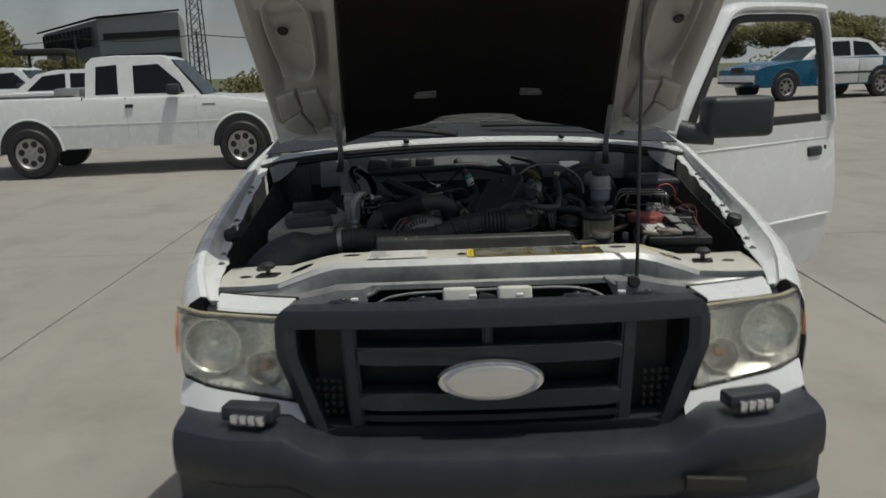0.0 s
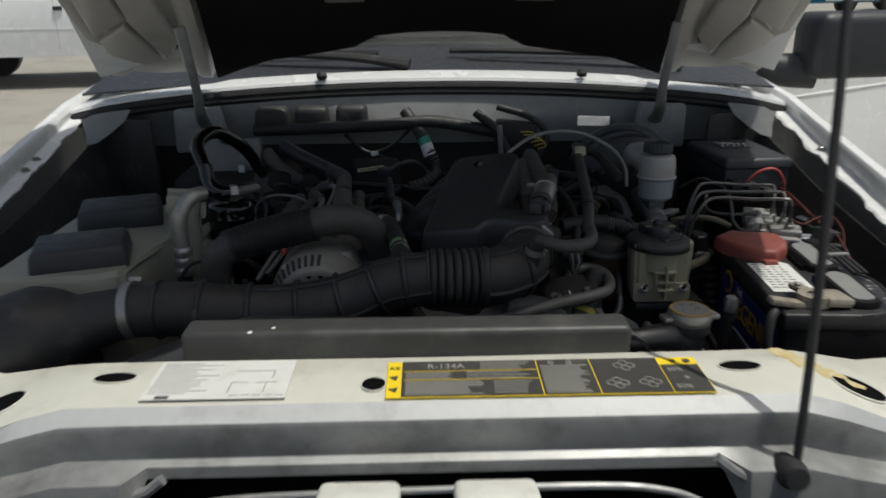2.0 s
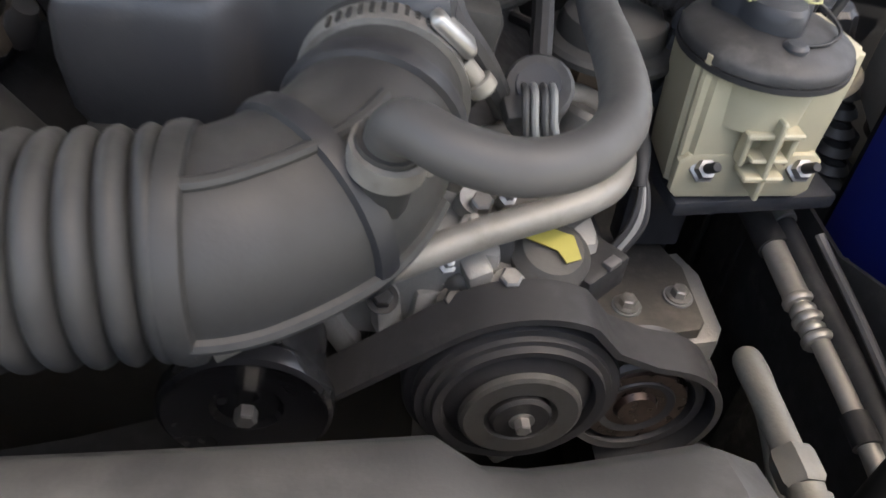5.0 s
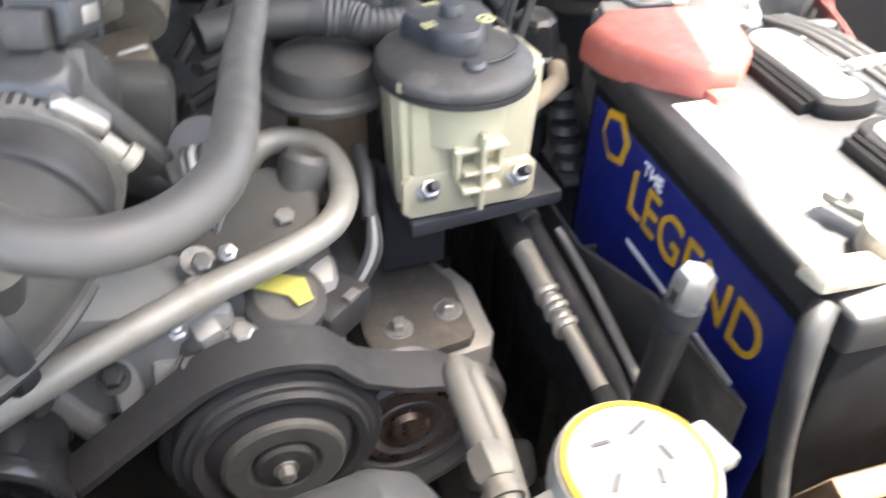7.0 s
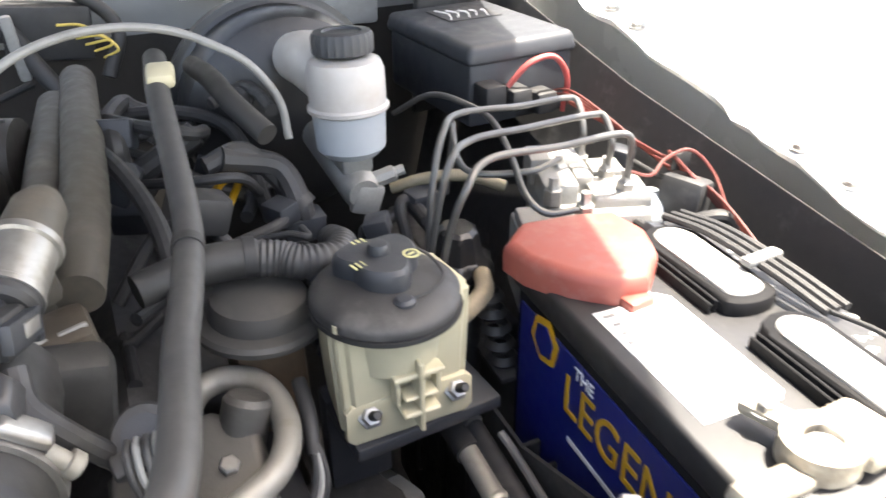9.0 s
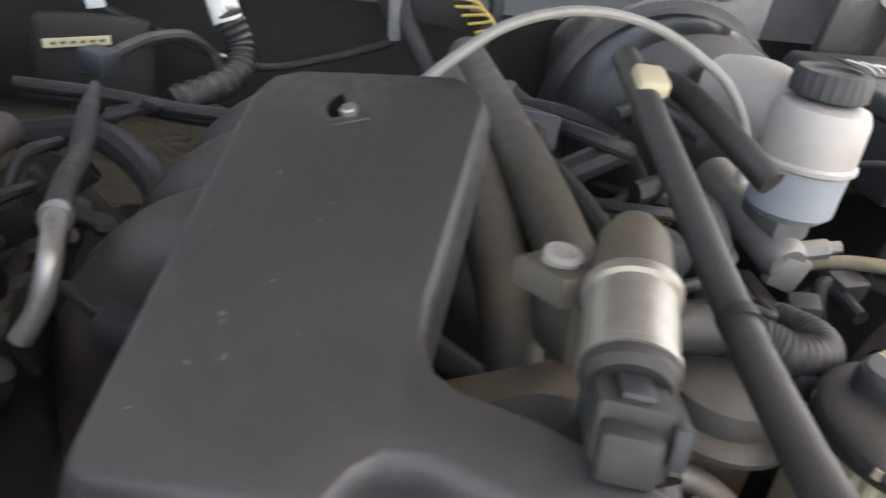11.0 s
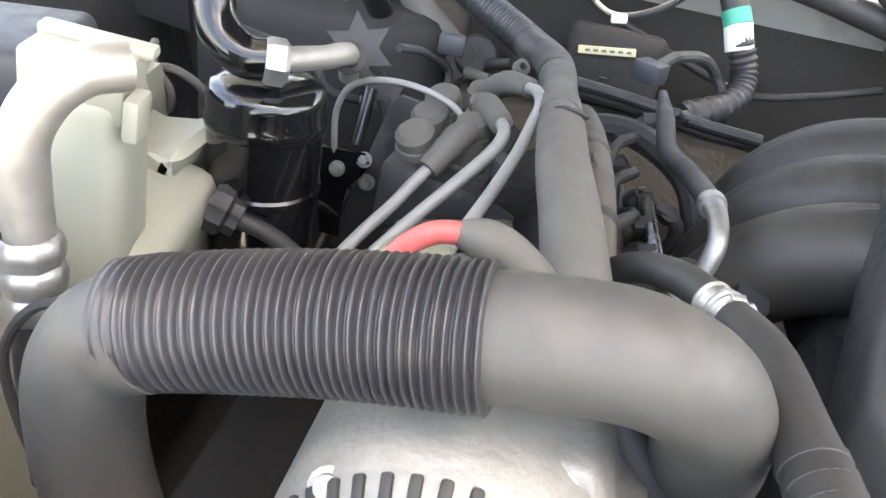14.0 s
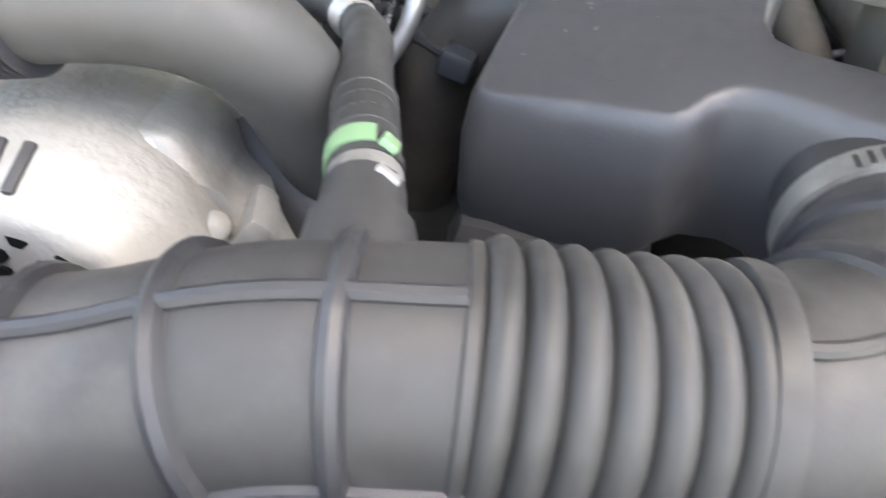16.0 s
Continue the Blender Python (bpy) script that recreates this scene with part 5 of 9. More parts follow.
hp = hose("heater_pipe", "bent bare aluminium coolant pipe", [(0.055, 0.212, 0.960), (0.115, 0.238, 0.971), (0.15, 0.2535, 0.974), (0.19, 0.270, 0.977), (0.225, 0.282, 0.979), (0.250, 0.2925, 0.980), (0.268, 0.306, 0.980), (0.279, 0.326, 0.980), (0.2835, 0.350, 0.980), (0.281, 0.374, 0.982), (0.270, 0.391, 0.984), (0.252, 0.3985, 0.984), (0.235, 0.394, 0.980), (0.22, 0.383, 0.962)], 0.0088, OLD_ALU, 22, category="pipe")
part("mount_tab", box(BM(), (0.281, 0.352, 0.9685), (0.012, 0.026, 0.004), (0, 0, 8), bev=0.001, seg=1), GREY_CAST, hp)
h = hose("heater_hose", "soft grey rubber heater hose with a tape band", [(0.1338, 0.1725, 1.0975), (0.1355, 0.1690, 1.1085), (0.1405, 0.1610, 1.1150), (0.152, 0.1515, 1.1140), (0.167, 0.1475, 1.1115), (0.182, 0.1500, 1.1100), (0.1965, 0.1590, 1.1090), (0.2085, 0.1750, 1.1080), (0.2155, 0.1960, 1.1070), (0.2215, 0.230, 1.1040), (0.229, 0.283, 1.0980), (0.241, 0.340, 1.0965), (0.252, 0.40, 1.1010), (0.2565, 0.46, 1.1170), (0.261, 0.54, 1.140), (0.268, 0.60, 1.150)], 0.0088, HOSE_GREY, 24)
part("tape_band", ring(BM(), (0.2475, 0.374, 1.0988), (0.18, 1, 0.07), 0.0086, 0.0096, 0.008, 24), RUBBER, h)
part("cream_clip", box(BM(), (0.266, 0.553, 1.150), (0.020, 0.026, 0.012), (10, 0, -8), bev=0.004), CREAM_PLASTIC, h, "cream plastic hose clip")
hose("heater_hose_branch", "short grey rubber heater hose beside its twin", [(0.298, 0.62, 1.135), (0.303, 0.57, 1.138), (0.31, 0.525, 1.13), (0.325, 0.49, 1.115)], 0.0085, DUSTY_RUBBER, 18)

# plenum cover: L-shaped lid of the upper intake
plen = thing("intake_plenum", (0.06, 0.43, 1.0), "dusty black plastic intake plenum lid", "intake plenum")
PT = [(-0.0165, 0.334), (-0.016, 0.326), (-0.010, 0.321), (0.033, 0.304), (0.058, 0.292), (0.066, 0.293), (0.074, 0.300), (0.083, 0.304), (0.096, 0.300), (0.118, 0.280), (0.146, 0.258), (0.160, 0.255), (0.163, 0.266), (0.151, 0.282), (0.131, 0.303), (0.109, 0.321), (0.102, 0.331), (0.1005, 0.343),
      (0.104, 0.360), (0.1445, 0.472), (0.1435, 0.485), (0.136, 0.497), (0.124, 0.504), (0.087, 0.523), (0.060, 0.536), (0.046, 0.538), (0.037, 0.530), (0.033, 0.520), (-0.010, 0.360)]


def plen_z(x, y):
    return 1.0084 + 0.3124 * x + 0.2219 * y


b = BM()
n = len(PT)
cx, cy = 0.065, 0.42
rings = []
levels = [(-0.004, -0.075), (0.003, -0.058), (0.005, -0.03), (0.003, -0.010), (0.0018, -0.0055), (0.0, -0.0022), (-0.0016, -0.0006), (-0.0032, 0.0)]
for out, dz in levels:
    rg = []
    for i, (x, y) in enumerate(PT):
        px, py = PT[i - 1]
        qx, qy = PT[(i + 1) % n]
        nx, ny = (qy - py), -(qx - px)
        l = math.hypot(nx, ny)
        x2, y2 = x + nx / l * out, y + ny / l * out
        rg.append(b.verts.new((x2, y2, plen_z(x, y) + dz)))
    rings.append(rg)
join_rings(b, rings)
top = rings[-1]
tops = [b.faces.new(top[0:6] + top[17:]), b.faces.new(top[5:18])]
bmesh.ops.triangulate(b, faces=tops)
part("lid", b, LID, plen, smooth=70)
LN = (-0.3124, -0.2219, 1)
b = BM()
lathe(b, (0.0835, 0.492, plen_z(0.0835, 0.492)), LN, [(0.0150, 0.0001), (0.0140, 0.0009), (0.0128, 0.0007), (0.0122, -0.001)], 32)
part("bolt_well", b, LID, plen)
# flat black disc on the lid, painted in for the well's shade
b = BM()
lathe(b, (0.0835, 0.492, plen_z(0.0835, 0.492)), LN, [(0.0127, 0.0007), (0, 0.0007)], 28)
part("well_shade_disc", b, UNLIT, plen)
part("well_lip", box(BM(), (0.0815, 0.4815, plen_z(0.0815, 0.4815) + 0.0006), (0.020, 0.006, 0.002), (12, -17, -8), bev=0.001), LID, plen)
part("bolt", hexbolt(BM(), (0.0818, 0.4855, plen_z(0.0818, 0.4855) + 0.0006), LN, 0.0045, 0.003, False), STEEL, plen)
rng_ = random.Random(31)
for k in range(16):
    x_, y_ = rng_.uniform(0.0, 0.09), rng_.uniform(0.33, 0.46)
    part("scuff", lathe(BM(), (x_, y_, plen_z(x_, y_) + 0.0001), LN, [(rng_.uniform(0.0006, 0.0016), 0), (0, 0.0002)], 7, lambda a: 1 + 0.4 * math.sin(2 * a + k)), SCUFF, plen)
for k, y in enumerate((0.665, 0.585, 0.500)):
    b = BM()
    x1 = 0.105 - 0.022 * k
    dz = 0.006 - 0.002 * k
    sweep(b, [(x1 + 0.05, y - 0.02, 1.062 + dz), (x1, y - 0.006, 1.062 + dz), (x1 - 0.05, y + 0.006, 1.048 + dz), (x1 - 0.085, y + 0.016, 1.018 + dz), (x1 - 0.105, y + 0.02, 0.975 + dz), (x1 - 0.112, y + 0.022, 0.92), (x1 - 0.115, y + 0.022, 0.84)], [0.036, 0.0355, 0.0345, 0.0335, 0.032, 0.03, 0.029], 28, 8)
    rn = part("runner", b, RUNNER, plen)
    part("parting_line", sweep(BM(), [(x1 + 0.045, y - 0.021, 1.0982 + dz), (x1, y - 0.008, 1.0978 + dz), (x1 - 0.052, y + 0.004, 1.083 + dz), (x1 - 0.106, y + 0.012, 1.044 + dz), (x1 - 0.134, y + 0.018, 0.99 + dz)], 0.0016, 6, 6), RUNNER, rn)
b = BM()
lathe(b, (-0.002, 0.560, 1.030), (-0.3, -0.3, 1), [(0.010, -0.02), (0.009, 0.012), (0, 0.012)], 16)
part("bolt_boss", b, RUNNER, plen)
part("runner_bolt", hexbolt(BM(), (-0.0055, 0.5565, 1.0415), (-0.3, -0.3, 1), 0.0058, 0.007), DULL_STEEL, plen)
b = BM()
box(b, (0.045, 0.40, 0.965), (0.10, 0.2, 0.10), (0, 0, -12), bev=0.02)
box(b, (0.07, 0.60, 1.0), (0.10, 0.25, 0.08), bev=0.02)
# takes the pad's black so the deep shade below the lid is in its colour
part("lower_plenum", b, FIREWALL_FELT, plen)
BROWN_TUBE = mat("brown_dusty_tube", (0.057, 0.052, 0.043), 0.6, vary=0.2, scale=30, dirt=(0.133, 0.108, 0.084), dirt_amount=0.3)
for pts in ([(0.185, 0.74, 1.080), (0.176, 0.62, 1.078), (0.170, 0.53, 1.074), (0.166, 0.46, 1.066), (0.164, 0.42, 1.052), (0.166, 0.40, 1.02)], [(0.208, 0.79, 1.088), (0.204, 0.66, 1.089), (0.201, 0.57, 1.089), (0.197, 0.49, 1.088), (0.192, 0.43, 1.086), (0.186, 0.385, 1.080)]):
    part("rear_tube", sweep(BM(), pts, [0.0165, 0.0165, 0.0165, 0.016, 0.015, 0.014], 22, 8), BROWN_TUBE, plen)
b = BM()
box(b, (0.152, 0.366, 1.058), (0.078, 0.034, 0.030), (8, -6, 8), bev=0.006)
rib_ = part("tube_flange", b, BROWN_METAL, plen)
for k in range(4):
    part("flange_edge", box(BM(), (0.126 + 0.018 * k, 0.351 + 0.003 * k, 1.072 + 0.0015 * (k % 2)), (0.016, 0.004, 0.004), (0, 8 * (-1) ** k, 10), bev=0.001, seg=1), CAST_ALU, rib_)
# throttle body and idle valve
thr = thing("throttle_body", (0.14, 0.3, 1.0), "grey cast throttle body with idle air valve", "throttle body")
b = BM()
rod(b, (0.1355, 0.260, 1.071), (0.140, 0.325, 1.074), 0.033, 0.034, 32)
box(b, (0.150, 0.330, 1.055), (0.09, 0.03, 0.06), (0, 10, 0), bev=0.01)
part("casting", b, DUSTY_RUBBER, thr)
b = BM()
prism(b, [(-0.022, -0.014), (-0.004, -0.020), (0.022, -0.012), (0.024, 0.010), (0.006, 0.018), (-0.020, 0.014)], -0.012, 0.0, Matrix.Translation((0.163, 0.371, 1.134)) @ Matrix.Rotation(radians(-12), 4, "X") @ Matrix.Rotation(radians(25), 4, "Z"), 0.003, 2)
box(b, (0.166, 0.374, 1.107), (0.022, 0.026, 0.04), (0, -6, 20), bev=0.006)
part("valve_flange", b, BROWN_TUBE, thr)
b = BM()
ax = Vector((0.159, 0.304, 1.125)) - Vector((0.181, 0.366, 1.144))
lathe(b, (0.181, 0.366, 1.144), ax, [(0, -0.010), (0.009, -0.009), (0.0135, 0.0), (0.0150, 0.022), (0.0150, 0.026)], 32)
part("valve_nose", b, BROWN_TUBE, thr)
b = BM()
lathe(b, (0.181, 0.366, 1.144), ax, [(0.014, 0.024), (0.0178, 0.025), (0.0178, 0.029), (0.0160, 0.030), (0.0162, 0.056), (0.0172, 0.057), (0.0172, 0.060), (0, 0.060)], 36)
iac = part("idle_valve", b, DULL_STEEL, thr, "bright cylindrical idle air valve")
b = BM()
lathe(b, (0.181, 0.366, 1.144), ax, [(0.0160, 0.059), (0.0160, 0.064), (0.0135, 0.067), (0, 0.068)], 32)
part("end_cap", b, RUBBER, iac)
AXN = ax.normalized()
PM = Matrix.Translation(Vector((0.181, 0.366, 1.144)) + AXN * 0.078) @ Matrix.Rotation(math.atan2(AXN.y, AXN.x) + math.pi / 2, 4, "Z") @ Matrix.Rotation(-0.28, 4, "X")
for nm, c_, d_, m_ in (("connector", (0, 0.004, 0), (0.0235, 0.034, 0.021), RUBBER), ("connector_collar", (0, 0.018, 0), (0.027, 0.006, 0.0235), BLACK_PLASTIC), ("plug_latch", (0.0135, -0.002, 0.001), (0.005, 0.030, 0.013), BLACK_PLASTIC), ("latch_window", (0.0163, 0.002, 0.001), (0.0012, 0.014, 0.007), DULL_STEEL), ("lock_tab", (0.0, 0.0, 0.0115), (0.011, 0.022, 0.004), BLACK_PLASTIC), ("boot", (-0.001, -0.017, -0.003), (0.018, 0.012, 0.016), RUBBER)):
    b = box(BM(), c_, d_, bev=0.0022 if d_[0] > 0.01 else 0.0005)
    b.transform(PM)
    part(nm, b, m_, iac)
part("plug_lead_out", sweep(BM(), [(0.162, 0.278, 1.112), (0.164, 0.266, 1.1), (0.177, 0.261, 1.082), (0.192, 0.271, 1.052)], 0.006, 10), RUBBER, iac)
part("bolt", lathe(BM(), (0.154, 0.366, 1.136), (0, -0.1, 1), [(0.0075, -0.004), (0.0078, 0.003), (0.005, 0.004), (0.0045, 0.0025), (0, 0.0025)], 20), CLIP_PALE, thr)

# power steering reservoir
ps = thing("power_steering_reservoir", (0.365, 0.37, 0.93), "cream plastic fluid reservoir with a wide black lid", "fluid reservoir")
b = BM()
RO = [(0.316, 0.345), (0.322, 0.336), (0.410, 0.340), (0.416, 0.349), (0.410, 0.40), (0.322, 0.40)]
rings = []
for k, z in ((0.93, 0.952), (0.95, 0.965), (1.0, 1.025), (1.0, 1.044)):
    rings.append([b.verts.new((0.367 + (x - 0.367) * k, 0.366 + (y - 0.366) * k, z)) for x, y in RO])
join_rings(b, rings)
b.faces.new(rings[0])
b.faces.new(rings[-1])
bmesh.ops.bevel(b, geom=[e for e in b.edges if abs(e.verts[0].co.z - e.verts[1].co.z) > 0.01], offset=0.004, segments=2, affect="EDGES")
lathe(b, (0.362, 0.362, 1.0), (0, 0, 1), [(0, 0), (0.034, 0.0), (0.038, 0.044), (0, 0.044)], 32)
body_ = part("body", b, CREAM_PLASTIC, ps)
b = BM()
prism(b, [(0.320, 0.951), (0.325, 0.946), (0.407, 0.946), (0.413, 0.951), (0.413, 0.974), (0.408, 0.979), (0.325, 0.979), (0.320, 0.974)], 0.0, 0.005, Matrix.Translation((0, 0.342, 0)) @ Matrix.Rotation(radians(90), 4, "X"), 0.0015)
part("flange", b, CREAM_PLASTIC, body_)
for (x, z, w, hh, dy) in ((0.368, 0.984, 0.0035, 0.056, 0.016), (0.368, 1.000, 0.036, 0.004, 0.012), (0.368, 0.972, 0.026, 0.004, 0.016), (0.3535, 0.989, 0.0035, 0.022, 0.010), (0.3825, 0.989, 0.0035, 0.022, 0.010), (0.3625, 0.984, 0.012, 0.003, 0.014), (0.374, 0.984, 0.012, 0.003, 0.014)):
    b = BM()
    box(b, (x, 0.336 - dy / 2, z), (w, dy, hh), bev=0.001, seg=1)
    part("web", b, CREAM_PLASTIC, body_)
for x in (0.3365, 0.3995):
    b = BM()
    lathe(b, (x, 0.337, 0.968), (0, -0.75, 0.65), [(0.0088, 0), (0.0088, 0.002), (0.007, 0.003), (0.006, 0.008), (0, 0.0085)], 6)
    sn = part("stud_nut", b, STEEL, ps)
    part("stud", lathe(BM(), (x, 0.337, 0.968), (0, -0.75, 0.65), [(0.0034, 0.006), (0.0034, 0.019), (0.0026, 0.0205), (0, 0.0205)], 12), RUBBER, sn)
b = BM()
lathe(b, (0.363, 0.366, 1.041), (0.02, -0.02, 1), [(0.0, -0.004), (0.0480, -0.004), (0.0505, -0.002), (0.0505, 0.002), (0.0490, 0.0045), (0.043, 0.0075), (0.032, 0.0105), (0, 0.012)], 48)
lid = part("lid", b, DUSTY_PLASTIC, ps)
b = BM()
ring(b, (0.363, 0.366, 1.0345), (0.02, -0.02, 1), 0.044, 0.0512, 0.0035, 48)
part("seal", b, RUBBER, lid)
b = BM()
lathe(b, (0.364, 0.378, 1.050), (0, 0, 1), [(0.027, 0), (0.027, 0.008), (0.026, 0.013), (0.0235, 0.0155), (0, 0.0165)], 48, lambda a: 1 + 0.16 * math.cos(3 * a + 0.9) + 0.04 * math.cos(6 * a))
kn = part("cap", b, BLACK_PLASTIC, lid)
part("hub", lathe(BM(), (0.364, 0.378, 1.066), (0, 0, 1), [(0.0075, 0), (0.0075, 0.004), (0.006, 0.0065), (0, 0.007)], 20), BLACK_PLASTIC, kn)
PRINT = mat("pale_yellow_print", (0.434, 0.420, 0.210), 0.5, vary=0.05, scale=60)
part("yellow_mark", ring(BM(), (0.3825, 0.367, 1.0652), (0, 0, 1), 0.0042, 0.0058, 0.0008, 18), PRINT, kn)
part("yellow_mark", box(BM(), (0.3825, 0.367, 1.0656), (0.0055, 0.0018, 0.0006), (0, 0, 20)), PRINT, kn)
for c_, n_ in (((0.357, 0.3965), 3), ((0.3465, 0.368), 4)):
    for k in range(n_):
        part("print_bar", box(BM(), (c_[0] + 0.0036 * (k - 1), c_[1] + 0.001 * (k - 1), 1.0654), (0.0016, 0.0075, 0.0006), (0, 0, 15)), PRINT, kn)
part("vent_button", lathe(BM(), (0.3645, 0.337, 1.045), (0, 0, 1), [(0.0072, 0), (0.0072, 0.007), (0.005, 0.009), (0, 0.009)], 18), BLACK_PLASTIC, lid)
part("tether", sweep(BM(), [(0.368, 0.337, 1.052), (0.385, 0.341, 1.052), (0.400, 0.356, 1.052), (0.397, 0.378, 1.057), (0.382, 0.386, 1.062)], 0.0012, 6), RUBBER, lid)
b = BM()
box(b, (0.380, 0.372, 0.938), (0.115, 0.070, 0.012), (0, 0, 4), bev=0.003)
box(b, (0.345, 0.40, 0.90), (0.05, 0.02, 0.09), bev=0.003)
part("mount", b, BLACK_PLASTIC, ps)
hose("reservoir_return_hose", "cloth-wrapped tan hose end", [(0.405, 0.38, 0.985), (0.43, 0.385, 0.992), (0.455, 0.40, 0.995), (0.47, 0.43, 0.99)], 0.0075, mat("tan_cloth_braid", (0.24, 0.20, 0.14), 0.8, vary=0.25, scale=120, bump=0.6, bump_scale=700), 14)

# battery
BAT = Matrix.Translation((0.558, 0.252, 1.021)) @ Matrix.Rotation(radians(-3.6), 4, "Z") @ Matrix.Diagonal((1.06, 0.97, 1, 1))


def bat_part(name, bm, material, parent, label="", smooth=35.0):
    bm.transform(BAT)
    return part(name, bm, material, parent, label, smooth)


bat = thing("battery", (0.555, 0.254, 0.84), "black car battery with a blue side label, dusty lid", "battery")
b = BM()
box(b, (0, 0, -0.105), (0.158, 0.285, 0.165), bev=0.004)
bat_part("case", b, BATTERY_BLACK, bat)
b = BM()
box(b, (0, 0, -0.011), (0.166, 0.292, 0.024), bev=0.004, seg=3)
lidb = bat_part("lid", b, BATTERY_GREY, bat)
b = BM()
box(b, (-0.0800, 0.002, -0.105), (0.0016, 0.262, 0.145), bev=0.0006, seg=1)
lab = bat_part("side_label", b, BLUE_LABEL, bat, "royal blue label with yellow lettering")
side = BAT @ frame_on((-0.0812, -0.020, -0.068), (0, -1, 0), (0, 0, 1))
text("lettering", "LEGEND", side @ Matrix.Diagonal((0.92, 1, 1, 1)), 0.047, YELLOW_INK, lab)
text("lettering", "THE", BAT @ frame_on((-0.0812, 0.036, -0.042), (0, -1, 0), (0, 0, 1)), 0.014, WHITE_INK, lab)
b = BM()
box(b, (-0.0812, -0.02, -0.104), (0.0006, 0.14, 0.004))
bat_part("print_bar", b, WHITE_INK, lab)
b = BM()
lathe(b, (-0.0808, 0.092, -0.044), (-1, 0, 0), [(0, 0), (0.021, 0), (0.021, 0.0008), (0.0, 0.0008)], 6)
bat_part("plain_emblem", b, YELLOW_INK, lab)
b = BM()
lathe(b, (-0.0817, 0.092, -0.044), (-1, 0, 0), [(0, 0), (0.0145, 0), (0.0145, 0.0008), (0.0, 0.0008)], 6)
bat_part("emblem_core", b, BLUE_LABEL, lab)
b = BM()
prism(b, [(-0.070, -0.066), (-0.018, -0.066), (-0.012, -0.060), (-0.012, 0.050), (-0.026, 0.064), (-0.040, 0.052), (-0.070, 0.052)], 0.0008, 0.0016, None, 0.0)
wl_ = bat_part("top_label", b, PAPER, bat, "worn white warning label")
for i in range(4):
    for j in range(10):
        b = BM()
        box(b, (-0.062 + 0.011 * i, 0.045 - 0.0105 * j, 0.0020), (0.0050 if (i + j) % 3 else 0.008, 0.0028, 0.0004))
        bat_part("print_bar", b, CLIP_PALE, wl_)
CAP_TOP = mat("dust_whitened_cap", (0.210, 0.210, 0.206), 0.55, vary=0.2, scale=30, dirt=(0.294, 0.287, 0.273), dirt_amount=0.35)
for y0, y1 in ((0.008, 0.128), (-0.128, -0.004)):
    b = BM()
    n_ = 10
    arc = [(0.026 + 0.021 * math.cos(a_), y1 - 0.021 + 0.021 * math.sin(a_)) for a_ in (math.pi * k / n_ for k in range(n_ + 1))] + [(0.026 - 0.021 * math.cos(a_), y0 + 0.012 - 0.012 * math.sin(a_)) for a_ in (math.pi * k / n_ for k in range(n_ + 1))]
    prism(b, [(x_ * 1.0, y_) for x_, y_ in arc], -0.001, 0.012, None, 0.004, 2)
    vc = bat_part("vent_cap", b, BATTERY_BLACK, lidb)
    b = BM()
    prism(b, [(0.026 + (x_ - 0.026) * 0.72, (y0 + y1) / 2 + (y_ - (y0 + y1) / 2) * 0.86) for x_, y_ in arc], 0.0115, 0.0135, None, 0.001, 1)
    bat_part("cap_top", b, CAP_TOP, vc)
    for k in range(2):
        bat_part("cap_rib", box(BM(), (0.002 - 0.004 * k, (y0 + y1) / 2, 0.006 - 0.002 * k), (0.0022, (y1 - y0) * 0.78, 0.010), bev=0.0006, seg=1), BATTERY_BLACK, vc)
for k in range(3):
    b = BM()
    sweep(b, [(0.040 + 0.008 * k, 0.138, 0.012), (0.046 + 0.008 * k, 0.09, 0.018), (0.050 + 0.008 * k, 0.03, 0.017), (0.054 + 0.008 * k, -0.02, 0.012)], 0.0030, 8)
    bat_part("handle_strap", b, RUBBER, lidb)
bat_part("strap_clip", box(BM(), (0.055, 0.045, 0.019), (0.032, 0.010, 0.006), (0, 0, 8), bev=0.002), CLIP_PALE, lidb)
b = BM()
sweep(b, [(0.056, -0.01, 0.010), (0.062, -0.06, 0.016), (0.056, -0.115, 0.014), (0.040, -0.146, 0.006), (0.012, -0.150, 0.002)], 0.0018, 8)
bat_part("strap_cord", b, RUBBER, lidb)
rng = random.Random(17)
for k in range(26):
    x_, y_, r_ = rng.uniform(0.052, 0.078), rng.uniform(-0.12, 0.135), rng.uniform(0.0015, 0.0055)
    bat_part("dust_blotch", lathe(BM(), (x_, y_, 0.0008), (0, 0, 1), [(r_, 0), (r_ * 0.6, 0.0003), (0, 0.0004)], 9, lambda a, k=k: 1 + 0.3 * math.sin(3 * a + k)), CAP_TOP, lidb)
# negative post clamp
b = BM()
lathe(b, (-0.038, -0.115, 0), (0, 0, 1), [(0.011, 0), (0.0095, 0.016), (0, 0.016)], 20)
bat_part("negative_post", b, STEEL, bat)
b = BM()
ring(b, (-0.036, -0.112, 0.003), (0, 0, 1), 0.0098, 0.021, 0.015, 20)
CORRODED = mat("corroded_lead", (0.30, 0.27, 0.22), 0.7, 0.1, vary=0.3, scale=60, dirt=(0.13, 0.085, 0.045), dirt_amount=0.45, bump=0.5, bump_scale=250)
ncl = bat_part("cable_clamp", b, CORRODED, bat, "corroded lead cable clamp")
bat_part("clamp_lug", box(BM(), (-0.070, -0.122, 0.008), (0.058, 0.017, 0.010), (0, 12, 10), bev=0.003), CORRODED, ncl)
bat_part("clamp_jaw", box(BM(), (-0.012, -0.112, 0.011), (0.036, 0.042, 0.014), (0, 6, 10), bev=0.005), CORRODED, ncl)
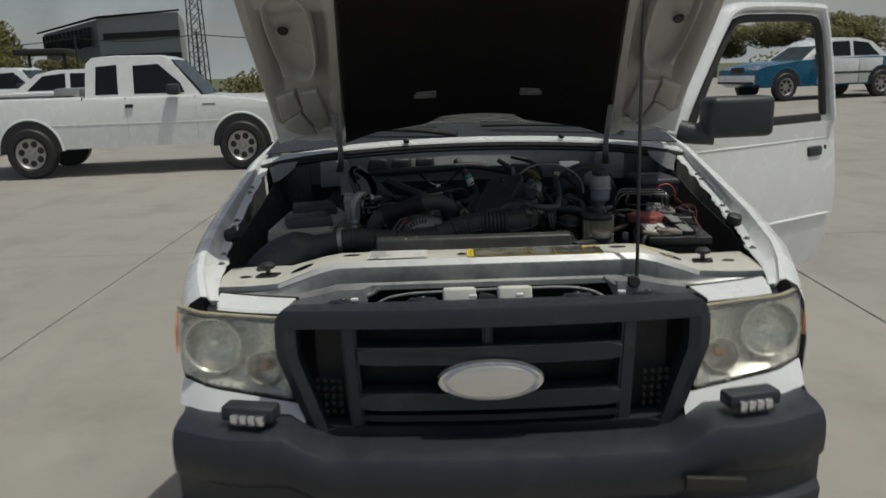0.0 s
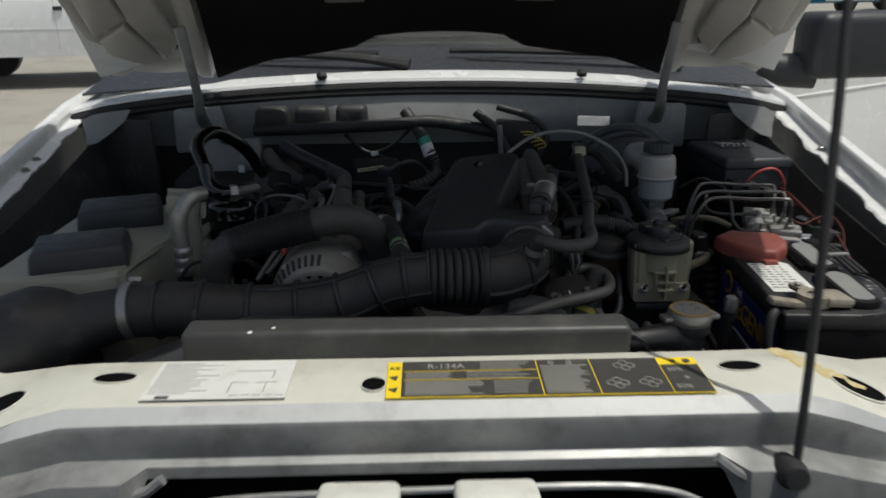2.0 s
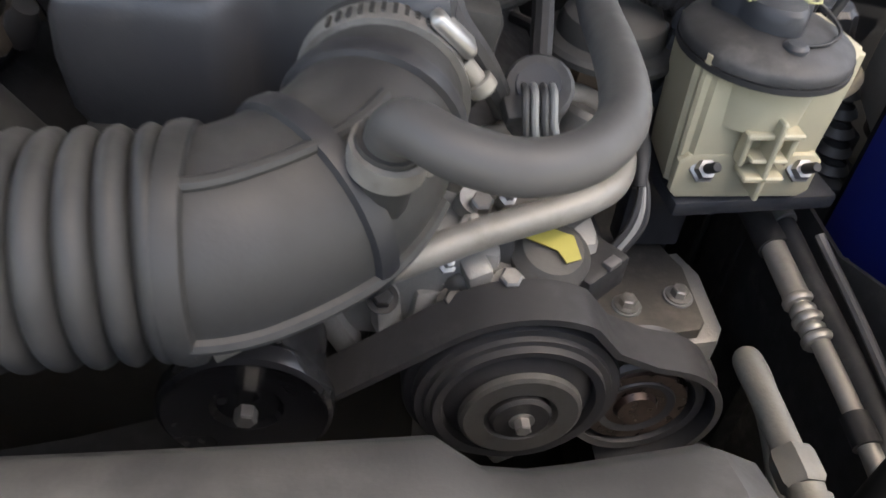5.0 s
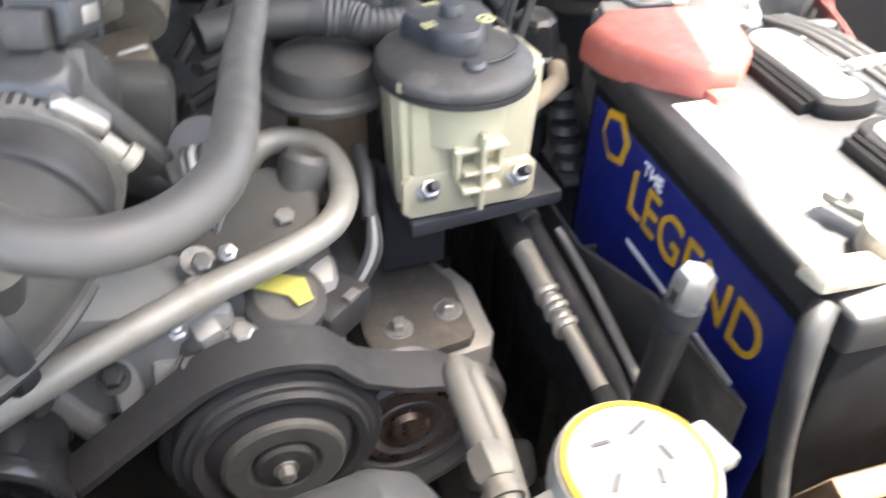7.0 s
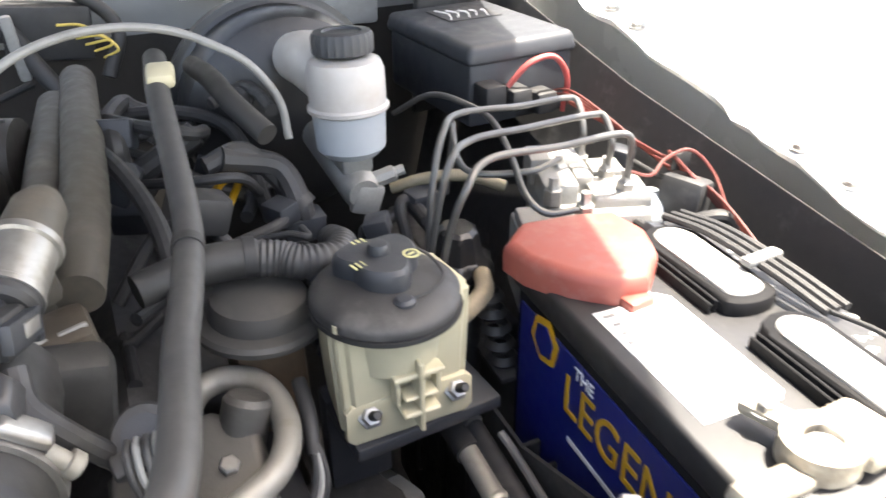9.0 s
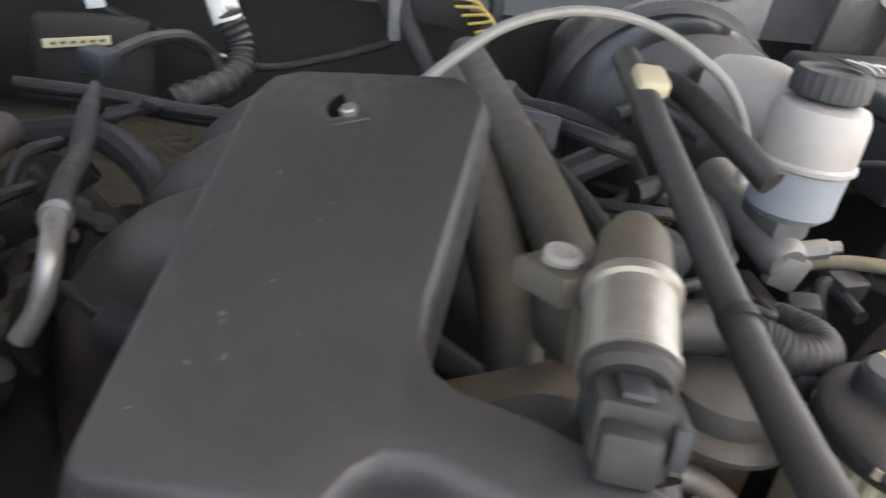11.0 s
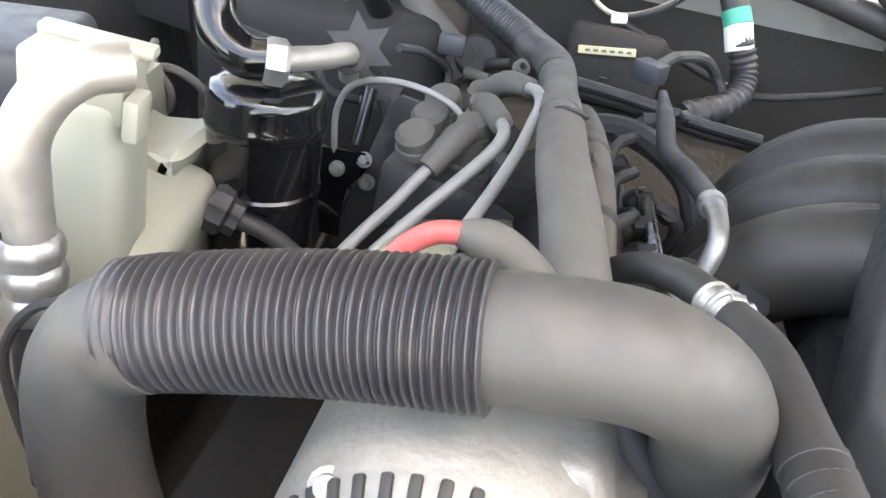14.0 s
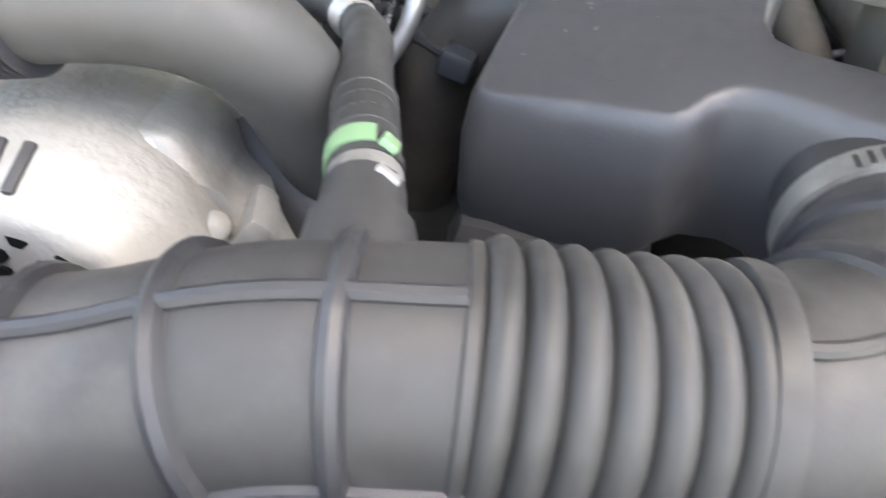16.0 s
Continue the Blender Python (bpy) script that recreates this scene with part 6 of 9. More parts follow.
bat_part("clamp_strap", box(BM(), (-0.044, -0.084, 0.014), (0.014, 0.034, 0.009), (0, -8, 20), bev=0.003), CORRODED, ncl)
bat_part("bolt", hexbolt(BM(), (-0.046, -0.082, 0.014), (0, 0, 1), 0.005, 0.006), STEEL, ncl)
part("ground_cable", sweep(BM(), [(0.456, 0.130, 1.022), (0.447, 0.124, 1.012), (0.443, 0.116, 0.98), (0.448, 0.11, 0.93), (0.455, 0.09, 0.86)], [0.006, 0.007, 0.0065, 0.0065, 0.0065], 12), RUBBER, bat)
# red cover over the positive post
b = BM()
n_ = [(-0.118, 0.148), (-0.085, 0.168), (-0.030, 0.166), (0.012, 0.160), (0.020, 0.132), (0.006, 0.108), (-0.028, 0.086), (-0.058, 0.088), (-0.088, 0.104), (-0.112, 0.128)]
prism(b, [(x * 0.75 - 0.008, 0.052 + (y - 0.086) * 1.32) for x, y in n_], -0.002, 0.022, None, 0.008, 3)
box(b, (-0.038, 0.050, 0.004), (0.020, 0.014, 0.008), (0, 0, 10), bev=0.002)
bat_part("terminal_cover", b, RED_PLASTIC, bat, "faded red plastic terminal cover")
tray = thing("battery_tray", (0.56, 0.23, 0.80), "black steel battery tray with corroded front lip", "battery tray")
b = BM()
box(b, (0.56, 0.25, 0.825), (0.20, 0.31, 0.03), (0, 0, -1), bev=0.006)
part("pan", b, DARK_METAL, tray)
b = BM()
box(b, (0.555, 0.092, 0.905), (0.17, 0.016, 0.045), (20, 0, -3), bev=0.004)
part("front_lip", b, RUSTY_PIPE, tray)
b = BM()
sheet(b, [[(0.448, 0.14 + 0.09 * k, 0.94 - 0.01 * k + 0.012 * math.sin(k * 2.2)) for k in range(4)], [(0.45, 0.14 + 0.09 * k, 0.86) for k in range(4)], [(0.452, 0.14 + 0.09 * k, 0.75) for k in range(4)]], 0.003)
part("shield", b, DUSTY_PLASTIC, tray)
part("shield_edge", sweep(BM(), [(0.436, 0.335, 0.914), (0.4385, 0.319, 0.908), (0.436, 0.27, 0.903), (0.430, 0.215, 0.899), (0.426, 0.17, 0.895)], 0.0034, 8), CLIP_GREY, tray, "dust-greyed folded edge")
part("ledge", box(BM(), (0.474, 0.285, 0.862), (0.050, 0.060, 0.006), (0, 8, 0), bev=0.002), DUSTY_PLASTIC, tray)
for y_ in (0.345, 0.318):
    part("ledge_rib", box(BM(), (0.468, y_, 0.872), (0.040, 0.005, 0.018), bev=0.001), DUSTY_PLASTIC, tray)
part("washer", ring(BM(), (0.476, 0.287, 0.867), (0, 0, 1), 0.004, 0.0105, 0.0016, 24), GREY_PRIMER, tray)
part("bolt", hexbolt(BM(), (0.476, 0.287, 0.868), (0, 0, 1), 0.0058, 0.005), DULL_STEEL, tray)

bolt_ = thing("dipstick_tube", (0.405, 0.16, 0.88), "black rubber-topped tube with a hex head", "tube")
part("shaft", sweep(BM(), [(0.405, 0.160, 1.02), (0.404, 0.162, 0.98), (0.402, 0.165, 0.90), (0.402, 0.165, 0.82)], [0.0085, 0.0085, 0.007, 0.007], 16), DARK_METAL, bolt_)
part("hex_head", lathe(BM(), (0.405, 0.160, 1.010), (0.03, -0.05, 1), [(0.0092, 0), (0.0096, 0.003), (0.0096, 0.017), (0.0075, 0.020), (0, 0.020)], 6), DULL_STEEL, bolt_)
part("collar", lathe(BM(), (0.4045, 0.161, 0.995), (0.03, -0.05, 1), [(0.0085, 0), (0.0100, 0.002), (0.0100, 0.015), (0.0085, 0.017), (0, 0.017)], 20), RUBBER, bolt_)

acl = thing("ac_line", (0.42, 0.30, 0.8), "aluminium air conditioning line with ribbed fitting", "ac line")
part("hose", sweep(BM(), [(0.415, 0.44, 0.902), (0.4155, 0.405, 0.898), (0.416, 0.375, 0.895), (0.416, 0.345, 0.893)], 0.0112, 18), DUSTY_RUBBER, acl)
part("ferrule", sweep(BM(), [(0.416, 0.352, 0.8935), (0.4145, 0.322, 0.8915), (0.4135, 0.300, 0.890)], 0.0088, 20), ALU_TUBE, acl)
for k, (y_, r_) in enumerate(((0.297, 0.0104), (0.2885, 0.0088), (0.281, 0.0102), (0.2735, 0.0086), (0.266, 0.0104))):
    part("crimp_ring", lathe(BM(), (0.4135, y_ + 0.0035, 0.8895 - 0.0007 * k), (0, -1, -0.08), [(0.006, 0), (r_ - 0.001, 0.0005), (r_, 0.002), (r_, 0.005), (r_ - 0.001, 0.0065), (0.006, 0.007)], 22), ALU_TUBE, acl)
part("tube", sweep(BM(), [(0.4135, 0.300, 0.890), (0.4135, 0.25, 0.886), (0.412, 0.20, 0.881), (0.410, 0.15, 0.872), (0.408, 0.09, 0.85)], 0.0062, 16), ALU_TUBE, acl)
part("cap", sweep(BM(), [(0.4125, 0.212, 0.882), (0.4115, 0.192, 0.880)], 0.0085, 16), RUBBER, acl)
part("twin_hose", sweep(BM(), [(0.428, 0.42, 0.905), (0.428, 0.355, 0.90), (0.4265, 0.29, 0.893), (0.424, 0.21, 0.885), (0.42, 0.12, 0.86)], 0.0075, 14), RUBBER, acl)
part("twin_cap", rod(BM(), (0.428, 0.362, 0.9035), (0.428, 0.372, 0.9045), 0.0078), DULL_STEEL, acl)

loop = thing("ac_pipe_loop", (0.29, 0.14, 0.9), "small bent aluminium pipe with a hex fitting", "pipe")
part("pipe", sweep(BM(), [(0.2930, 0.112, 0.985), (0.2935, 0.130, 0.985), (0.2950, 0.155, 0.984), (0.2975, 0.176, 0.980), (0.3035, 0.183, 0.973), (0.3095, 0.176, 0.964), (0.313, 0.155, 0.950), (0.316, 0.12, 0.92)], 0.0064, 18), AGED_TUBE, loop)
part("fitting", lathe(BM(), (0.2932, 0.124, 0.985), (-0.02, -1, 0.0), [(0.0, -0.004), (0.0085, -0.004), (0.0095, -0.001), (0.0095, 0.010), (0.0080, 0.012), (0, 0.012)], 6), AGED_TUBE, loop, "worn hex nut")
part("lower_tube", rod(BM(), (0.2930, 0.113, 0.985), (0.291, 0.07, 0.975), 0.0076), AGED_TUBE, loop)
part("collar", ring(BM(), (0.2925, 0.104, 0.9835), (0.02, 1, 0.1), 0.0070, 0.0092, 0.004, 20), AGED_TUBE, loop)

# brake master cylinder, booster
mc = thing("brake_reservoir", (0.417, 0.61, 0.99), "milky brake fluid reservoir with a black screw cap", "brake reservoir")
b = BM()
lathe(b, (0.419, 0.586, 1.052), (0, 0.05, 1), [(0, -0.004), (0.024, -0.004), (0.031, 0.003), (0.0325, 0.034), (0.033, 0.038)], 36)
part("lower_body", b, FLUID_PLASTIC, mc)
b = BM()
lathe(b, (0.419, 0.588, 1.09), (0, 0.05, 1), [(0.033, -0.002), (0.0362, 0), (0.0362, 0.003), (0.034, 0.005), (0.034, 0.034), (0.031, 0.042), (0.022, 0.045), (0, 0.045)], 36)
sweep(b, [(0.419, 0.61, 1.108), (0.409, 0.65, 1.116), (0.405, 0.695, 1.11)], [0.029, 0.028, 0.024], 20)
part("upper_body", b, FROSTED, mc)
b = BM()
lathe(b, (0.419, 0.591, 1.137), (0, 0.05, 1), [(0.022, 0), (0.0262, 0.002), (0.0262, 0.015), (0.0245, 0.019), (0.017, 0.0195), (0.016, 0.0175), (0, 0.0175)], 48, lambda a: 1 + 0.02 * math.cos(24 * a))
part("cap", b, BLACK_PLASTIC, mc)
b = BM()
lathe(b, (0.419, 0.59, 1.02), (0, 1, 0.1), [(0, -0.03), (0.014, -0.03), (0.018, -0.022), (0.018, 0.1), (0, 0.1)], 20)
box(b, (0.423, 0.565, 1.01), (0.028, 0.012, 0.03), (0, 20, 0), bev=0.004)
box(b, (0.419, 0.595, 1.042), (0.03, 0.05, 0.02), bev=0.005)
lathe(b, (0.442, 0.57, 1.026), (1, -0.2, 0.3), [(0.008, -0.01), (0.008, 0.01), (0.005, 0.012), (0.005, 0.02), (0, 0.02)], 8)
part("cylinder", b, CAST_ALU, mc)
b = BM()
lathe(b, (0.405, 0.71, 1.03), (0, 1, 0.05), [(0, 0), (0.05, 0.0), (0.085, 0.012), (0.108, 0.03), (0.112, 0.045), (0.11, 0.08), (0.116, 0.084)], 48)
BOOST = mat("satin_black_steel", (0.02, 0.02, 0.021), 0.36, vary=0.15, scale=30, dirt=(0.06, 0.055, 0.05), dirt_amount=0.2)
bst = thing("brake_booster", (0.405, 0.75, 1.03), "round black brake booster against the firewall", "brake booster")
part("front_shell", b, BOOST, bst)
part("crimp_ring", lathe(BM(), (0.405, 0.71, 1.03), (0, 1, 0.05), [(0.112, 0.082), (0.1205, 0.085), (0.1205, 0.095), (0.112, 0.098)], 48), BOOST, bst)
part("rear_shell", lathe(BM(), (0.405, 0.71, 1.03), (0, 1, 0.05), [(0.114, 0.094), (0.10, 0.11), (0.05, 0.3), (0, 0.3)], 48), BOOST, bst)
part("check_valve", lathe(BM(), (0.345, 0.698, 1.075), (-0.3, -1, 0.3), [(0.012, -0.02), (0.012, 0.006), (0.006, 0.008), (0.006, 0.024), (0, 0.024)], 16), RUBBER, bst)
hose("vacuum_tube", "thin pale grey vacuum tube arched over the engine", [(0.120, 0.545, 1.135), (0.145, 0.553, 1.155), (0.175, 0.565, 1.172), (0.212, 0.578, 1.180), (0.249, 0.588, 1.179), (0.282, 0.592, 1.172), (0.309, 0.588, 1.160), (0.336, 0.580, 1.142), (0.355, 0.572, 1.112), (0.358, 0.565, 1.08)], 0.0034, GREY_LEAD, 10, category="vacuum tube")

# anti-lock unit with steel lines, fuse box
absu = thing("brake_modulator", (0.60, 0.50, 0.9), "aluminium brake modulator block with bent steel lines", "brake modulator")
part("block", box(BM(), (0.590, 0.462, 0.985), (0.085, 0.105, 0.085), (0, 0, -20), bev=0.003), CAST_ALU, absu)
part("side_block", box(BM(), (0.537, 0.432, 0.980), (0.060, 0.075, 0.070), (0, 0, -20), bev=0.004), CAST_ALU, absu)
for c, s3 in (((0.580, 0.505, 1.036), (0.045, 0.035, 0.026)), ((0.605, 0.440, 1.031), (0.050, 0.045, 0.012)), ((0.560, 0.465, 1.034), (0.030, 0.040, 0.022)), ((0.620, 0.480, 1.032), (0.030, 0.030, 0.014)), ((0.532, 0.432, 1.020), (0.048, 0.050, 0.012)), ((0.590, 0.475, 1.034), (0.016, 0.040, 0.018))):
    part("valve_boss", box(BM(), c, s3, (0, 0, -20), bev=0.003), CAST_ALU, absu)
for x, y in ((0.605, 0.497), (0.609, 0.462), (0.607, 0.432), (0.552, 0.412), (0.545, 0.447), (0.575, 0.485)):
    part("fitting_nut", lathe(BM(), (x, y, 1.030), (0, 0, 1), [(0.0080, 0), (0.0080, 0.013), (0.0060, 0.014), (0.0045, 0.017), (0.0045, 0.024), (0, 0.024)], 6), DULL_STEEL, absu)
part("sight_hole", lathe(BM(), (0.600, 0.4035, 1.0), (0.34, -0.94, 0), [(0.004, -0.002), (0.004, 0.0006), (0, 0.0006)], 14), UNLIT, absu)
part("motor", lathe(BM(), (0.585, 0.47, 0.90), (0, 0, 1), [(0.035, 0), (0.035, 0.06), (0, 0.06)], 24), DARK_METAL, absu)
part("motor_end", lathe(BM(), (0.632, 0.446, 1.0), (0.94, 0.1, -0.1), [(0.022, -0.01), (0.022, 0.024), (0.016, 0.030), (0, 0.031)], 24), FLUID_PLASTIC, absu)
for pts in ([(0.605, 0.497, 1.045), (0.603, 0.492, 1.070), (0.610, 0.514, 1.088), (0.598, 0.520, 1.091), (0.550, 0.512, 1.094), (0.489, 0.507, 1.099), (0.458, 0.476, 1.098), (0.438, 0.455, 1.06), (0.43, 0.45, 0.99)],
            [(0.609, 0.462, 1.045), (0.606, 0.454, 1.070), (0.607, 0.468, 1.088), (0.595, 0.473, 1.091), (0.525, 0.462, 1.095), (0.469, 0.450, 1.099), (0.440, 0.428, 1.093), (0.428, 0.430, 1.04), (0.425, 0.44, 0.98)],
            [(0.607, 0.432, 1.045), (0.603, 0.425, 1.068), (0.600, 0.424, 1.087), (0.585, 0.427, 1.091), (0.530, 0.419, 1.094), (0.466, 0.414, 1.098), (0.438, 0.398, 1.085), (0.428, 0.408, 1.04), (0.425, 0.42, 0.97)],
            [(0.49, 0.66, 1.05), (0.512, 0.616, 1.079), (0.528, 0.566, 1.081), (0.533, 0.530, 1.076), (0.523, 0.480, 1.064), (0.512, 0.438, 1.050), (0.520, 0.418, 1.040), (0.545, 0.412, 1.040), (0.552, 0.412, 1.036)],
            [(0.575, 0.485, 1.050), (0.565, 0.474, 1.055), (0.540, 0.470, 1.052), (0.508, 0.482, 1.050), (0.491, 0.495, 1.051), (0.490, 0.515, 1.056), (0.502, 0.548, 1.066), (0.511, 0.566, 1.066), (0.513, 0.575, 1.04), (0.51, 0.58, 0.99)]):
    part("line", sweep(BM(), pts, 0.0029, 10, 10), BRAKE_LINE, absu)
hose("tan_pipe", "short tan plastic pipe behind the brake lines", [(0.455, 0.585, 1.005), (0.485, 0.569, 1.016), (0.520, 0.552, 1.018), (0.55, 0.535, 1.008)], 0.0058, mat("tan_plastic", (0.22, 0.19, 0.13), 0.6, vary=0.2, scale=60), 12, category="pipe")
fuse = thing("fuse_box", (0.64, 0.76, 1.0), "black plastic fuse box with a dusty lid", "fuse box")
b = BM()
box(b, (0.640, 0.765, 1.05), (0.135, 0.19, 0.07), (0, 0, 4), bev=0.006)
part("base", b, BLACK_PLASTIC, fuse)
b = BM()
box(b, (0.640, 0.765, 1.094), (0.145, 0.20, 0.022), (0, 0, 4), bev=0.007, seg=3, taper=(0.94, 0.95))
lf = part("lid", b, BLACK_PLASTIC, fuse)
b = BM()
box(b, (0.640, 0.80, 1.1058), (0.07, 0.06, 0.001), (0, 0, 4))
part("sticker", b, LID, lf)
for k in range(5):
    part("chalk_mark", sweep(BM(), [(0.612 + 0.012 * k, 0.775 + 0.006 * (k % 2), 1.1068), (0.620 + 0.012 * k, 0.800, 1.1068), (0.612 + 0.013 * k, 0.822 - 0.005 * k, 1.1068)], 0.0012, 5), WHITE_INK, lf)
for k in range(3):
    b = BM()
    box(b, (0.598 + 0.032 * k, 0.655, 1.055 - 0.008 * k), (0.026, 0.03, 0.024), (0, 0, 4), bev=0.004)
    part("plug", b, RUBBER, fuse)
hose("power_lead", "faded red lead from the fuse box", [(0.62, 0.655, 1.06), (0.64, 0.645, 1.085), (0.67, 0.645, 1.088), (0.692, 0.65, 1.06), (0.695, 0.66, 1.02)], 0.0032, PINK_WIRE, 8, category="wire")
for k in range(5):
    hose("red_wire", "thin faded red wire along the inner fender", [(0.700, 0.66 + 0.01 * k, 1.03), (0.690 - 0.004 * k, 0.60, 1.034 + 0.006 * k), (0.684 + 0.004 * k, 0.52 - 0.012 * k, 1.036 - 0.005 * k), (0.680 - 0.003 * k, 0.45, 1.036 + 0.004 * k), (0.672 + 0.002 * k, 0.38, 1.030 - 0.004 * k), (0.655 + 0.003 * k, 0.29, 1.0), (0.65, 0.25, 0.96)], 0.0015, WIRE_RUST, 6, category="wire")
hose("red_wire", "thin faded red wire along the inner fender", [(0.610, 0.432, 1.052), (0.630, 0.428, 1.046), (0.655, 0.440, 1.052), (0.680, 0.438, 1.056), (0.692, 0.42, 1.04), (0.684, 0.39, 1.02)], 0.0016, WIRE_RUST, 6, category="wire")
wp = part("wire_plug", box(BM(), (0.668, 0.425, 1.015), (0.028, 0.040, 0.045), (0, 10, 20), bev=0.005), DUSTY_PLASTIC, bpy.data.objects["red_wire"])
part("wire_tie", box(BM(), (0.682, 0.45, 1.042), (0.022, 0.006, 0.018), (0, 0, 10), bev=0.002), RUBBER, bpy.data.objects["red_wire"])

# egr valve group by the throttle
egr = thing("egr_valve", (0.30, 0.42, 0.95), "dusty round vacuum valve with stacked flanges", "valve")
part("body", lathe(BM(), (0.290, 0.425, 1.0), (0.05, 0, 1), [(0, 0), (0.038, 0), (0.046, 0.004), (0.0465, 0.008), (0.044, 0.011), (0.036, 0.013), (0.0355, 0.020), (0.033, 0.026), (0.02, 0.031), (0, 0.032)], 44), PALE_RUBBER, egr)
part("base", box(BM(), (0.29, 0.425, 0.96), (0.05, 0.05, 0.08), bev=0.008), RUSTY_PIPE, egr)
prh = thing("pressure_hose", (0.29, 0.436, 1.04), "grey rubber hose with a ribbed black end", "hose")
part("smooth_tube", sweep(BM(), [(0.215, 0.425, 1.05), (0.240, 0.432, 1.052), (0.262, 0.436, 1.052), (0.292, 0.437, 1.050)], [0.0118, 0.0122, 0.0138, 0.0138], 20), DUSTY_RUBBER, prh)
part("ribbed_end", sweep(BM(), [(0.288, 0.437, 1.050), (0.310, 0.431, 1.047), (0.325, 0.424, 1.044), (0.348, 0.428, 1.040), (0.362, 0.452, 1.034), (0.365, 0.49, 1.02)], [0.0132, 0.0130, 0.0122, 0.0118, 0.0115, 0.0115], 20, 24, True, lambda u: 1 + 0.05 * math.sin(u * 2 * math.pi * 24)), DUSTY_PLASTIC, prh)
part("band", sweep(BM(), [(0.286, 0.437, 1.0505), (0.294, 0.4366, 1.0498)], 0.0148, 20, 1), RUBBER, prh)
hose("yellow_loop", "thin yellow plastic retainer loop", [(0.29, 0.568, 1.042), (0.3, 0.56, 1.056), (0.312, 0.566, 1.052), (0.31, 0.58, 1.035), (0.298, 0.576, 1.02), (0.288, 0.57, 1.03)], 0.0034, YELLOW_INK, 8, category="retainer")
for k, (pts, r) in enumerate((
        ([(0.18, 0.70, 1.06), (0.21, 0.60, 1.085), (0.235, 0.50, 1.075), (0.24, 0.43, 1.05), (0.23, 0.36, 1.02)], 0.007),
        ([(0.22, 0.72, 1.07), (0.25, 0.62, 1.09), (0.285, 0.60, 1.085), (0.30, 0.64, 1.07), (0.29, 0.7, 1.03)], 0.006),
        ([(0.15, 0.78, 1.03), (0.25, 0.75, 1.06), (0.33, 0.70, 1.05), (0.34, 0.6, 1.0)], 0.007),
        ([(0.20, 0.50, 1.0), (0.24, 0.52, 1.04), (0.275, 0.50, 1.045), (0.30, 0.46, 1.01)], 0.0055),
        ([(0.21, 0.63, 1.04), (0.27, 0.56, 1.06), (0.31, 0.55, 1.06), (0.33, 0.58, 1.03)], 0.0045))):
    hose("wiring_loom", "dusty black taped wiring loom", pts, r, RUBBER, 10, category="wiring")
for c, s_, r_ in (((0.255, 0.55, 1.03), (0.02, 0.07, 0.03), (15, 0, -20)), ((0.275, 0.50, 1.06), (0.03, 0.03, 0.03), (0, 20, 10))):
    single("wire_connector", box(BM(), c, s_, r_, bev=0.005), RUBBER, "black plastic wire connector among the hoses", "connector")

# left side: washer and coolant tanks
tank = thing("coolant_tank", (-0.47, 0.25, 0.8), "milky white coolant tank with two black lids", "coolant tank")
TO = [(-0.635, 0.22), (-0.62, 0.18), (-0.47, 0.19), (-0.44, 0.21), (-0.435, 0.32), (-0.420, 0.345), (-0.410, 0.36), (-0.415, 0.42), (-0.45, 0.50), (-0.46, 0.57), (-0.63, 0.55)]
b = BM()
rings = []
for k, z in ((0.9, 0.80), (0.97, 0.95), (1.0, 1.02), (1.0, 1.045), (0.96, 1.060)):
    rings.append([b.verts.new((-0.50 + (x + 0.50) * k, 0.36 + (y - 0.36) * k, z)) for x, y in TO])
join_rings(b, rings)
b.faces.new(rings[0])
b.faces.new(rings[-1])
bmesh.ops.bevel(b, geom=[e for e in b.edges], offset=0.008, segments=2, affect="EDGES")
part("tank", b, MILKY_PLASTIC, tank)
b = BM()
box(b, (-0.402, 0.385, 1.05), (0.046, 0.05, 0.12), (0, 4, 12), bev=0.010, seg=3)
tow = part("filler_tower", b, MILKY_PLASTIC, tank)
part("tower_bracket", box(BM(), (-0.398, 0.380, 1.112), (0.050, 0.034, 0.030), (0, 6, 12), bev=0.003), MILKY_PLASTIC, tow)
part("bracket_lip", box(BM(), (-0.396, 0.392, 1.128), (0.056, 0.012, 0.006), (0, 6, 12), bev=0.002), MILKY_PLASTIC, tow)
part("snap_hook", box(BM(), (-0.366, 0.372, 1.102), (0.008, 0.020, 0.022), (0, 6, 12), bev=0.002), MILKY_PLASTIC, tow)
b = BM()
prism(b, [(-0.47, 1.03), (-0.445, 1.022), (-0.42, 1.026), (-0.400, 1.036), (-0.394, 1.030), (-0.404, 1.010), (-0.412, 0.968), (-0.412, 0.90), (-0.47, 0.90)], 0.0, 0.075, Matrix.Translation((0, 0.535, 0)) @ Matrix.Rotation(radians(90), 4, "X"), 0.010, 3)
part("shoulder", b, MILKY_PLASTIC, tank)
part("lower_bulge", box(BM(), (-0.412, 0.430, 0.960), (0.058, 0.130, 0.120), (0, 14, 8), bev=0.016, seg=3), MILKY_PLASTIC, tank)
for c in ((-0.531, 0.458, 1.075), (-0.519, 0.270, 1.072)):
    b = BM()
    box(b, c, (0.135, 0.105, 0.036), (0, 0, 18), bev=0.008, seg=3, taper=(0.93, 0.93))
    part("lid", b, BLACK_PLASTIC, tank, "black plastic lid")
act = thing("ac_suction_line", (-0.40, 0.38, 0.95), "silver bent air conditioning tube with a fat ferrule", "ac line")
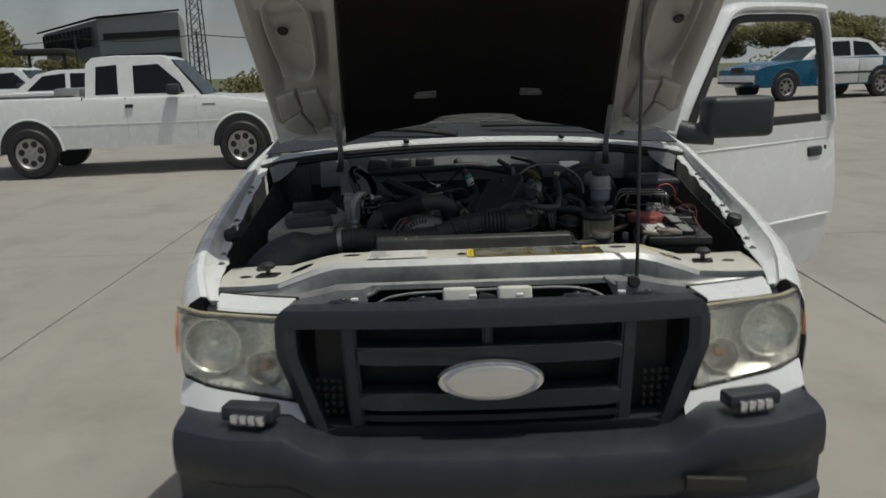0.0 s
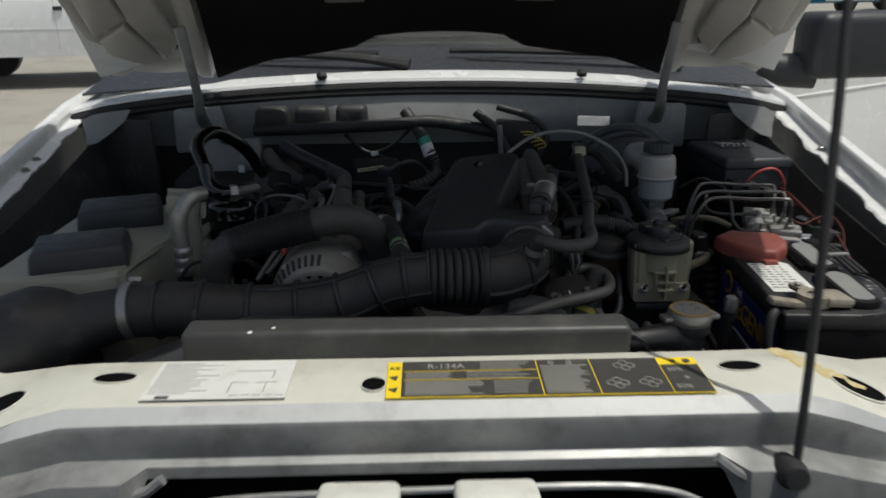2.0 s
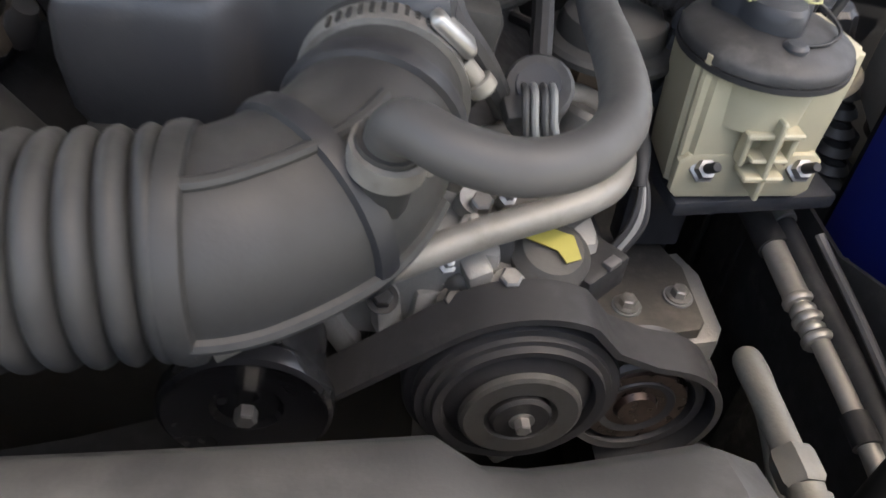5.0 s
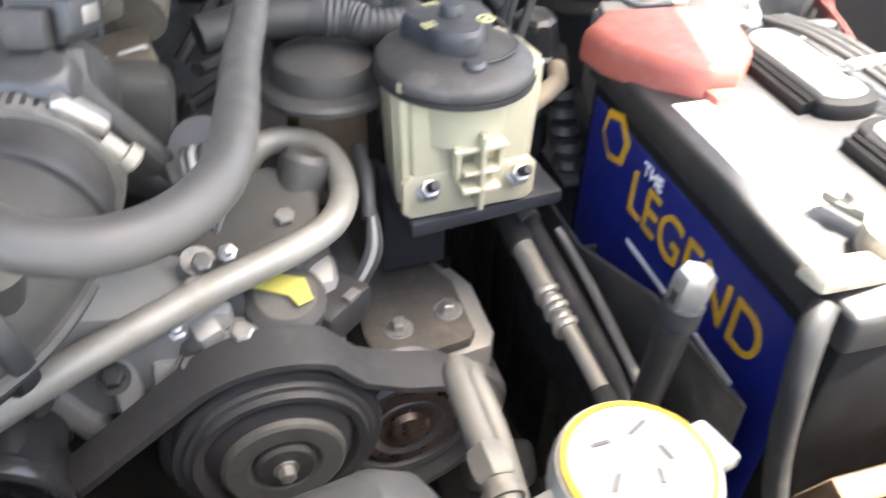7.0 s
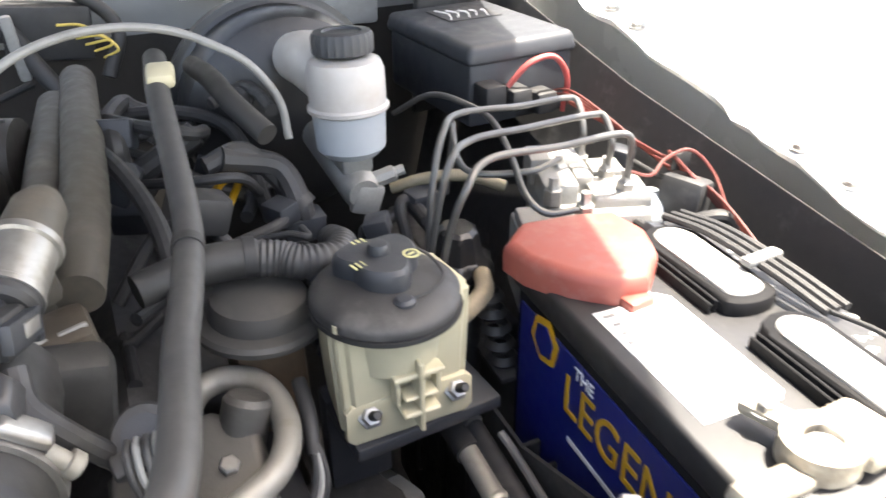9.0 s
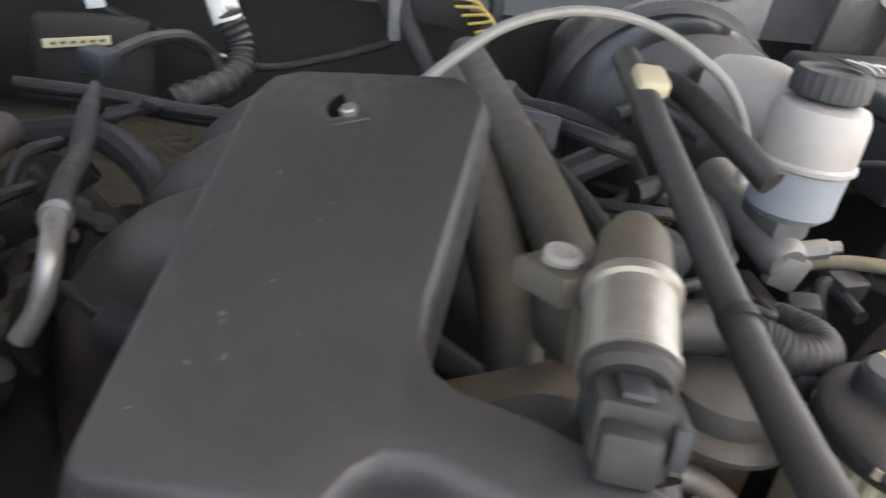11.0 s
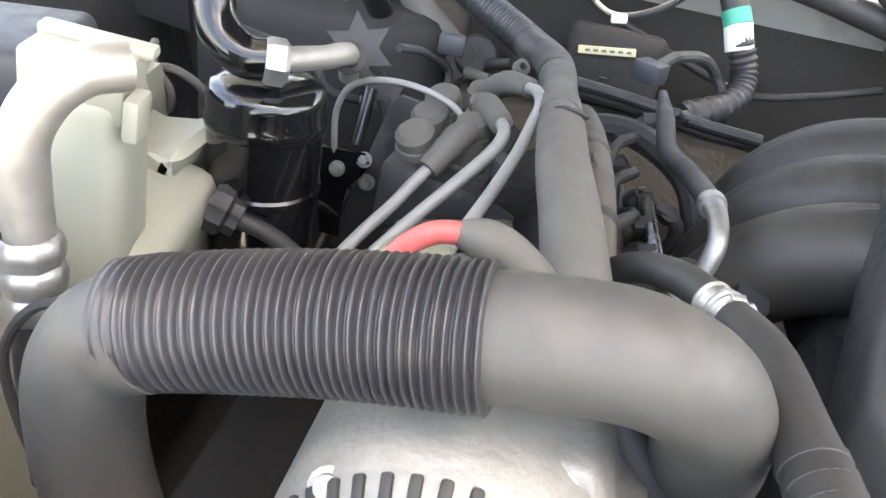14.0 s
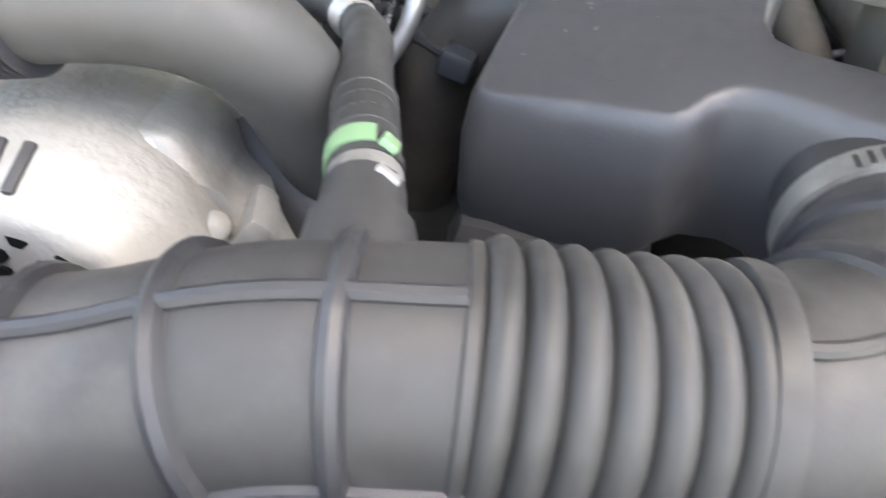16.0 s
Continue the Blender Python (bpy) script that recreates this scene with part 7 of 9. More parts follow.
part("tube", sweep(BM(), [(-0.356, 0.350, 1.136), (-0.366, 0.336, 1.136), (-0.377, 0.325, 1.126), (-0.385, 0.318, 1.108), (-0.387, 0.317, 1.085), (-0.387, 0.316, 1.055)], 0.0112, 20), ALU_TUBE, act)
for k in range(3):
    part("ferrule", lathe(BM(), (-0.3875 - 0.0006 * k, 0.3155, 1.060 - 0.0155 * k), (0.02, 0, -1), [(0.0115, -0.001), (0.0140, 0.0015), (0.0150, 0.007), (0.0142, 0.0125), (0.0120, 0.0145)], 24, lambda a: 1 + 0.035 * math.cos(8 * a)), STEEL, act)
part("rubber_end", sweep(BM(), [(-0.389, 0.315, 1.018), (-0.388, 0.31, 0.98), (-0.38, 0.30, 0.92)], 0.0115, 18), DUSTY_RUBBER, act)
part("thin_lead", sweep(BM(), [(-0.345, 0.30, 1.045), (-0.375, 0.298, 1.035), (-0.392, 0.294, 1.005), (-0.386, 0.29, 0.965), (-0.37, 0.285, 0.93)], 0.0026, 8), RUBBER, act)
acc = thing("ac_accumulator", (-0.355, 0.52, 0.85), "glossy black cylindrical accumulator can", "accumulator")
ACC_BLACK = mat("wet_black_enamel", (0.005, 0.005, 0.006), 0.13, vary=0.1, scale=20, coat=0.3, dirt=(0.02, 0.02, 0.02), dirt_amount=0.1)
part("can", lathe(BM(), (-0.362, 0.520, 0.864), (0, 0, 1), [(0, 0), (0.034, 0.0), (0.039, 0.01), (0.039, 0.13), (0.0405, 0.132), (0.0405, 0.136), (0.039, 0.138), (0.040, 0.178), (0.0412, 0.1795), (0.0418, 0.183), (0.0412, 0.187), (0.0402, 0.189), (0.0402, 0.200), (0.0392, 0.2055), (0.036, 0.209), (0.028, 0.2115), (0, 0.2125)], 56), ACC_BLACK, acc)
part("fitting_block", sweep(BM(), [(-0.40, 0.52, 1.14), (-0.392, 0.508, 1.108), (-0.372, 0.502, 1.094), (-0.352, 0.506, 1.094)], [0.013, 0.014, 0.014, 0.013], 18), ACC_BLACK, acc)
part("nut", lathe(BM(), (-0.356, 0.5, 1.095), (0.9, 0.42, -0.1), [(0, 0), (0.014, 0), (0.0155, 0.003), (0.0155, 0.012), (0.012, 0.015), (0, 0.015)], 6), STEEL, acc)
part("outlet_pipe", sweep(BM(), [(-0.350, 0.508, 1.094), (-0.342, 0.524, 1.092), (-0.333, 0.548, 1.088), (-0.328, 0.575, 1.084), (-0.332, 0.60, 1.074), (-0.338, 0.625, 1.05)], 0.0082, 18), ALU_TUBE, acc)
part("pipe_grommet", lathe(BM(), (-0.331, 0.598, 1.074), (-0.2, 0.85, -0.4), [(0.0078, -0.004), (0.0125, -0.002), (0.0125, 0.004), (0.009, 0.010)], 24), RUBBER, acc)
b = BM()
prism(b, [(-0.362, 0.972), (-0.356, 0.984), (-0.318, 0.986), (-0.312, 0.978), (-0.318, 0.965), (-0.330, 0.952), (-0.334, 0.93), (-0.334, 0.90), (-0.352, 0.90), (-0.356, 0.95)], 0, 0.004, Matrix.Translation((0, 0.628, 0)) @ Matrix.Rotation(radians(90), 4, "X"), 0.0008)
br = part("strap_bracket", b, ACC_BLACK, acc)
for p_ in ((-0.3395, 0.622, 0.968), (-0.318, 0.626, 0.980), (-0.343, 0.634, 0.905), (-0.330, 0.66, 1.018)):
    part("bolt", hexbolt(BM(), p_, (0, -1, 0.35), 0.0046, 0.004), DULL_STEEL, br)
part("strut", rod(BM(), (-0.330, 0.64, 0.985), (-0.328, 0.66, 1.03), 0.006), GLOSS_BLACK, br)
hose("thick_black_line", "glossy black refrigerant tube looping upward", [(-0.40, 0.52, 1.13), (-0.42, 0.56, 1.17), (-0.405, 0.64, 1.175), (-0.37, 0.70, 1.13), (-0.36, 0.8, 1.05)], 0.0125, ACC_BLACK, 18)
dip = thing("oil_dipstick", (-0.40, 0.49, 0.9), "looped steel dipstick handle with a black grip", "dipstick")
part("loop", sweep(BM(), [(-0.414, 0.455, 0.94), (-0.413, 0.463, 0.968), (-0.405, 0.469, 0.990), (-0.392, 0.471, 0.999), (-0.379, 0.474, 0.997)], 0.0062, 14), ALU_TUBE, dip)
part("grip", lathe(BM(), (-0.381, 0.474, 0.997), (0.9, 0.2, -0.4), [(0, 0), (0.015, 0.0), (0.017, 0.004), (0.017, 0.012), (0.013, 0.015), (0.013, 0.022), (0, 0.024)], 20, lambda a: 1 + 0.06 * math.cos(10 * a)), RUBBER, dip)
part("tube", sweep(BM(), [(-0.362, 0.478, 0.989), (-0.335, 0.486, 0.974), (-0.29, 0.50, 0.93)], 0.0065, 12), DUSTY_RUBBER, dip)

hose("vacuum_hose", "thin grey vacuum hose curled behind the coolant tank", [(-0.49, 0.60, 1.05), (-0.47, 0.565, 1.046), (-0.455, 0.56, 1.030), (-0.462, 0.565, 1.012), (-0.482, 0.57, 1.014), (-0.486, 0.575, 1.032), (-0.465, 0.58, 1.040), (-0.44, 0.585, 1.025), (-0.43, 0.60, 0.99)], 0.0035, DUSTY_CLOTH, 10, category="hose")
hose("vacuum_hose", "thin grey vacuum hose curled behind the coolant tank", [(-0.50, 0.57, 1.02), (-0.475, 0.555, 1.003), (-0.452, 0.56, 1.004), (-0.44, 0.575, 0.99), (-0.45, 0.59, 0.965)], 0.0045, RUBBER, 10, category="hose")

# ignition coil pack, plug leads
coil = thing("ignition_coil_pack", (-0.245, 0.63, 0.95), "dusty ignition coil pack with plug boots", "ignition coil")
part("block", box(BM(), (-0.243, 0.625, 0.990), (0.078, 0.150, 0.055), (0, 4, -6), bev=0.008), DUSTY_PLASTIC, coil)
part("foot", box(BM(), (-0.222, 0.535, 0.985), (0.085, 0.012, 0.020), (0, -8, 14), bev=0.003), DUSTY_CLOTH, coil)
part("foot", box(BM(), (-0.205, 0.545, 0.965), (0.090, 0.012, 0.018), (0, -8, 14), bev=0.003), DUSTY_PLASTIC, coil)
for k in range(3):
    x, y = -0.2605 - 0.001 * k, 0.668 - 0.043 * k
    tw = part("tower", lathe(BM(), (x, y, 1.004), (-0.15, -0.25, 1), [(0.0165, 0), (0.0165, 0.010), (0.0145, 0.012), (0.0145, 0.018), (0.0170, 0.020), (0.0165, 0.026), (0.0130, 0.028)], 24), DUSTY_CLOTH, coil)
    part("tower_cap", lathe(BM(), (x - 0.0042, y - 0.0070, 1.032), (-0.25, -0.45, 1), [(0.0120, -0.004), (0.0155, 0.001), (0.0150, 0.008), (0.0110, 0.012), (0, 0.0125)], 24), DUSTY_CLOTH, tw)
for k, (tower_, elbow_, end_) in enumerate((((-0.229, 0.588, 1.045), (-0.2365, 0.566, 1.044), (-0.250, 0.543, 1.026)), ((-0.228, 0.634, 1.045), (-0.222, 0.605, 1.058), (-0.2075, 0.572, 1.061)), ((-0.236, 0.684, 1.038), (-0.216, 0.662, 1.060), (-0.196, 0.637, 1.069)))):
    part("tower", lathe(BM(), (tower_[0], tower_[1], 1.008), (0, -0.1, 1), [(0.0165, 0), (0.0160, 0.012), (0.0140, 0.014), (0.0140, 0.034), (0, 0.036)], 24), DUSTY_CLOTH, coil)
    bo = part("boot", sweep(BM(), [tower_, elbow_, end_], [0.0104, 0.0106, 0.0086] if k < 2 else [0.0110, 0.0104, 0.0080], 18), DUSTY_CLOTH, coil)
    part("boot_head", lathe(BM(), Vector(tower_) + Vector((0, 0, 0.002)), (-0.2, -0.3, 1), [(0.0118, -0.008), (0.0124, 0.0), (0.0114, 0.006), (0.008, 0.0085), (0, 0.009)], 20, lambda a: 1 + 0.07 * math.cos(2 * a)), DUSTY_CLOTH, bo)
for pts, r_ in (([(-0.2485, 0.545, 1.028), (-0.257, 0.532, 1.018), (-0.266, 0.519, 1.006), (-0.285, 0.49, 0.985), (-0.31, 0.45, 0.95)], 0.0046),
                ([(-0.2095, 0.577, 1.061), (-0.2035, 0.558, 1.060), (-0.208, 0.540, 1.052), (-0.226, 0.515, 1.034), (-0.252, 0.485, 1.008), (-0.29, 0.44, 0.965)], 0.0046),
                ([(-0.199, 0.640, 1.068), (-0.189, 0.622, 1.072), (-0.1845, 0.602, 1.070), (-0.186, 0.578, 1.066), (-0.192, 0.530, 1.054), (-0.207, 0.475, 1.032), (-0.232, 0.42, 0.995)], 0.0046),
                ([(-0.236, 0.598, 1.046), (-0.252, 0.608, 1.053), (-0.280, 0.610, 1.059), (-0.309, 0.609, 1.058), (-0.332, 0.614, 1.046), (-0.344, 0.621, 1.022), (-0.345, 0.625, 0.992), (-0.342, 0.63, 0.955)], 0.0026)):
    hose("plug_lead", "pale grey spark plug lead", pts, r_, GREY_LEAD, 12, category="spark plug lead")
sw = part("thread_stub", lathe(BM(), (-0.203, 0.585, 1.020), (0.2, -0.5, 1), [(0.004, -0.02), (0.004, 0.006), (0.0065, 0.007), (0.0065, 0.013), (0, 0.0135)], 12), DUSTY_CLOTH, coil)
nf = part("dial", lathe(BM(), (-0.259, 0.772, 1.043), (0.10, -0.75, 0.75), [(0.0160, -0.016), (0.0195, -0.012), (0.0205, -0.008), (0.0205, 0.002), (0.0185, 0.004), (0.0175, 0.0028), (0, 0.0028)], 40, lambda a: 1 + 0.012 * math.cos(20 * a)), DUSTY_RUBBER, coil, "round grey capped sensor")
for k in range(3):
    b = BM()
    box(b, (0, 0, 0), (0.0165, 0.0022, 0.0012), bev=0.0004, seg=1)
    b.transform(Matrix.Translation(Vector((-0.259, 0.772, 1.043)) + Vector((0.10, -0.75, 0.75)).normalized() * 0.0030) @ basis(Vector((0.10, -0.75, 0.75)).normalized()).to_4x4() @ Matrix.Rotation(radians(60 * k + 12), 4, "Z"))
    part("pressed_slot", b, RUBBER, nf)
for k, (p_, q_) in enumerate((((-0.262, 0.755, 1.03), (-0.238, 0.735, 1.035)), ((-0.245, 0.760, 1.04), (-0.222, 0.742, 1.052)), ((-0.240, 0.745, 1.03), (-0.212, 0.725, 1.046)))):
    part("bracket_arm", rod(BM(), p_, q_, 0.0060, 0.0045), DUSTY_CLOTH if k != 1 else DARK_METAL, coil)
part("clip", ring(BM(), (-0.214, 0.735, 1.050), (0.5, -0.5, 0.7), 0.004, 0.0075, 0.007, 16), STEEL, coil)
b = BM()
prism(b, [(-0.345, 0.88), (-0.285, 0.88), (-0.279, 1.030), (-0.281, 1.037), (-0.296, 1.039), (-0.304, 1.030), (-0.318, 0.98)], 0, 0.004, Matrix.Translation((0, 0.64, 0)) @ Matrix.Rotation(radians(90), 4, "X"), 0.001)
sp_ = part("side_plate", b, DUSTY_PLASTIC, coil)
part("bolt", hexbolt(BM(), (-0.316, 0.635, 0.955), (0, -1, 0.2), 0.005, 0.005), DULL_STEEL, sp_)
BROWN_DUST = mat("brown_dust_caked_rubber", (0.078, 0.070, 0.060), 0.75, vary=0.15, scale=18, dirt=(0.115, 0.10, 0.083), dirt_amount=0.35, bump=0.08, bump_scale=400)
lc = hose("loom_conduit", "thick dusty grey loom conduit", [(-0.182, 0.735, 1.060), (-0.178, 0.70, 1.060), (-0.170, 0.60, 1.068), (-0.160, 0.50, 1.073), (-0.150, 0.43, 1.073), (-0.139, 0.37, 1.06), (-0.131, 0.33, 1.02)], [0.0150, 0.0155, 0.0150, 0.0155, 0.0162, 0.017, 0.017], DUSTY_CLOTH, 22, category="conduit")
part("ribbed_conduit", sweep(BM(), [(-0.32, 0.845, 1.105), (-0.283, 0.815, 1.090), (-0.243, 0.790, 1.076), (-0.213, 0.770, 1.066), (-0.1935, 0.750, 1.061)], [0.0150, 0.0152, 0.0155, 0.0160, 0.0160], 22, 40, True, lambda u: 1 + 0.03 * math.sin(2 * math.pi * 44 * u) * (u < 0.72)), SLEEVE, lc, "black ribbed split conduit")
part("bend_wrap", sweep(BM(), [(-0.213, 0.769, 1.0655), (-0.196, 0.754, 1.0615), (-0.184, 0.735, 1.0600), (-0.1795, 0.712, 1.0595)], [0.0160, 0.0166, 0.0168, 0.0166], 22, 8), PALE_RUBBER, lc, "grey tape round the bend")
part("tape_wrap", sweep(BM(), [(-0.1785, 0.714, 1.0595), (-0.1745, 0.66, 1.0625), (-0.1705, 0.61, 1.0675)], 0.0158, 22, 6), DUSTY_CLOTH, lc)
part("tape_edge", sweep(BM(), [(-0.1706, 0.612, 1.0674), (-0.1683, 0.585, 1.0690)], [0.0166, 0.0163], 22, 2), DUSTY_CLOTH, lc)
part("lower_sleeve", sweep(BM(), [(-0.1655, 0.560, 1.0705), (-0.160, 0.50, 1.073), (-0.150, 0.43, 1.073), (-0.1390, 0.372, 1.061)], [0.0168, 0.0170, 0.0172, 0.0176], 22, 6), DUSTY_CLOTH, lc)
part("sleeve_seam", sweep(BM(), [(-0.174, 0.572, 1.0805), (-0.1705, 0.5635, 1.0855), (-0.164, 0.558, 1.0882), (-0.156, 0.5585, 1.0865), (-0.1505, 0.566, 1.082)], 0.0016, 8), RUBBER, lc)
hose("firewall_tube", "dusty brown-grey tube behind the coil pack", [(-0.36, 0.845, 1.09), (-0.335, 0.825, 1.068), (-0.312, 0.815, 1.050), (-0.290, 0.805, 1.034), (-0.27, 0.795, 1.01)], 0.0155, DUSTY_CLOTH, 20, category="tube")
part("dark_slot", box(BM(), (-0.1440, 0.505, 1.077), (0.004, 0.016, 0.008), (0, 40, 5), bev=0.001), RUBBER, lc)
fh = thing("flat_hose", (-0.14, 0.55, 1.0), "flattened brownish hose under the conduit", "hose")
part("tube", sweep(BM(), [(-0.15, 0.70, 1.03), (-0.143, 0.60, 1.050), (-0.134, 0.50, 1.050), (-0.127, 0.42, 1.025), (-0.120, 0.37, 0.98), (-0.115, 0.35, 0.92)], [0.014, 0.0138, 0.0135, 0.0135, 0.0135, 0.0135], 18, 8), BROWN_DUST, fh)
for p_, d_ in (((-0.1405, 0.575, 1.0515), (0.06, -1, 0)), ((-0.1325, 0.485, 1.0475), (0.09, -1, -0.2))):
    part("band", lathe(BM(), p_, d_, [(0.0130, -0.001), (0.0146, 0.0005), (0.0146, 0.0065), (0.0130, 0.008)], 22), RUBBER, fh)
rd = thing("sleeved_cable", (-0.19, 0.34, 1.02), "grey taped cable with a faded red sleeve end", "cable")
part("red_sleeve", sweep(BM(), [(-0.236, 0.330, 1.040), (-0.2335, 0.337, 1.062), (-0.224, 0.345, 1.082), (-0.211, 0.349, 1.093), (-0.197, 0.352, 1.095)], 0.0054, 16), PINK_WIRE, rd, "faded red sleeve")
part("taped_cable", sweep(BM(), [(-0.2, 0.3515, 1.0950), (-0.190, 0.353, 1.0935), (-0.175, 0.358, 1.086), (-0.153, 0.358, 1.064), (-0.14, 0.34, 1.03)], [0.0060, 0.0098, 0.0102, 0.0105, 0.0105], 18), DUSTY_CLOTH, rd)
part("inner_strand", sweep(BM(), [(-0.2285, 0.331, 1.030), (-0.224, 0.338, 1.052), (-0.212, 0.344, 1.074), (-0.195, 0.349, 1.083), (-0.178, 0.354, 1.076)], 0.0036, 12), DUSTY_CLOTH, rd)
single("oil_filler_cap", lathe(BM(), (-0.222, 0.392, 1.040), (0.0, -0.2, 1), [(0.02, -0.03), (0.02, 0), (0.022, 0.002), (0.022, 0.010), (0.018, 0.013), (0, 0.013)], 28), mat("faded_print_cap", (0.15, 0.15, 0.11), 0.5, vary=0.3, scale=120), "dark oil filler cap with faded yellow print", "oil cap")
# pcv hose and fuel pipe
pcv = hose("pcv_hose", "grey rubber breather hose with foil clamp", [(-0.135, 0.43, 1.03), (-0.115, 0.415, 1.062), (-0.095, 0.39, 1.078), (-0.077, 0.36, 1.083), (-0.066, 0.325, 1.089), (-0.0605, 0.284, 1.088), (-0.054, 0.252, 1.085), (-0.0483, 0.219, 1.079)], [0.0085, 0.0085, 0.0085, 0.0095, 0.0105, 0.0118, 0.0125, 0.0125], DUSTY_RUBBER, 20)
part("foil_clamp", sweep(BM(), [(-0.0825, 0.370, 1.0815), (-0.0785, 0.362, 1.0830), (-0.0750, 0.355, 1.0840)], 0.0100, 26, 8, True, lambda u: 1 + 0.05 * math.sin(u * 37) + 0.04 * math.sin(u * 91 + 1)), STEEL, pcv, "crinkled bright foil clamp")
for k in range(3):
    part("foil_fold", box(BM(), (-0.0795 + 0.004 * k, 0.3635 - 0.005 * k, 1.0915 + 0.0012 * (k % 2)), (0.007, 0.004, 0.0035), (20 * k, 30 - 25 * k, 15 * k), bev=0.0008), STEEL, pcv)
b = BM()
ring(b, (-0.0509, 0.2335, 1.0817), (-0.16, 1, 0.16), 0.0115, 0.0140, 0.0085, 28)
bmesh.ops.delete(b, geom=[v for v in b.verts if v.co.x > -0.0460 or v.co.z < 1.074], context="VERTS")
part("green_clip", b, GREEN_PLASTIC, pcv, "pale green quick-connect clip")
part("clip_jaw", box(BM(), (-0.0435, 0.2350, 1.0925), (0.007, 0.0085, 0.004), (-15, 35, -10), bev=0.001), GREEN_PLASTIC, pcv)
part("clip_band", sweep(BM(), [(-0.0511, 0.2363, 1.0820), (-0.0501, 0.2308, 1.0810)], 0.0134, 22, 1), RUBBER, pcv)
part("clip_shell", sweep(BM(), [(-0.0500, 0.2302, 1.0809), (-0.0482, 0.2185, 1.0788)], 0.0131, 22, 1), DULL_STEEL, pcv)
part("clip_tab", box(BM(), (-0.0415, 0.2215, 1.0895), (0.009, 0.010, 0.003), (-20, 32, -10), bev=0.001), CLIP_PALE, pcv)
for k in range(4):
    part("tape_edge", lathe(BM(), Vector((-0.0580, 0.272, 1.0868)).lerp(Vector((-0.0535, 0.249, 1.0843)), k / 3), (0.2, -1, -0.08), [(0.0118, -0.0008), (0.0128, 0.0), (0.0128, 0.003), (0.0118, 0.004)], 22), DUSTY_RUBBER, pcv)

fp = hose("fuel_hose", "grey fuel hose with a bright tube end", [(-0.088, 0.72, 1.062), (-0.085, 0.68, 1.055), (-0.081, 0.63, 1.045), (-0.073, 0.57, 1.058), (-0.065, 0.515, 1.065)], [0.004, 0.0075, 0.0078, 0.0075, 0.0075], DUSTY_RUBBER, 16)
part("tube_end", sweep(BM(), [(-0.0655, 0.518, 1.065), (-0.062, 0.495, 1.064), (-0.061, 0.478, 1.054), (-0.066, 0.47, 1.035), (-0.075, 0.465, 1.02)], [0.0078, 0.0062, 0.0062, 0.006, 0.006], 14), DULL_STEEL, fp)
part("collar", sweep(BM(), [(-0.0648, 0.515, 1.065), (-0.064, 0.508, 1.065)], 0.0088, 16, 1), STEEL, fp)
rail = thing("fuel_rail", (-0.1, 0.55, 0.95), "rusty fuel rail with injector plugs", "fuel rail")
part("rail", box(BM(), (-0.108, 0.56, 0.985), (0.018, 0.24, 0.016), (0, -20, 0), bev=0.004), BROWN_METAL, rail)
for k in range(5):
    part("rail_lobe", lathe(BM(), (-0.088, 0.46 + 0.045 * k, 1.0), (0.5, -0.2, 1), [(0.010 + 0.002 * (k % 2), -0.022), (0.011, -0.004), (0.008, 0.002), (0.008, 0.008 - 0.003 * (k % 3)), (0, 0.009)], 14), BROWN_METAL if k % 2 else RUBBER, rail)
part("shield", box(BM(), (-0.083, 0.545, 1.004), (0.010, 0.15, 0.03), (0, -14, 4), bev=0.003), GLOSS_BLACK, rail)
for k in range(4):
    part("shield_tab", box(BM(), (-0.092 + 0.003 * (k % 2), 0.485 + 0.04 * k, 1.012), (0.014, 0.012, 0.012), (10 * k, -14, 12), bev=0.002), RUBBER, rail)
for k in range(3):
    part("injector_plug", box(BM(), (-0.125, 0.475 + 0.07 * k, 1.005), (0.03, 0.026, 0.034), (10, -15, 10 * k), bev=0.005), RUBBER, rail)
    part("injector_wire", sweep(BM(), [(-0.125, 0.475 + 0.07 * k, 1.02), (-0.12, 0.50 + 0.07 * k, 1.038), (-0.105, 0.53 + 0.07 * k, 1.036), (-0.115, 0.56 + 0.07 * k, 1.02)], 0.0045, 8, 6, True, lambda u: 1 + 0.08 * math.sin(u * 90)), RUBBER, rail)

# firewall fittings
for pts, r_, m_ in (([(-0.20, 0.95, 1.11), (-0.16, 0.945, 1.075), (-0.13, 0.94, 1.068), (-0.09, 0.94, 1.085), (-0.05, 0.95, 1.12)], 0.0042, RUBBER), ([(-0.13, 0.94, 1.064), (-0.06, 0.93, 1.04), (0.02, 0.92, 1.02), (0.09, 0.93, 1.03), (0.16, 0.94, 1.05)], 0.0042, RUBBER), ([(-0.17, 0.80, 1.03), (-0.10, 0.80, 1.025), (-0.04, 0.79, 1.02), (0.02, 0.78, 1.02)], 0.006, DUSTY_RUBBER), ([(-0.17, 0.81, 1.018), (-0.10, 0.81, 1.014), (-0.03, 0.80, 1.008), (0.03, 0.79, 1.01)], 0.006, DUSTY_RUBBER), ([(-0.16, 0.76, 1.0), (-0.10, 0.75, 1.01), (-0.05, 0.70, 1.0), (-0.03, 0.66, 0.97)], 0.013, RUBBER)):
    hose("engine_cable", "dusty cable run along the firewall", pts, r_, m_, 10, category="cable")
single("wire_clip", box(BM(), (-0.131, 0.938, 1.066), (0.018, 0.008, 0.010), (0, -10, 0), bev=0.002), WHITE_INK, "small white cable clip on the firewall", "clip")
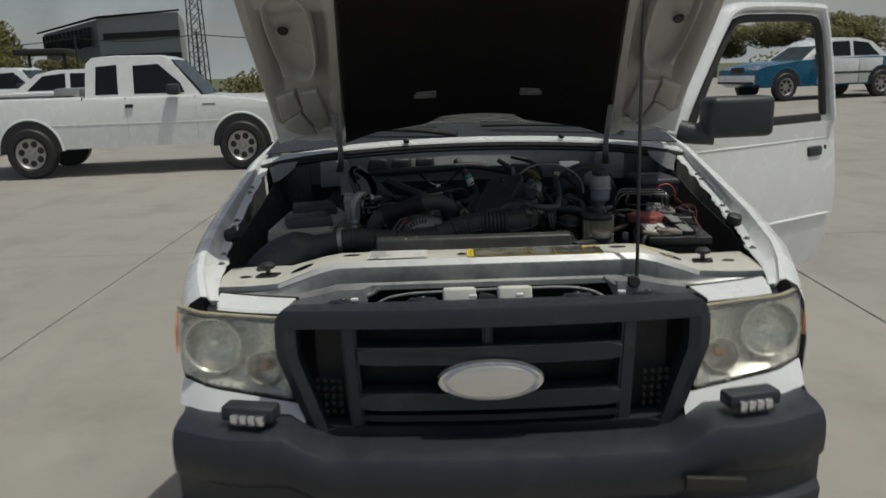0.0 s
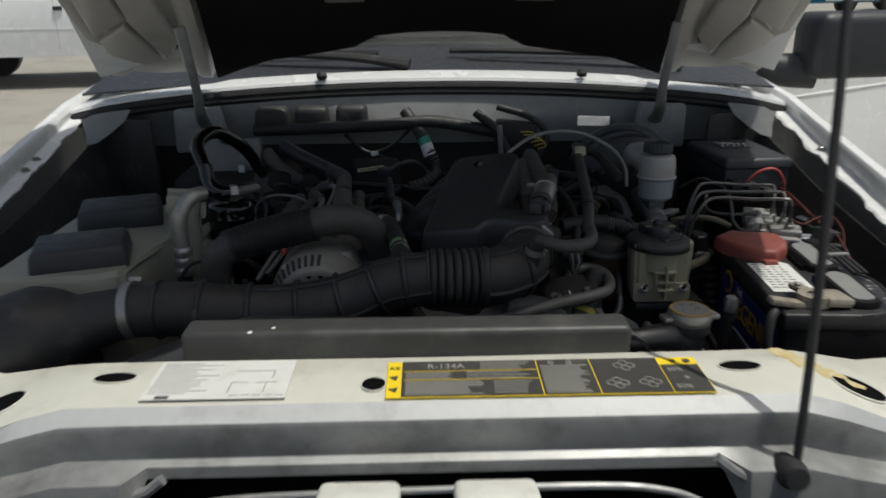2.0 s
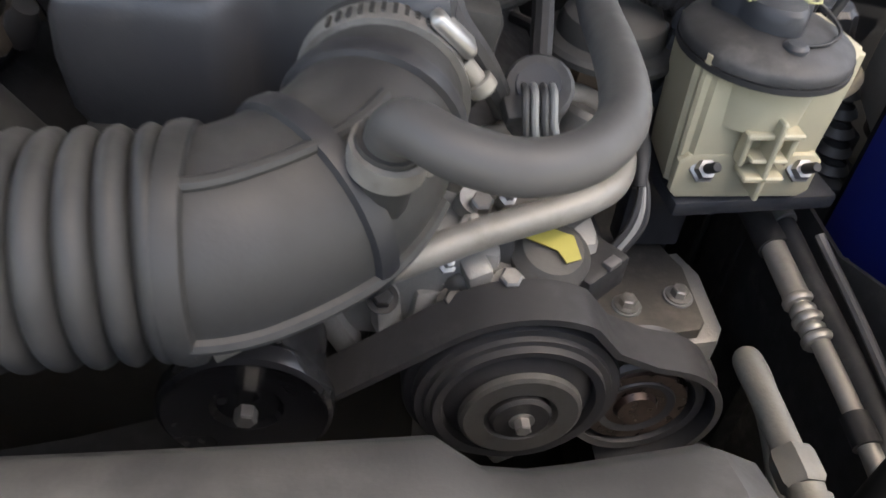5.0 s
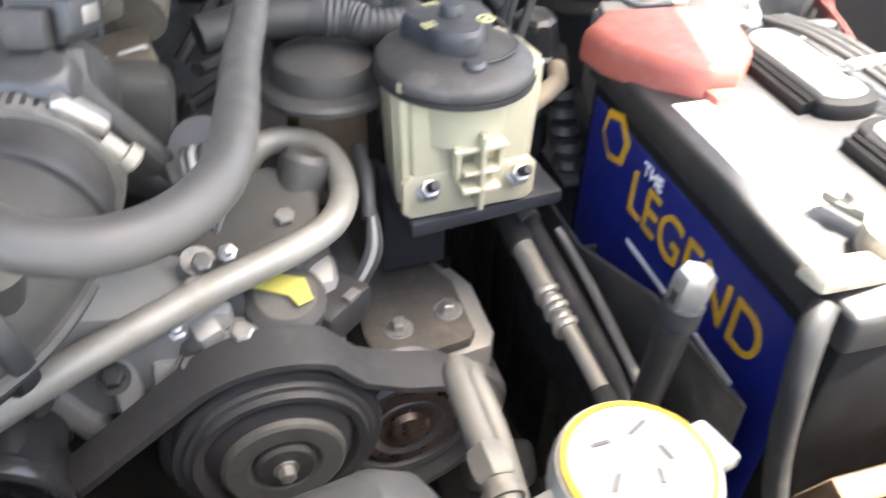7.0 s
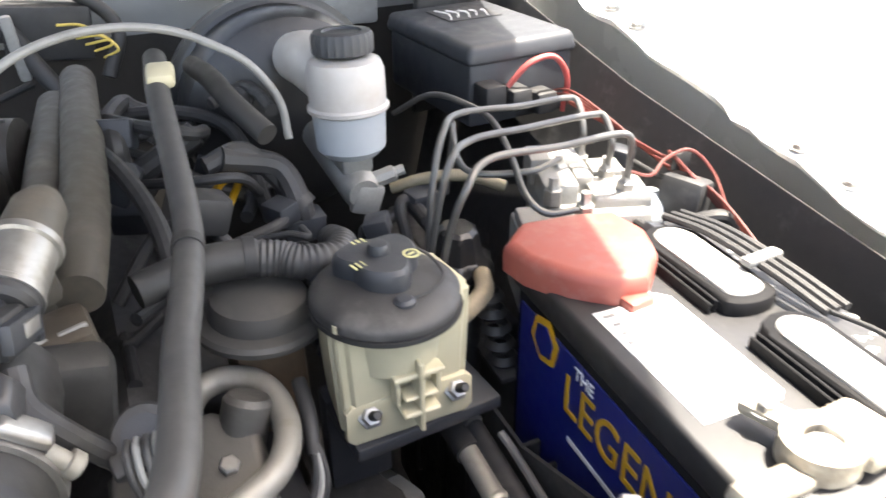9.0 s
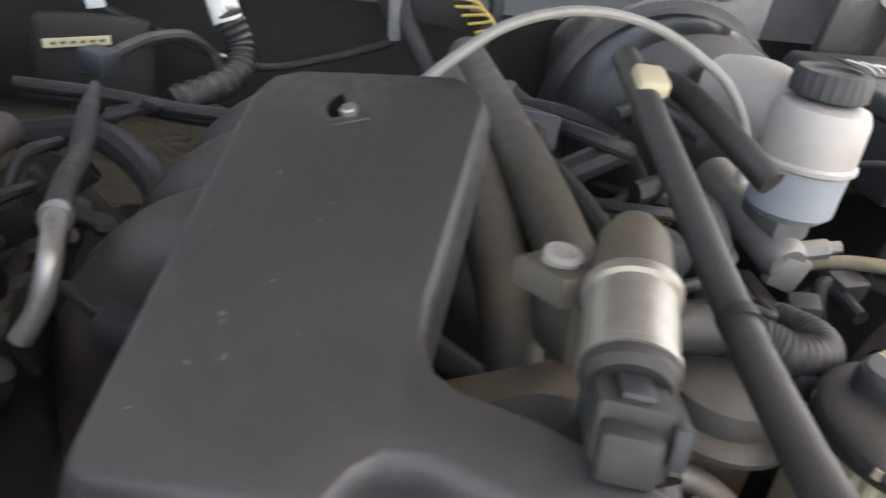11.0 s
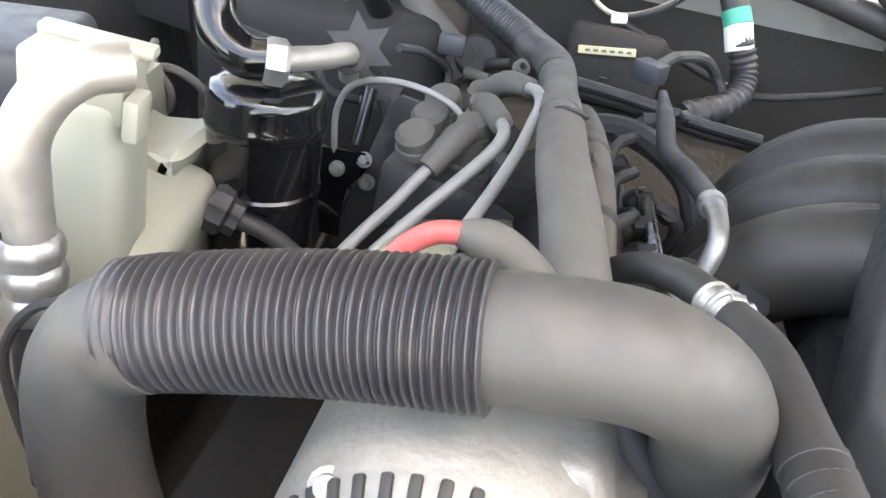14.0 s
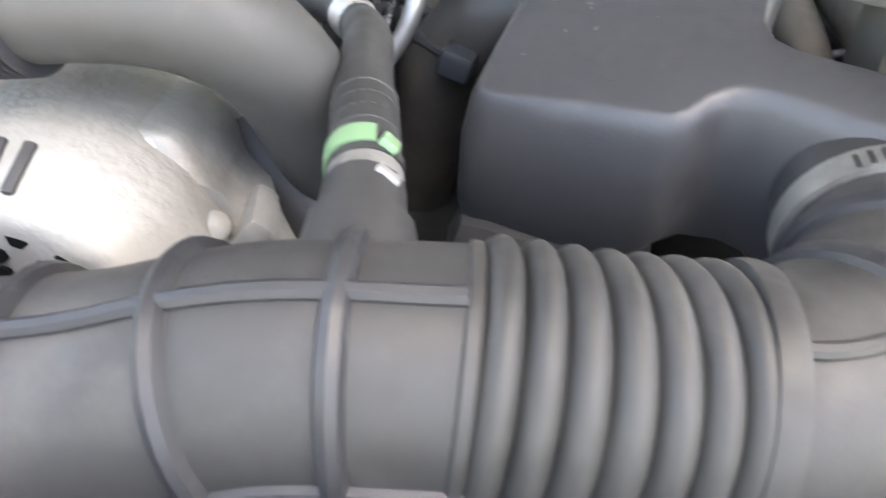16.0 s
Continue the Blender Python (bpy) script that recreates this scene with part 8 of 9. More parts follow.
hv = hose("tagged_hose", "ribbed black hose with a teal and white tag", [(-0.06, 0.955, 1.16), (-0.028, 0.925, 1.12), (-0.008, 0.905, 1.08), (0.008, 0.895, 1.045), (0.0, 0.87, 1.022), (-0.05, 0.83, 1.01)], 0.0135, DUSTY_PLASTIC, 18, 40, lambda u: 1 + (0.085 * math.sin(u * 2 * math.pi * 26) if u > 0.42 else 0))
part("white_tag", sweep(BM(), [(-0.013, 0.910, 1.092), (-0.004, 0.902, 1.068)], 0.0146, 20, 1), WHITE_INK, hv)
part("teal_band", sweep(BM(), [(-0.019, 0.916, 1.104), (-0.0125, 0.9095, 1.091)], 0.0148, 20, 1), TEAL_TAPE, hv)
# made-up block carrying the sticker, black like the firewall pad behind it
st_ = thing("sticker_backing", (-0.137, 0.92, 0.99), "added black backing block on the firewall with a cream sticker", "canister")
part("case", box(BM(), (-0.128, 0.905, 1.020), (0.110, 0.05, 0.085), (-14, 0, 0), bev=0.014, seg=3), FIREWALL_FELT, st_)
part("sticker", box(BM(), (-0.137, 0.8775, 1.0445), (0.060, 0.0015, 0.0085), (-14, -8, 0), bev=0.0006, seg=1), mat("cream_sticker", (0.60, 0.55, 0.33), 0.5, vary=0.12, scale=60), st_, "narrow cream sticker")
for k in range(6):
    part("print_bar", box(BM(), (-0.157 + 0.0085 * k, 0.8764, 1.0417 + 0.0012 * k), (0.0050, 0.0008, 0.0026), (-14, -8, 0)), CLIP_GREY, st_)
dr = thing("drain_elbow", (-0.134, 0.90, 0.97), "black rubber drain fitting with a steel stub", "fitting")
part("flange", lathe(BM(), (-0.134, 0.895, 0.975), (0, -0.3, 1), [(0.0165, 0), (0.0185, 0.003), (0.0185, 0.009), (0.014, 0.011), (0, 0.012)], 24), RUBBER, dr)
part("stub", lathe(BM(), (-0.134, 0.892, 0.985), (0, -0.3, 1), [(0.0095, 0), (0.0090, 0.022), (0.0065, 0.024), (0.0065, 0.034), (0, 0.035)], 18), RUBBER, dr)
b = BM()
box(b, (0.375, 0.955, 1.132), (0.075, 0.002, 0.022), (-8, 2, 0), bev=0.0006, seg=1)
single("firewall_label", b, WHITE_INK, "small white label on the firewall", "label")
for c, s_ in (((-0.36, 0.945, 1.15), (0.08, 0.05, 0.05)), ((-0.27, 0.945, 1.152), (0.08, 0.05, 0.05)), ((-0.18, 0.945, 1.154), (0.075, 0.05, 0.05))):
    single("relay_cover", box(BM(), c, s_, (6, 0, 0), bev=0.012, seg=3, taper=(0.9, 0.85)), DUSTY_PLASTIC, "grey-brown moulded cover on the firewall", "relay cover", "relay covers")
for pts, r_ in (([(-0.40, 0.93, 1.125), (-0.25, 0.92, 1.13), (-0.10, 0.92, 1.135), (0.0, 0.93, 1.14), (0.12, 0.93, 1.12), (0.20, 0.92, 1.10)], 0.014), ([(0.10, 0.93, 1.16), (0.15, 0.91, 1.12), (0.17, 0.90, 1.08), (0.20, 0.88, 1.03)], 0.010), ([(0.15, 0.94, 1.17), (0.22, 0.92, 1.15), (0.26, 0.91, 1.11), (0.24, 0.89, 1.06)], 0.008), ([(-0.44, 0.80, 1.13), (-0.40, 0.87, 1.10), (-0.36, 0.92, 1.07)], 0.008)):
    hose("firewall_loom", "thick black taped loom on the firewall", pts, r_, RUBBER, 12, category="wiring")
mb = thing("firewall_connector", (0.20, 0.93, 1.1), "black multi-pin connector with yellow wires", "connector")
part("body", box(BM(), (0.19, 0.925, 1.11), (0.09, 0.04, 0.06), (0, 5, 0), bev=0.006), RUBBER, mb)
part("latch", box(BM(), (0.155, 0.90, 1.10), (0.012, 0.012, 0.07), (0, -4, 0), bev=0.003), GREY_LEAD, mb)
for k in range(6):
    part("yellow_wire", sweep(BM(), [(0.20 + 0.008 * k, 0.90, 1.12 - 0.008 * k), (0.225 + 0.006 * k, 0.885, 1.12 - 0.006 * k), (0.25, 0.89, 1.10)], 0.0016, 6), mat("yellow_wire", (0.55, 0.42, 0.10), 0.5) if k == 0 else bpy.data.materials["yellow_wire"], mb)
hv2 = thing("heater_box", (-0.44, 0.84, 0.9), "black plastic heater box with star-shaped openings", "heater box")
part("case", box(BM(), (-0.42, 0.86, 0.96), (0.26, 0.20, 0.20), bev=0.03, seg=3), FIREWALL_FELT, hv2)
part("pale_cover", box(BM(), (-0.43, 0.83, 1.075), (0.125, 0.03, 0.10), (-10, 0, 0), bev=0.008), CLIP_PALE, hv2, "pale grey moulded cover")
part("cover_lug", box(BM(), (-0.405, 0.808, 1.05), (0.016, 0.03, 0.05), (-10, 0, 0), bev=0.004), STEEL, hv2)
for p_, r_ in (((-0.336, 0.640, 1.068), 0.030), ((-0.318, 0.672, 1.020), 0.022), ((-0.335, 0.664, 0.945), 0.018)):
    b = BM()
    prism(b, [(math.cos(radians(30 * k + 15)) * r_ * (1.0 if k % 2 else 0.52), math.sin(radians(30 * k + 15)) * r_ * (1.0 if k % 2 else 0.52)) for k in range(12)], 0, 0.0015, Matrix.Translation(p_) @ Matrix.Rotation(radians(66), 4, "X"), 0.0004, 1)
    part("star_washer", b, DARK_METAL, hv2)
for s in (-1, 1):
    b = BM()
    sheet(b, [[(s * x, y, z) for x, y, z in row] for row in (
        [(0.760, 0.880, 1.160), (0.750, 0.865, 1.130), (0.746, 0.850, 1.110)],
        [(0.728, 0.868, 1.174), (0.724, 0.858, 1.142), (0.722, 0.850, 1.116)],
        [(0.690, 0.872, 1.180), (0.692, 0.866, 1.158), (0.696, 0.860, 1.134)],
        [(0.655, 0.885, 1.182), (0.662, 0.880, 1.168), (0.670, 0.876, 1.156)])], 0.003)
    part("hinge_post", box(BM(), (s * 0.525, 0.945, 1.125), (0.125, 0.03, 0.10), (6, s * 3, 0), bev=0.008, taper=(0.85, 0.9)), FIREWALL_PAINT, truck, "grey pressed hinge post")
    part("fender_brace", b, FIREWALL_PAINT, truck)
    part("inner_panel", box(BM(), (s * 0.69, 0.895, 1.06), (0.17, 0.012, 0.20), (4, 0, s * 14), bev=0.004), DUSTY_PLASTIC, truck, "dark grey inner fender panel")

# panel added to keep sun from falling past the battery onto the floor
lin = thing("sun_block_liner", (0.505, 0.56, 0.50), "black liner panel added to block sun beside the battery tray", "liner")
part("panel", box(BM(), (0.505, 0.56, 0.70), (0.02, 0.34, 0.42), (0, 0, -3), bev=0.004), DUSTY_PLASTIC, lin)
for k in range(5):
    part("stiffening_rib", box(BM(), (0.492, 0.42 + 0.07 * k, 0.74), (0.008, 0.012, 0.32), (0, 0, -3), bev=0.003), DUSTY_PLASTIC, lin)
part("folded_edge", box(BM(), (0.497, 0.56, 0.905), (0.036, 0.335, 0.006), (0, 0, -3), bev=0.002), DUSTY_PLASTIC, lin)
# rails added low down to cover the bright floor of the bay
single("frame_rail", box(BM(), (0.40, 0.35, 0.56), (0.10, 1.1, 0.13), bev=0.01), DARK_METAL, "dark steel frame rail low in the bay", "frame rail")
single("frame_rail", box(BM(), (-0.40, 0.35, 0.56), (0.10, 1.1, 0.13), bev=0.01), DARK_METAL, "dark steel frame rail low in the bay", "frame rail")
vent = thing("finned_connector", (0.465, 0.46, 0.9), "black finned round connector beside the battery", "connector")
part("cone", lathe(BM(), (0.462, 0.462, 0.985), (0, -0.1, 1), [(0.032, 0), (0.030, 0.006), (0.022, 0.012), (0.016, 0.035), (0.012, 0.038), (0, 0.038)], 40, lambda a: 1 + 0.05 * math.cos(10 * a)), GLOSS_BLACK, vent)
part("stem", rod(BM(), (0.462, 0.463, 0.86), (0.462, 0.462, 0.99), 0.022), RUBBER, vent)
for k in range(5):
    part("ribbed_boot", lathe(BM(), (0.475 + 0.002 * k, 0.43 - 0.004 * k, 0.965 - 0.014 * k), (0, 0, 1), [(0.010, 0), (0.014, 0.004), (0.010, 0.010)], 16), RUBBER, vent)


# looms and plugs that fill the gaps between the larger parts
def clutter(seed, n, lo, hi, radii, label, material, reach=0.09):
    rng = random.Random(seed)
    for _ in range(n):
        p = Vector([rng.uniform(a, c) for a, c in zip(lo, hi)])
        d = Vector((rng.gauss(0, 1), rng.gauss(0, 1), rng.gauss(0, 0.35))).normalized()
        pts = [p]
        for _k in range(rng.randint(3, 5)):
            d = (d + Vector((rng.gauss(0, 0.45), rng.gauss(0, 0.45), rng.gauss(-0.10, 0.30)))).normalized()
            q = pts[-1] + d * reach * rng.uniform(0.35, 0.7)
            q = Vector([min(max(v, a), c) for v, a, c in zip(q, lo, hi)])
            if (q - pts[-1]).length > 0.012:
                pts.append(q)
        if len(pts) < 3:
            continue
        r_ = rng.choice(radii)
        h_ = hose("wiring_loom", label, pts, r_, material, 10, category="wiring")
        if rng.random() < 0.5:
            e_ = pts[-1]
            pl = box(BM(), (0, 0, 0), (0.016 + r_ * 2, 0.022, 0.014 + r_), bev=0.003)
            pl.transform(Matrix.Translation(e_) @ Matrix.Rotation(rng.uniform(0, 3), 4, "Z") @ Matrix.Rotation(rng.uniform(-0.5, 0.5), 4, "X"))
            part("plug", pl, BLACK_PLASTIC, h_)
        if rng.random() < 0.4:
            m_ = pts[len(pts) // 2]
            part("tape_band", sweep(BM(), [m_ - d * 0.004, m_ + d * 0.004], r_ * 1.25, 12, 1), DUSTY_RUBBER, h_)


clutter(21, 14, (0.225, 0.56, 1.00), (0.36, 0.76, 1.085), (0.004, 0.006, 0.0085, 0.011), "dusty black loom between the heater hoses", DUSTY_PLASTIC)
clutter(22, 8, (0.20, 0.42, 0.97), (0.34, 0.55, 1.04), (0.003, 0.005, 0.007), "black wiring beside the throttle", RUBBER)
clutter(23, 12, (-0.46, 0.66, 0.95), (-0.28, 0.80, 1.06), (0.004, 0.006, 0.009), "black wiring behind the coolant tank", RUBBER)
clutter(24, 8, (-0.33, 0.42, 0.88), (-0.20, 0.58, 0.97), (0.005, 0.008, 0.011), "dark hoses low beside the engine", DUSTY_PLASTIC)
clutter(25, 9, (-0.135, 0.44, 0.95), (-0.03, 0.62, 1.02), (0.003, 0.0045, 0.006), "injector wiring beside the fuel rail", RUBBER, 0.06)
clutter(26, 7, (0.60, 0.34, 0.95), (0.675, 0.60, 1.02), (0.003, 0.004, 0.006), "dark wiring along the inner fender", RUBBER)
clutter(27, 6, (0.40, 0.44, 0.92), (0.50, 0.56, 1.0), (0.004, 0.006, 0.008), "black wiring beside the battery", RUBBER)
clutter(28, 9, (-0.10, 0.74, 1.00), (0.20, 0.90, 1.06), (0.004, 0.006, 0.009), "dusty black loom behind the intake", DUSTY_PLASTIC)

mb2 = thing("lower_mount", (0.413, 0.32, 0.70), "cast aluminium mount with a steel bolt below the belt", "bracket")
part("casting", box(BM(), (0.413, 0.335, 0.632), (0.075, 0.05, 0.045), (14, 8, -12), bev=0.010, seg=3, taper=(0.8, 0.8)), CAST_ALU, mb2)
part("arm", box(BM(), (0.39299999999999996, 0.345, 0.557), (0.030, 0.04, 0.13), (0, -16, 0), bev=0.008), DARK_METAL, mb2)
part("bolt", hexbolt(BM(), (0.413, 0.308, 0.655), (0.1, -0.6, 0.8), 0.007, 0.007), STEEL, mb2)
# pale web made up for a bright glimpse of ground between the parts
part("web", box(BM(), (0.25, 0.325, 0.703), (0.05, 0.03, 0.02), (10, -25, 8), bev=0.005), CAST_ALU, mb2)

# ---- details of the radiator support ----
def on_support(x, y):
    xs_, zs_ = [q[0] for q in ST], [q[1] for q in ST]
    return float(np.interp(x, xs_, zs_)) + 0.002


for x, y in ((-0.577, -0.045), (0.562, -0.035)):
    b = BM()
    prism(b, [(x - 0.03, y - 0.018), (x + 0.022, y - 0.018), (x + 0.03, y + 0.016), (x - 0.022, y + 0.016)], on_support(x, y), on_support(x, y) + 0.004, None, 0.001)
    lathe(b, (x, y, on_support(x, y)), (0, 0, 1), [(0.006, 0), (0.006, 0.026), (0, 0.026)], 12)
    hs = part("hood_stop", b, DARK_METAL, truck)
    part("rubber_head", lathe(BM(), (x, y, on_support(x, y) + 0.018), (0, 0, 1), [(0.008, 0), (0.019, 0.004), (0.019, 0.012), (0.012, 0.017), (0, 0.018)], 20), RUBBER, hs)
for x, y, rx, ry in ((-0.485, -0.055, 0.030, 0.026), (0.470, -0.055, 0.030, 0.026), (-0.354, -0.050, 0.023, 0.011), (0.334, -0.050, 0.023, 0.011), (-0.07, -0.076, 0.0125, 0.014), (-0.635, -0.05, 0.016, 0.012), (0.632, -0.03, 0.016, 0.012)):
    for nm, prof, m_, up in (("hole_rim", [(1.10, 0), (1.07, 1), (1.0, 1), (0.98, 0)], PRIMER, 0.0014), ("dark_hole", [(1.0, 0.6), (0, 0.6)], UNLIT, 0.0012)):
        b = BM()
        lathe(b, (0, 0, 0), (0, 0, 1), prof, 28)
        for v in b.verts:
            vx = x + v.co.x * rx
            v.co = Vector((vx, y + v.co.y * ry, on_support(vx, y) + v.co.z * up - 0.0008))
        part(nm, b, m_, support)
b = BM()
box(b, (-0.235, -0.062, 1.0385), (0.150, 0.082, 0.0008), (0, 0, 0))
YSTAIN = mat("yellow_rust_stain", (0.55, 0.44, 0.18), 0.6, vary=0.3, scale=60, dirt=(0.55, 0.52, 0.42), dirt_amount=0.6)
for k in range(9):
    sx_ = 0.392 + 0.009 * k
    bs = BM()
    lathe(bs, (sx_, -0.012 - 0.004 * k + 0.006 * math.sin(k * 2.1), on_support(sx_, 0) - 0.0005), (0.33 if sx_ > 0.42 else 0.1, 0, 1), [(0.009 + 0.004 * (k % 3), 0), (0.006, 0.0006), (0, 0.0008)], 9, lambda a: 1 + 0.25 * math.sin(3 * a))
    part("rust_stain", bs, YSTAIN, support)
wlab = thing("service_sticker", (-0.235, -0.062, 1.038), "worn white printed sticker on the radiator support", "sticker")
part("paper", b, PAPER, wlab)
FAINT = mat("pale_grey_print", (0.40, 0.40, 0.39), 0.6, vary=0.3, scale=200)
rng = random.Random(8)
for k in range(15):
    b = BM()
    w_ = 0.066 * rng.uniform(0.55, 1.0)
    box(b, (-0.305 + w_ / 2, -0.0265 - 0.0046 * k, 1.0392), (w_, 0.0013, 0.0004))
    part("print_bar", b, FAINT, wlab)
for k in range(5):
    part("print_bar", box(BM(), (-0.215 + 0.012 * k, -0.097 + 0.001 * (k % 2), 1.0392), (0.009, 0.0016, 0.0004)), FAINT, wlab)
part("code_patch", box(BM(), (-0.288, -0.099, 1.0392), (0.014, 0.006, 0.0004)), DARK_INK, wlab)
for pts in (((-0.22, -0.045), (-0.18, -0.045)), ((-0.18, -0.045), (-0.18, -0.06)), ((-0.222, -0.07), (-0.222, -0.09)), ((-0.222, -0.07), (-0.205, -0.07)), ((-0.185, -0.07), (-0.185, -0.09)), ((-0.195, -0.07), (-0.175, -0.07))):
    b = BM()
    (x0, y0), (x1, y1) = pts
    box(b, ((x0 + x1) / 2, (y0 + y1) / 2, 1.0392), (abs(x1 - x0) + 0.0015, abs(y1 - y0) + 0.0015, 0.0004))
    part("drawn_line", b, FAINT, wlab)
blab = thing("emission_label", (0.112, -0.068, 1.038), "dark grey and yellow printed service label", "label")
LZ = 1.0385
LABEL_GREY = mat("label_grey", (0.058, 0.056, 0.053), 0.4, vary=0.12, scale=40, dirt=(0.2, 0.19, 0.17), dirt_amount=0.15)


def flat(name, x0, x1, y0, y1, z, m_, par):
    b = BM()
    box(b, ((x0 + x1) / 2, (y0 + y1) / 2, z), (x1 - x0, y1 - y0, 0.0006))
    return part(name, b, m_, par)


flat("yellow_ground", -0.056, 0.288, -0.108, -0.030, LZ, LABEL_YELLOW, blab)
for x0, x1 in ((-0.040, 0.108), (0.1095, 0.168), (0.1695, 0.244)):
    flat("grey_panel", x0, x1, -0.1068, -0.0312, LZ + 0.0007, LABEL_GREY, blab)
flat("grey_panel", 0.2455, 0.287, -0.1068, -0.0475, LZ + 0.0007, LABEL_GREY, blab)
INK = mat("pale_print", (0.36, 0.35, 0.32), 0.5)
text("lettering", "R-134A", frame_on((0.008, -0.044, LZ + 0.0014), (1, 0, 0), (0, 1, 0)), 0.0135, INK, blab)
for t_, y in (("50%", -0.060), ("50%", -0.096)):
    text("lettering", t_, frame_on((0.258, y, LZ + 0.0014), (1, 0, 0), (0, 1, 0)), 0.010, INK, blab)
text("lettering", "+", frame_on((0.266, -0.078, LZ + 0.0014), (1, 0, 0), (0, 1, 0)), 0.014, INK, blab)
text("lettering", "A/C", frame_on((-0.048, -0.046, LZ + 0.0009), (1, 0, 0), (0, 1, 0)), 0.007, DARK_INK, blab)
random.seed(4)
for x0, x1, ya, yb, n_ in ((-0.036, 0.016, -0.058, -0.070, 4), (0.046, 0.102, -0.036, -0.050, 4), (0.030, 0.102, -0.058, -0.070, 3), (-0.036, 0.050, -0.077, -0.103, 9), (0.058, 0.102, -0.079, -0.101, 5), (0.112, 0.165, -0.046, -0.103, 17)):
    for k in range(n_):
        y = ya + (yb - ya) * k / (n_ - 1)
        flat("print_bar", x0, x1 - random.random() * 0.25 * (x1 - x0), y - 0.0006, y + 0.0006, LZ + 0.0013, INK, blab)
for x in (0.125, 0.145):
    part("warning_mark", ring(BM(), (x, -0.039, LZ + 0.0011), (0, 0, 1), 0.0022, 0.0034, 0.0005, 14), INK, blab)
flat("yellow_line", -0.038, 0.107, -0.0545, -0.0538, LZ + 0.0013, LABEL_YELLOW, blab)
flat("yellow_line", -0.038, 0.107, -0.0735, -0.0728, LZ + 0.0013, LABEL_YELLOW, blab)
for cx_, cy_ in ((0.205, -0.048), (0.19, -0.086), (0.225, -0.085)):
    for k in range(4):
        b = BM()
        a = k * 1.6
        ring(b, (cx_ + 0.007 * math.cos(a), cy_ + 0.006 * math.sin(a), LZ + 0.0011), (0, 0, 1), 0.0042, 0.0052, 0.0005, 18)
        part("drawn_ring", b, INK, blab)
for y in (-0.067, -0.092):
    b = BM()
    lathe(b, (-0.048, y, LZ + 0.0004), (0, 0, 1), [(0.006, 0), (0.006, 0.0006), (0, 0.0006)], 3)
    part("warning_triangle", b, DARK_INK, blab)
for x in (0.262, 0.277):
    b = BM()
    lathe(b, (x, -0.039, LZ + 0.0004), (0, 0, 1), [(0.0045, 0), (0.0045, 0.0006), (0, 0.0006)], 3 if x < 0.27 else 16)
    part("warning_mark", b, DARK_INK, blab)
# arch opening with its rolled lip, foam blocks and latch
# solid black plate stands for the shaded inside of the arch
b = BM()
prism(b, [(-0.30, 0.925), (-0.27, 0.948), (-0.20, 0.962), (0.19, 0.966), (0.26, 0.952), (0.30, 0.925), (0.30, 0.90), (-0.30, 0.90)], 0, 0.004, Matrix.Translation((0, -0.166, 0)) @ Matrix.Rotation(radians(78), 4, "X"), 0.0)
part("arch_shade_plate", b, RUBBER, support)
part("rolled_lip", sweep(BM(), [(-0.315, -0.178, 0.915), (-0.285, -0.172, 0.94), (-0.24, -0.166, 0.957), (-0.14, -0.164, 0.964), (0.13, -0.162, 0.967), (0.22, -0.164, 0.962), (0.27, -0.170, 0.945), (0.30, -0.178, 0.92)], 0.0038, 8), GREY_PRIMER, support)
for pts in ([(-0.42, -0.155, 0.93), (-0.39, -0.15, 0.948), (-0.31, -0.148, 0.955), (-0.28, -0.145, 0.972)], [(0.28, -0.145, 0.985), (0.31, -0.15, 0.965), (0.36, -0.152, 0.955)]):
    part("pressed_bead", sweep(BM(), pts, 0.006, 8), GREY_PRIMER, support)
part("clip", box(BM(), (-0.365, -0.150, 0.962), (0.018, 0.012, 0.016), bev=0.002), CREAM_PLASTIC, support)
for x0, x1 in ((-0.122, -0.040), (0.012, 0.096)):
    single("foam_block", box(BM(), ((x0 + x1) / 2, -0.186, 0.934), (x1 - x0, 0.05, 0.09), (-14, 0, 0), bev=0.008, seg=3), DIRTY_WHITE, "white moulded foam air block behind the grille", "foam block", "foam blocks")
latch = thing("hood_latch", (-0.01, -0.19, 0.93), "greasy black hood latch with spring arm", "hood latch")
part("plate", box(BM(), (-0.01, -0.185, 0.925), (0.06, 0.02, 0.07), (-10, 15, 0), bev=0.005), DARK_METAL, latch)
part("arm", sweep(BM(), [(-0.02, -0.20, 0.95), (0.03, -0.215, 0.955), (0.07, -0.22, 0.95), (0.095, -0.222, 0.93)], 0.007, 10, squash=0.5), DARK_METAL, latch)

# ---- the open driver's door ----
door = thing("truck_door", (1.0, 1.3, 0.45), "white open truck door with black window frame and mirror", "truck door")
DH = Vector((0.86, 1.33, 0))
DD = Vector((1.92 - 0.86, 2.00 - 1.33, 0)).normalized()
DN = Vector((DD.y, -DD.x, 0))


def dp(u, z, o=0.0):
    u *= 1.085
    z += 0.04 * max(0.0, min(1.0, (z - 1.3) / 0.3))
    return DH + DD * u + DN * (o + 0.03 * math.sin(max(0, min(1, (z - 0.45) / 0.65)) * math.pi)) + Vector((0, 0, z))


b = BM()
rows = [[dp(u, z) for u in (k * (1.15 - 0.09 * max(0, (0.75 - z)) / 0.3) for k in (0.0, 0.035, 0.26, 0.52, 0.8, 0.97, 1.0))] for z in (0.45, 0.47, 0.6, 0.70, 0.712, 0.72, 0.86, 1.0, 1.09, 1.105, 1.115, 1.19)]
sheet(b, rows, 0.004)
dpn = part("panel", b, WHITE, door)
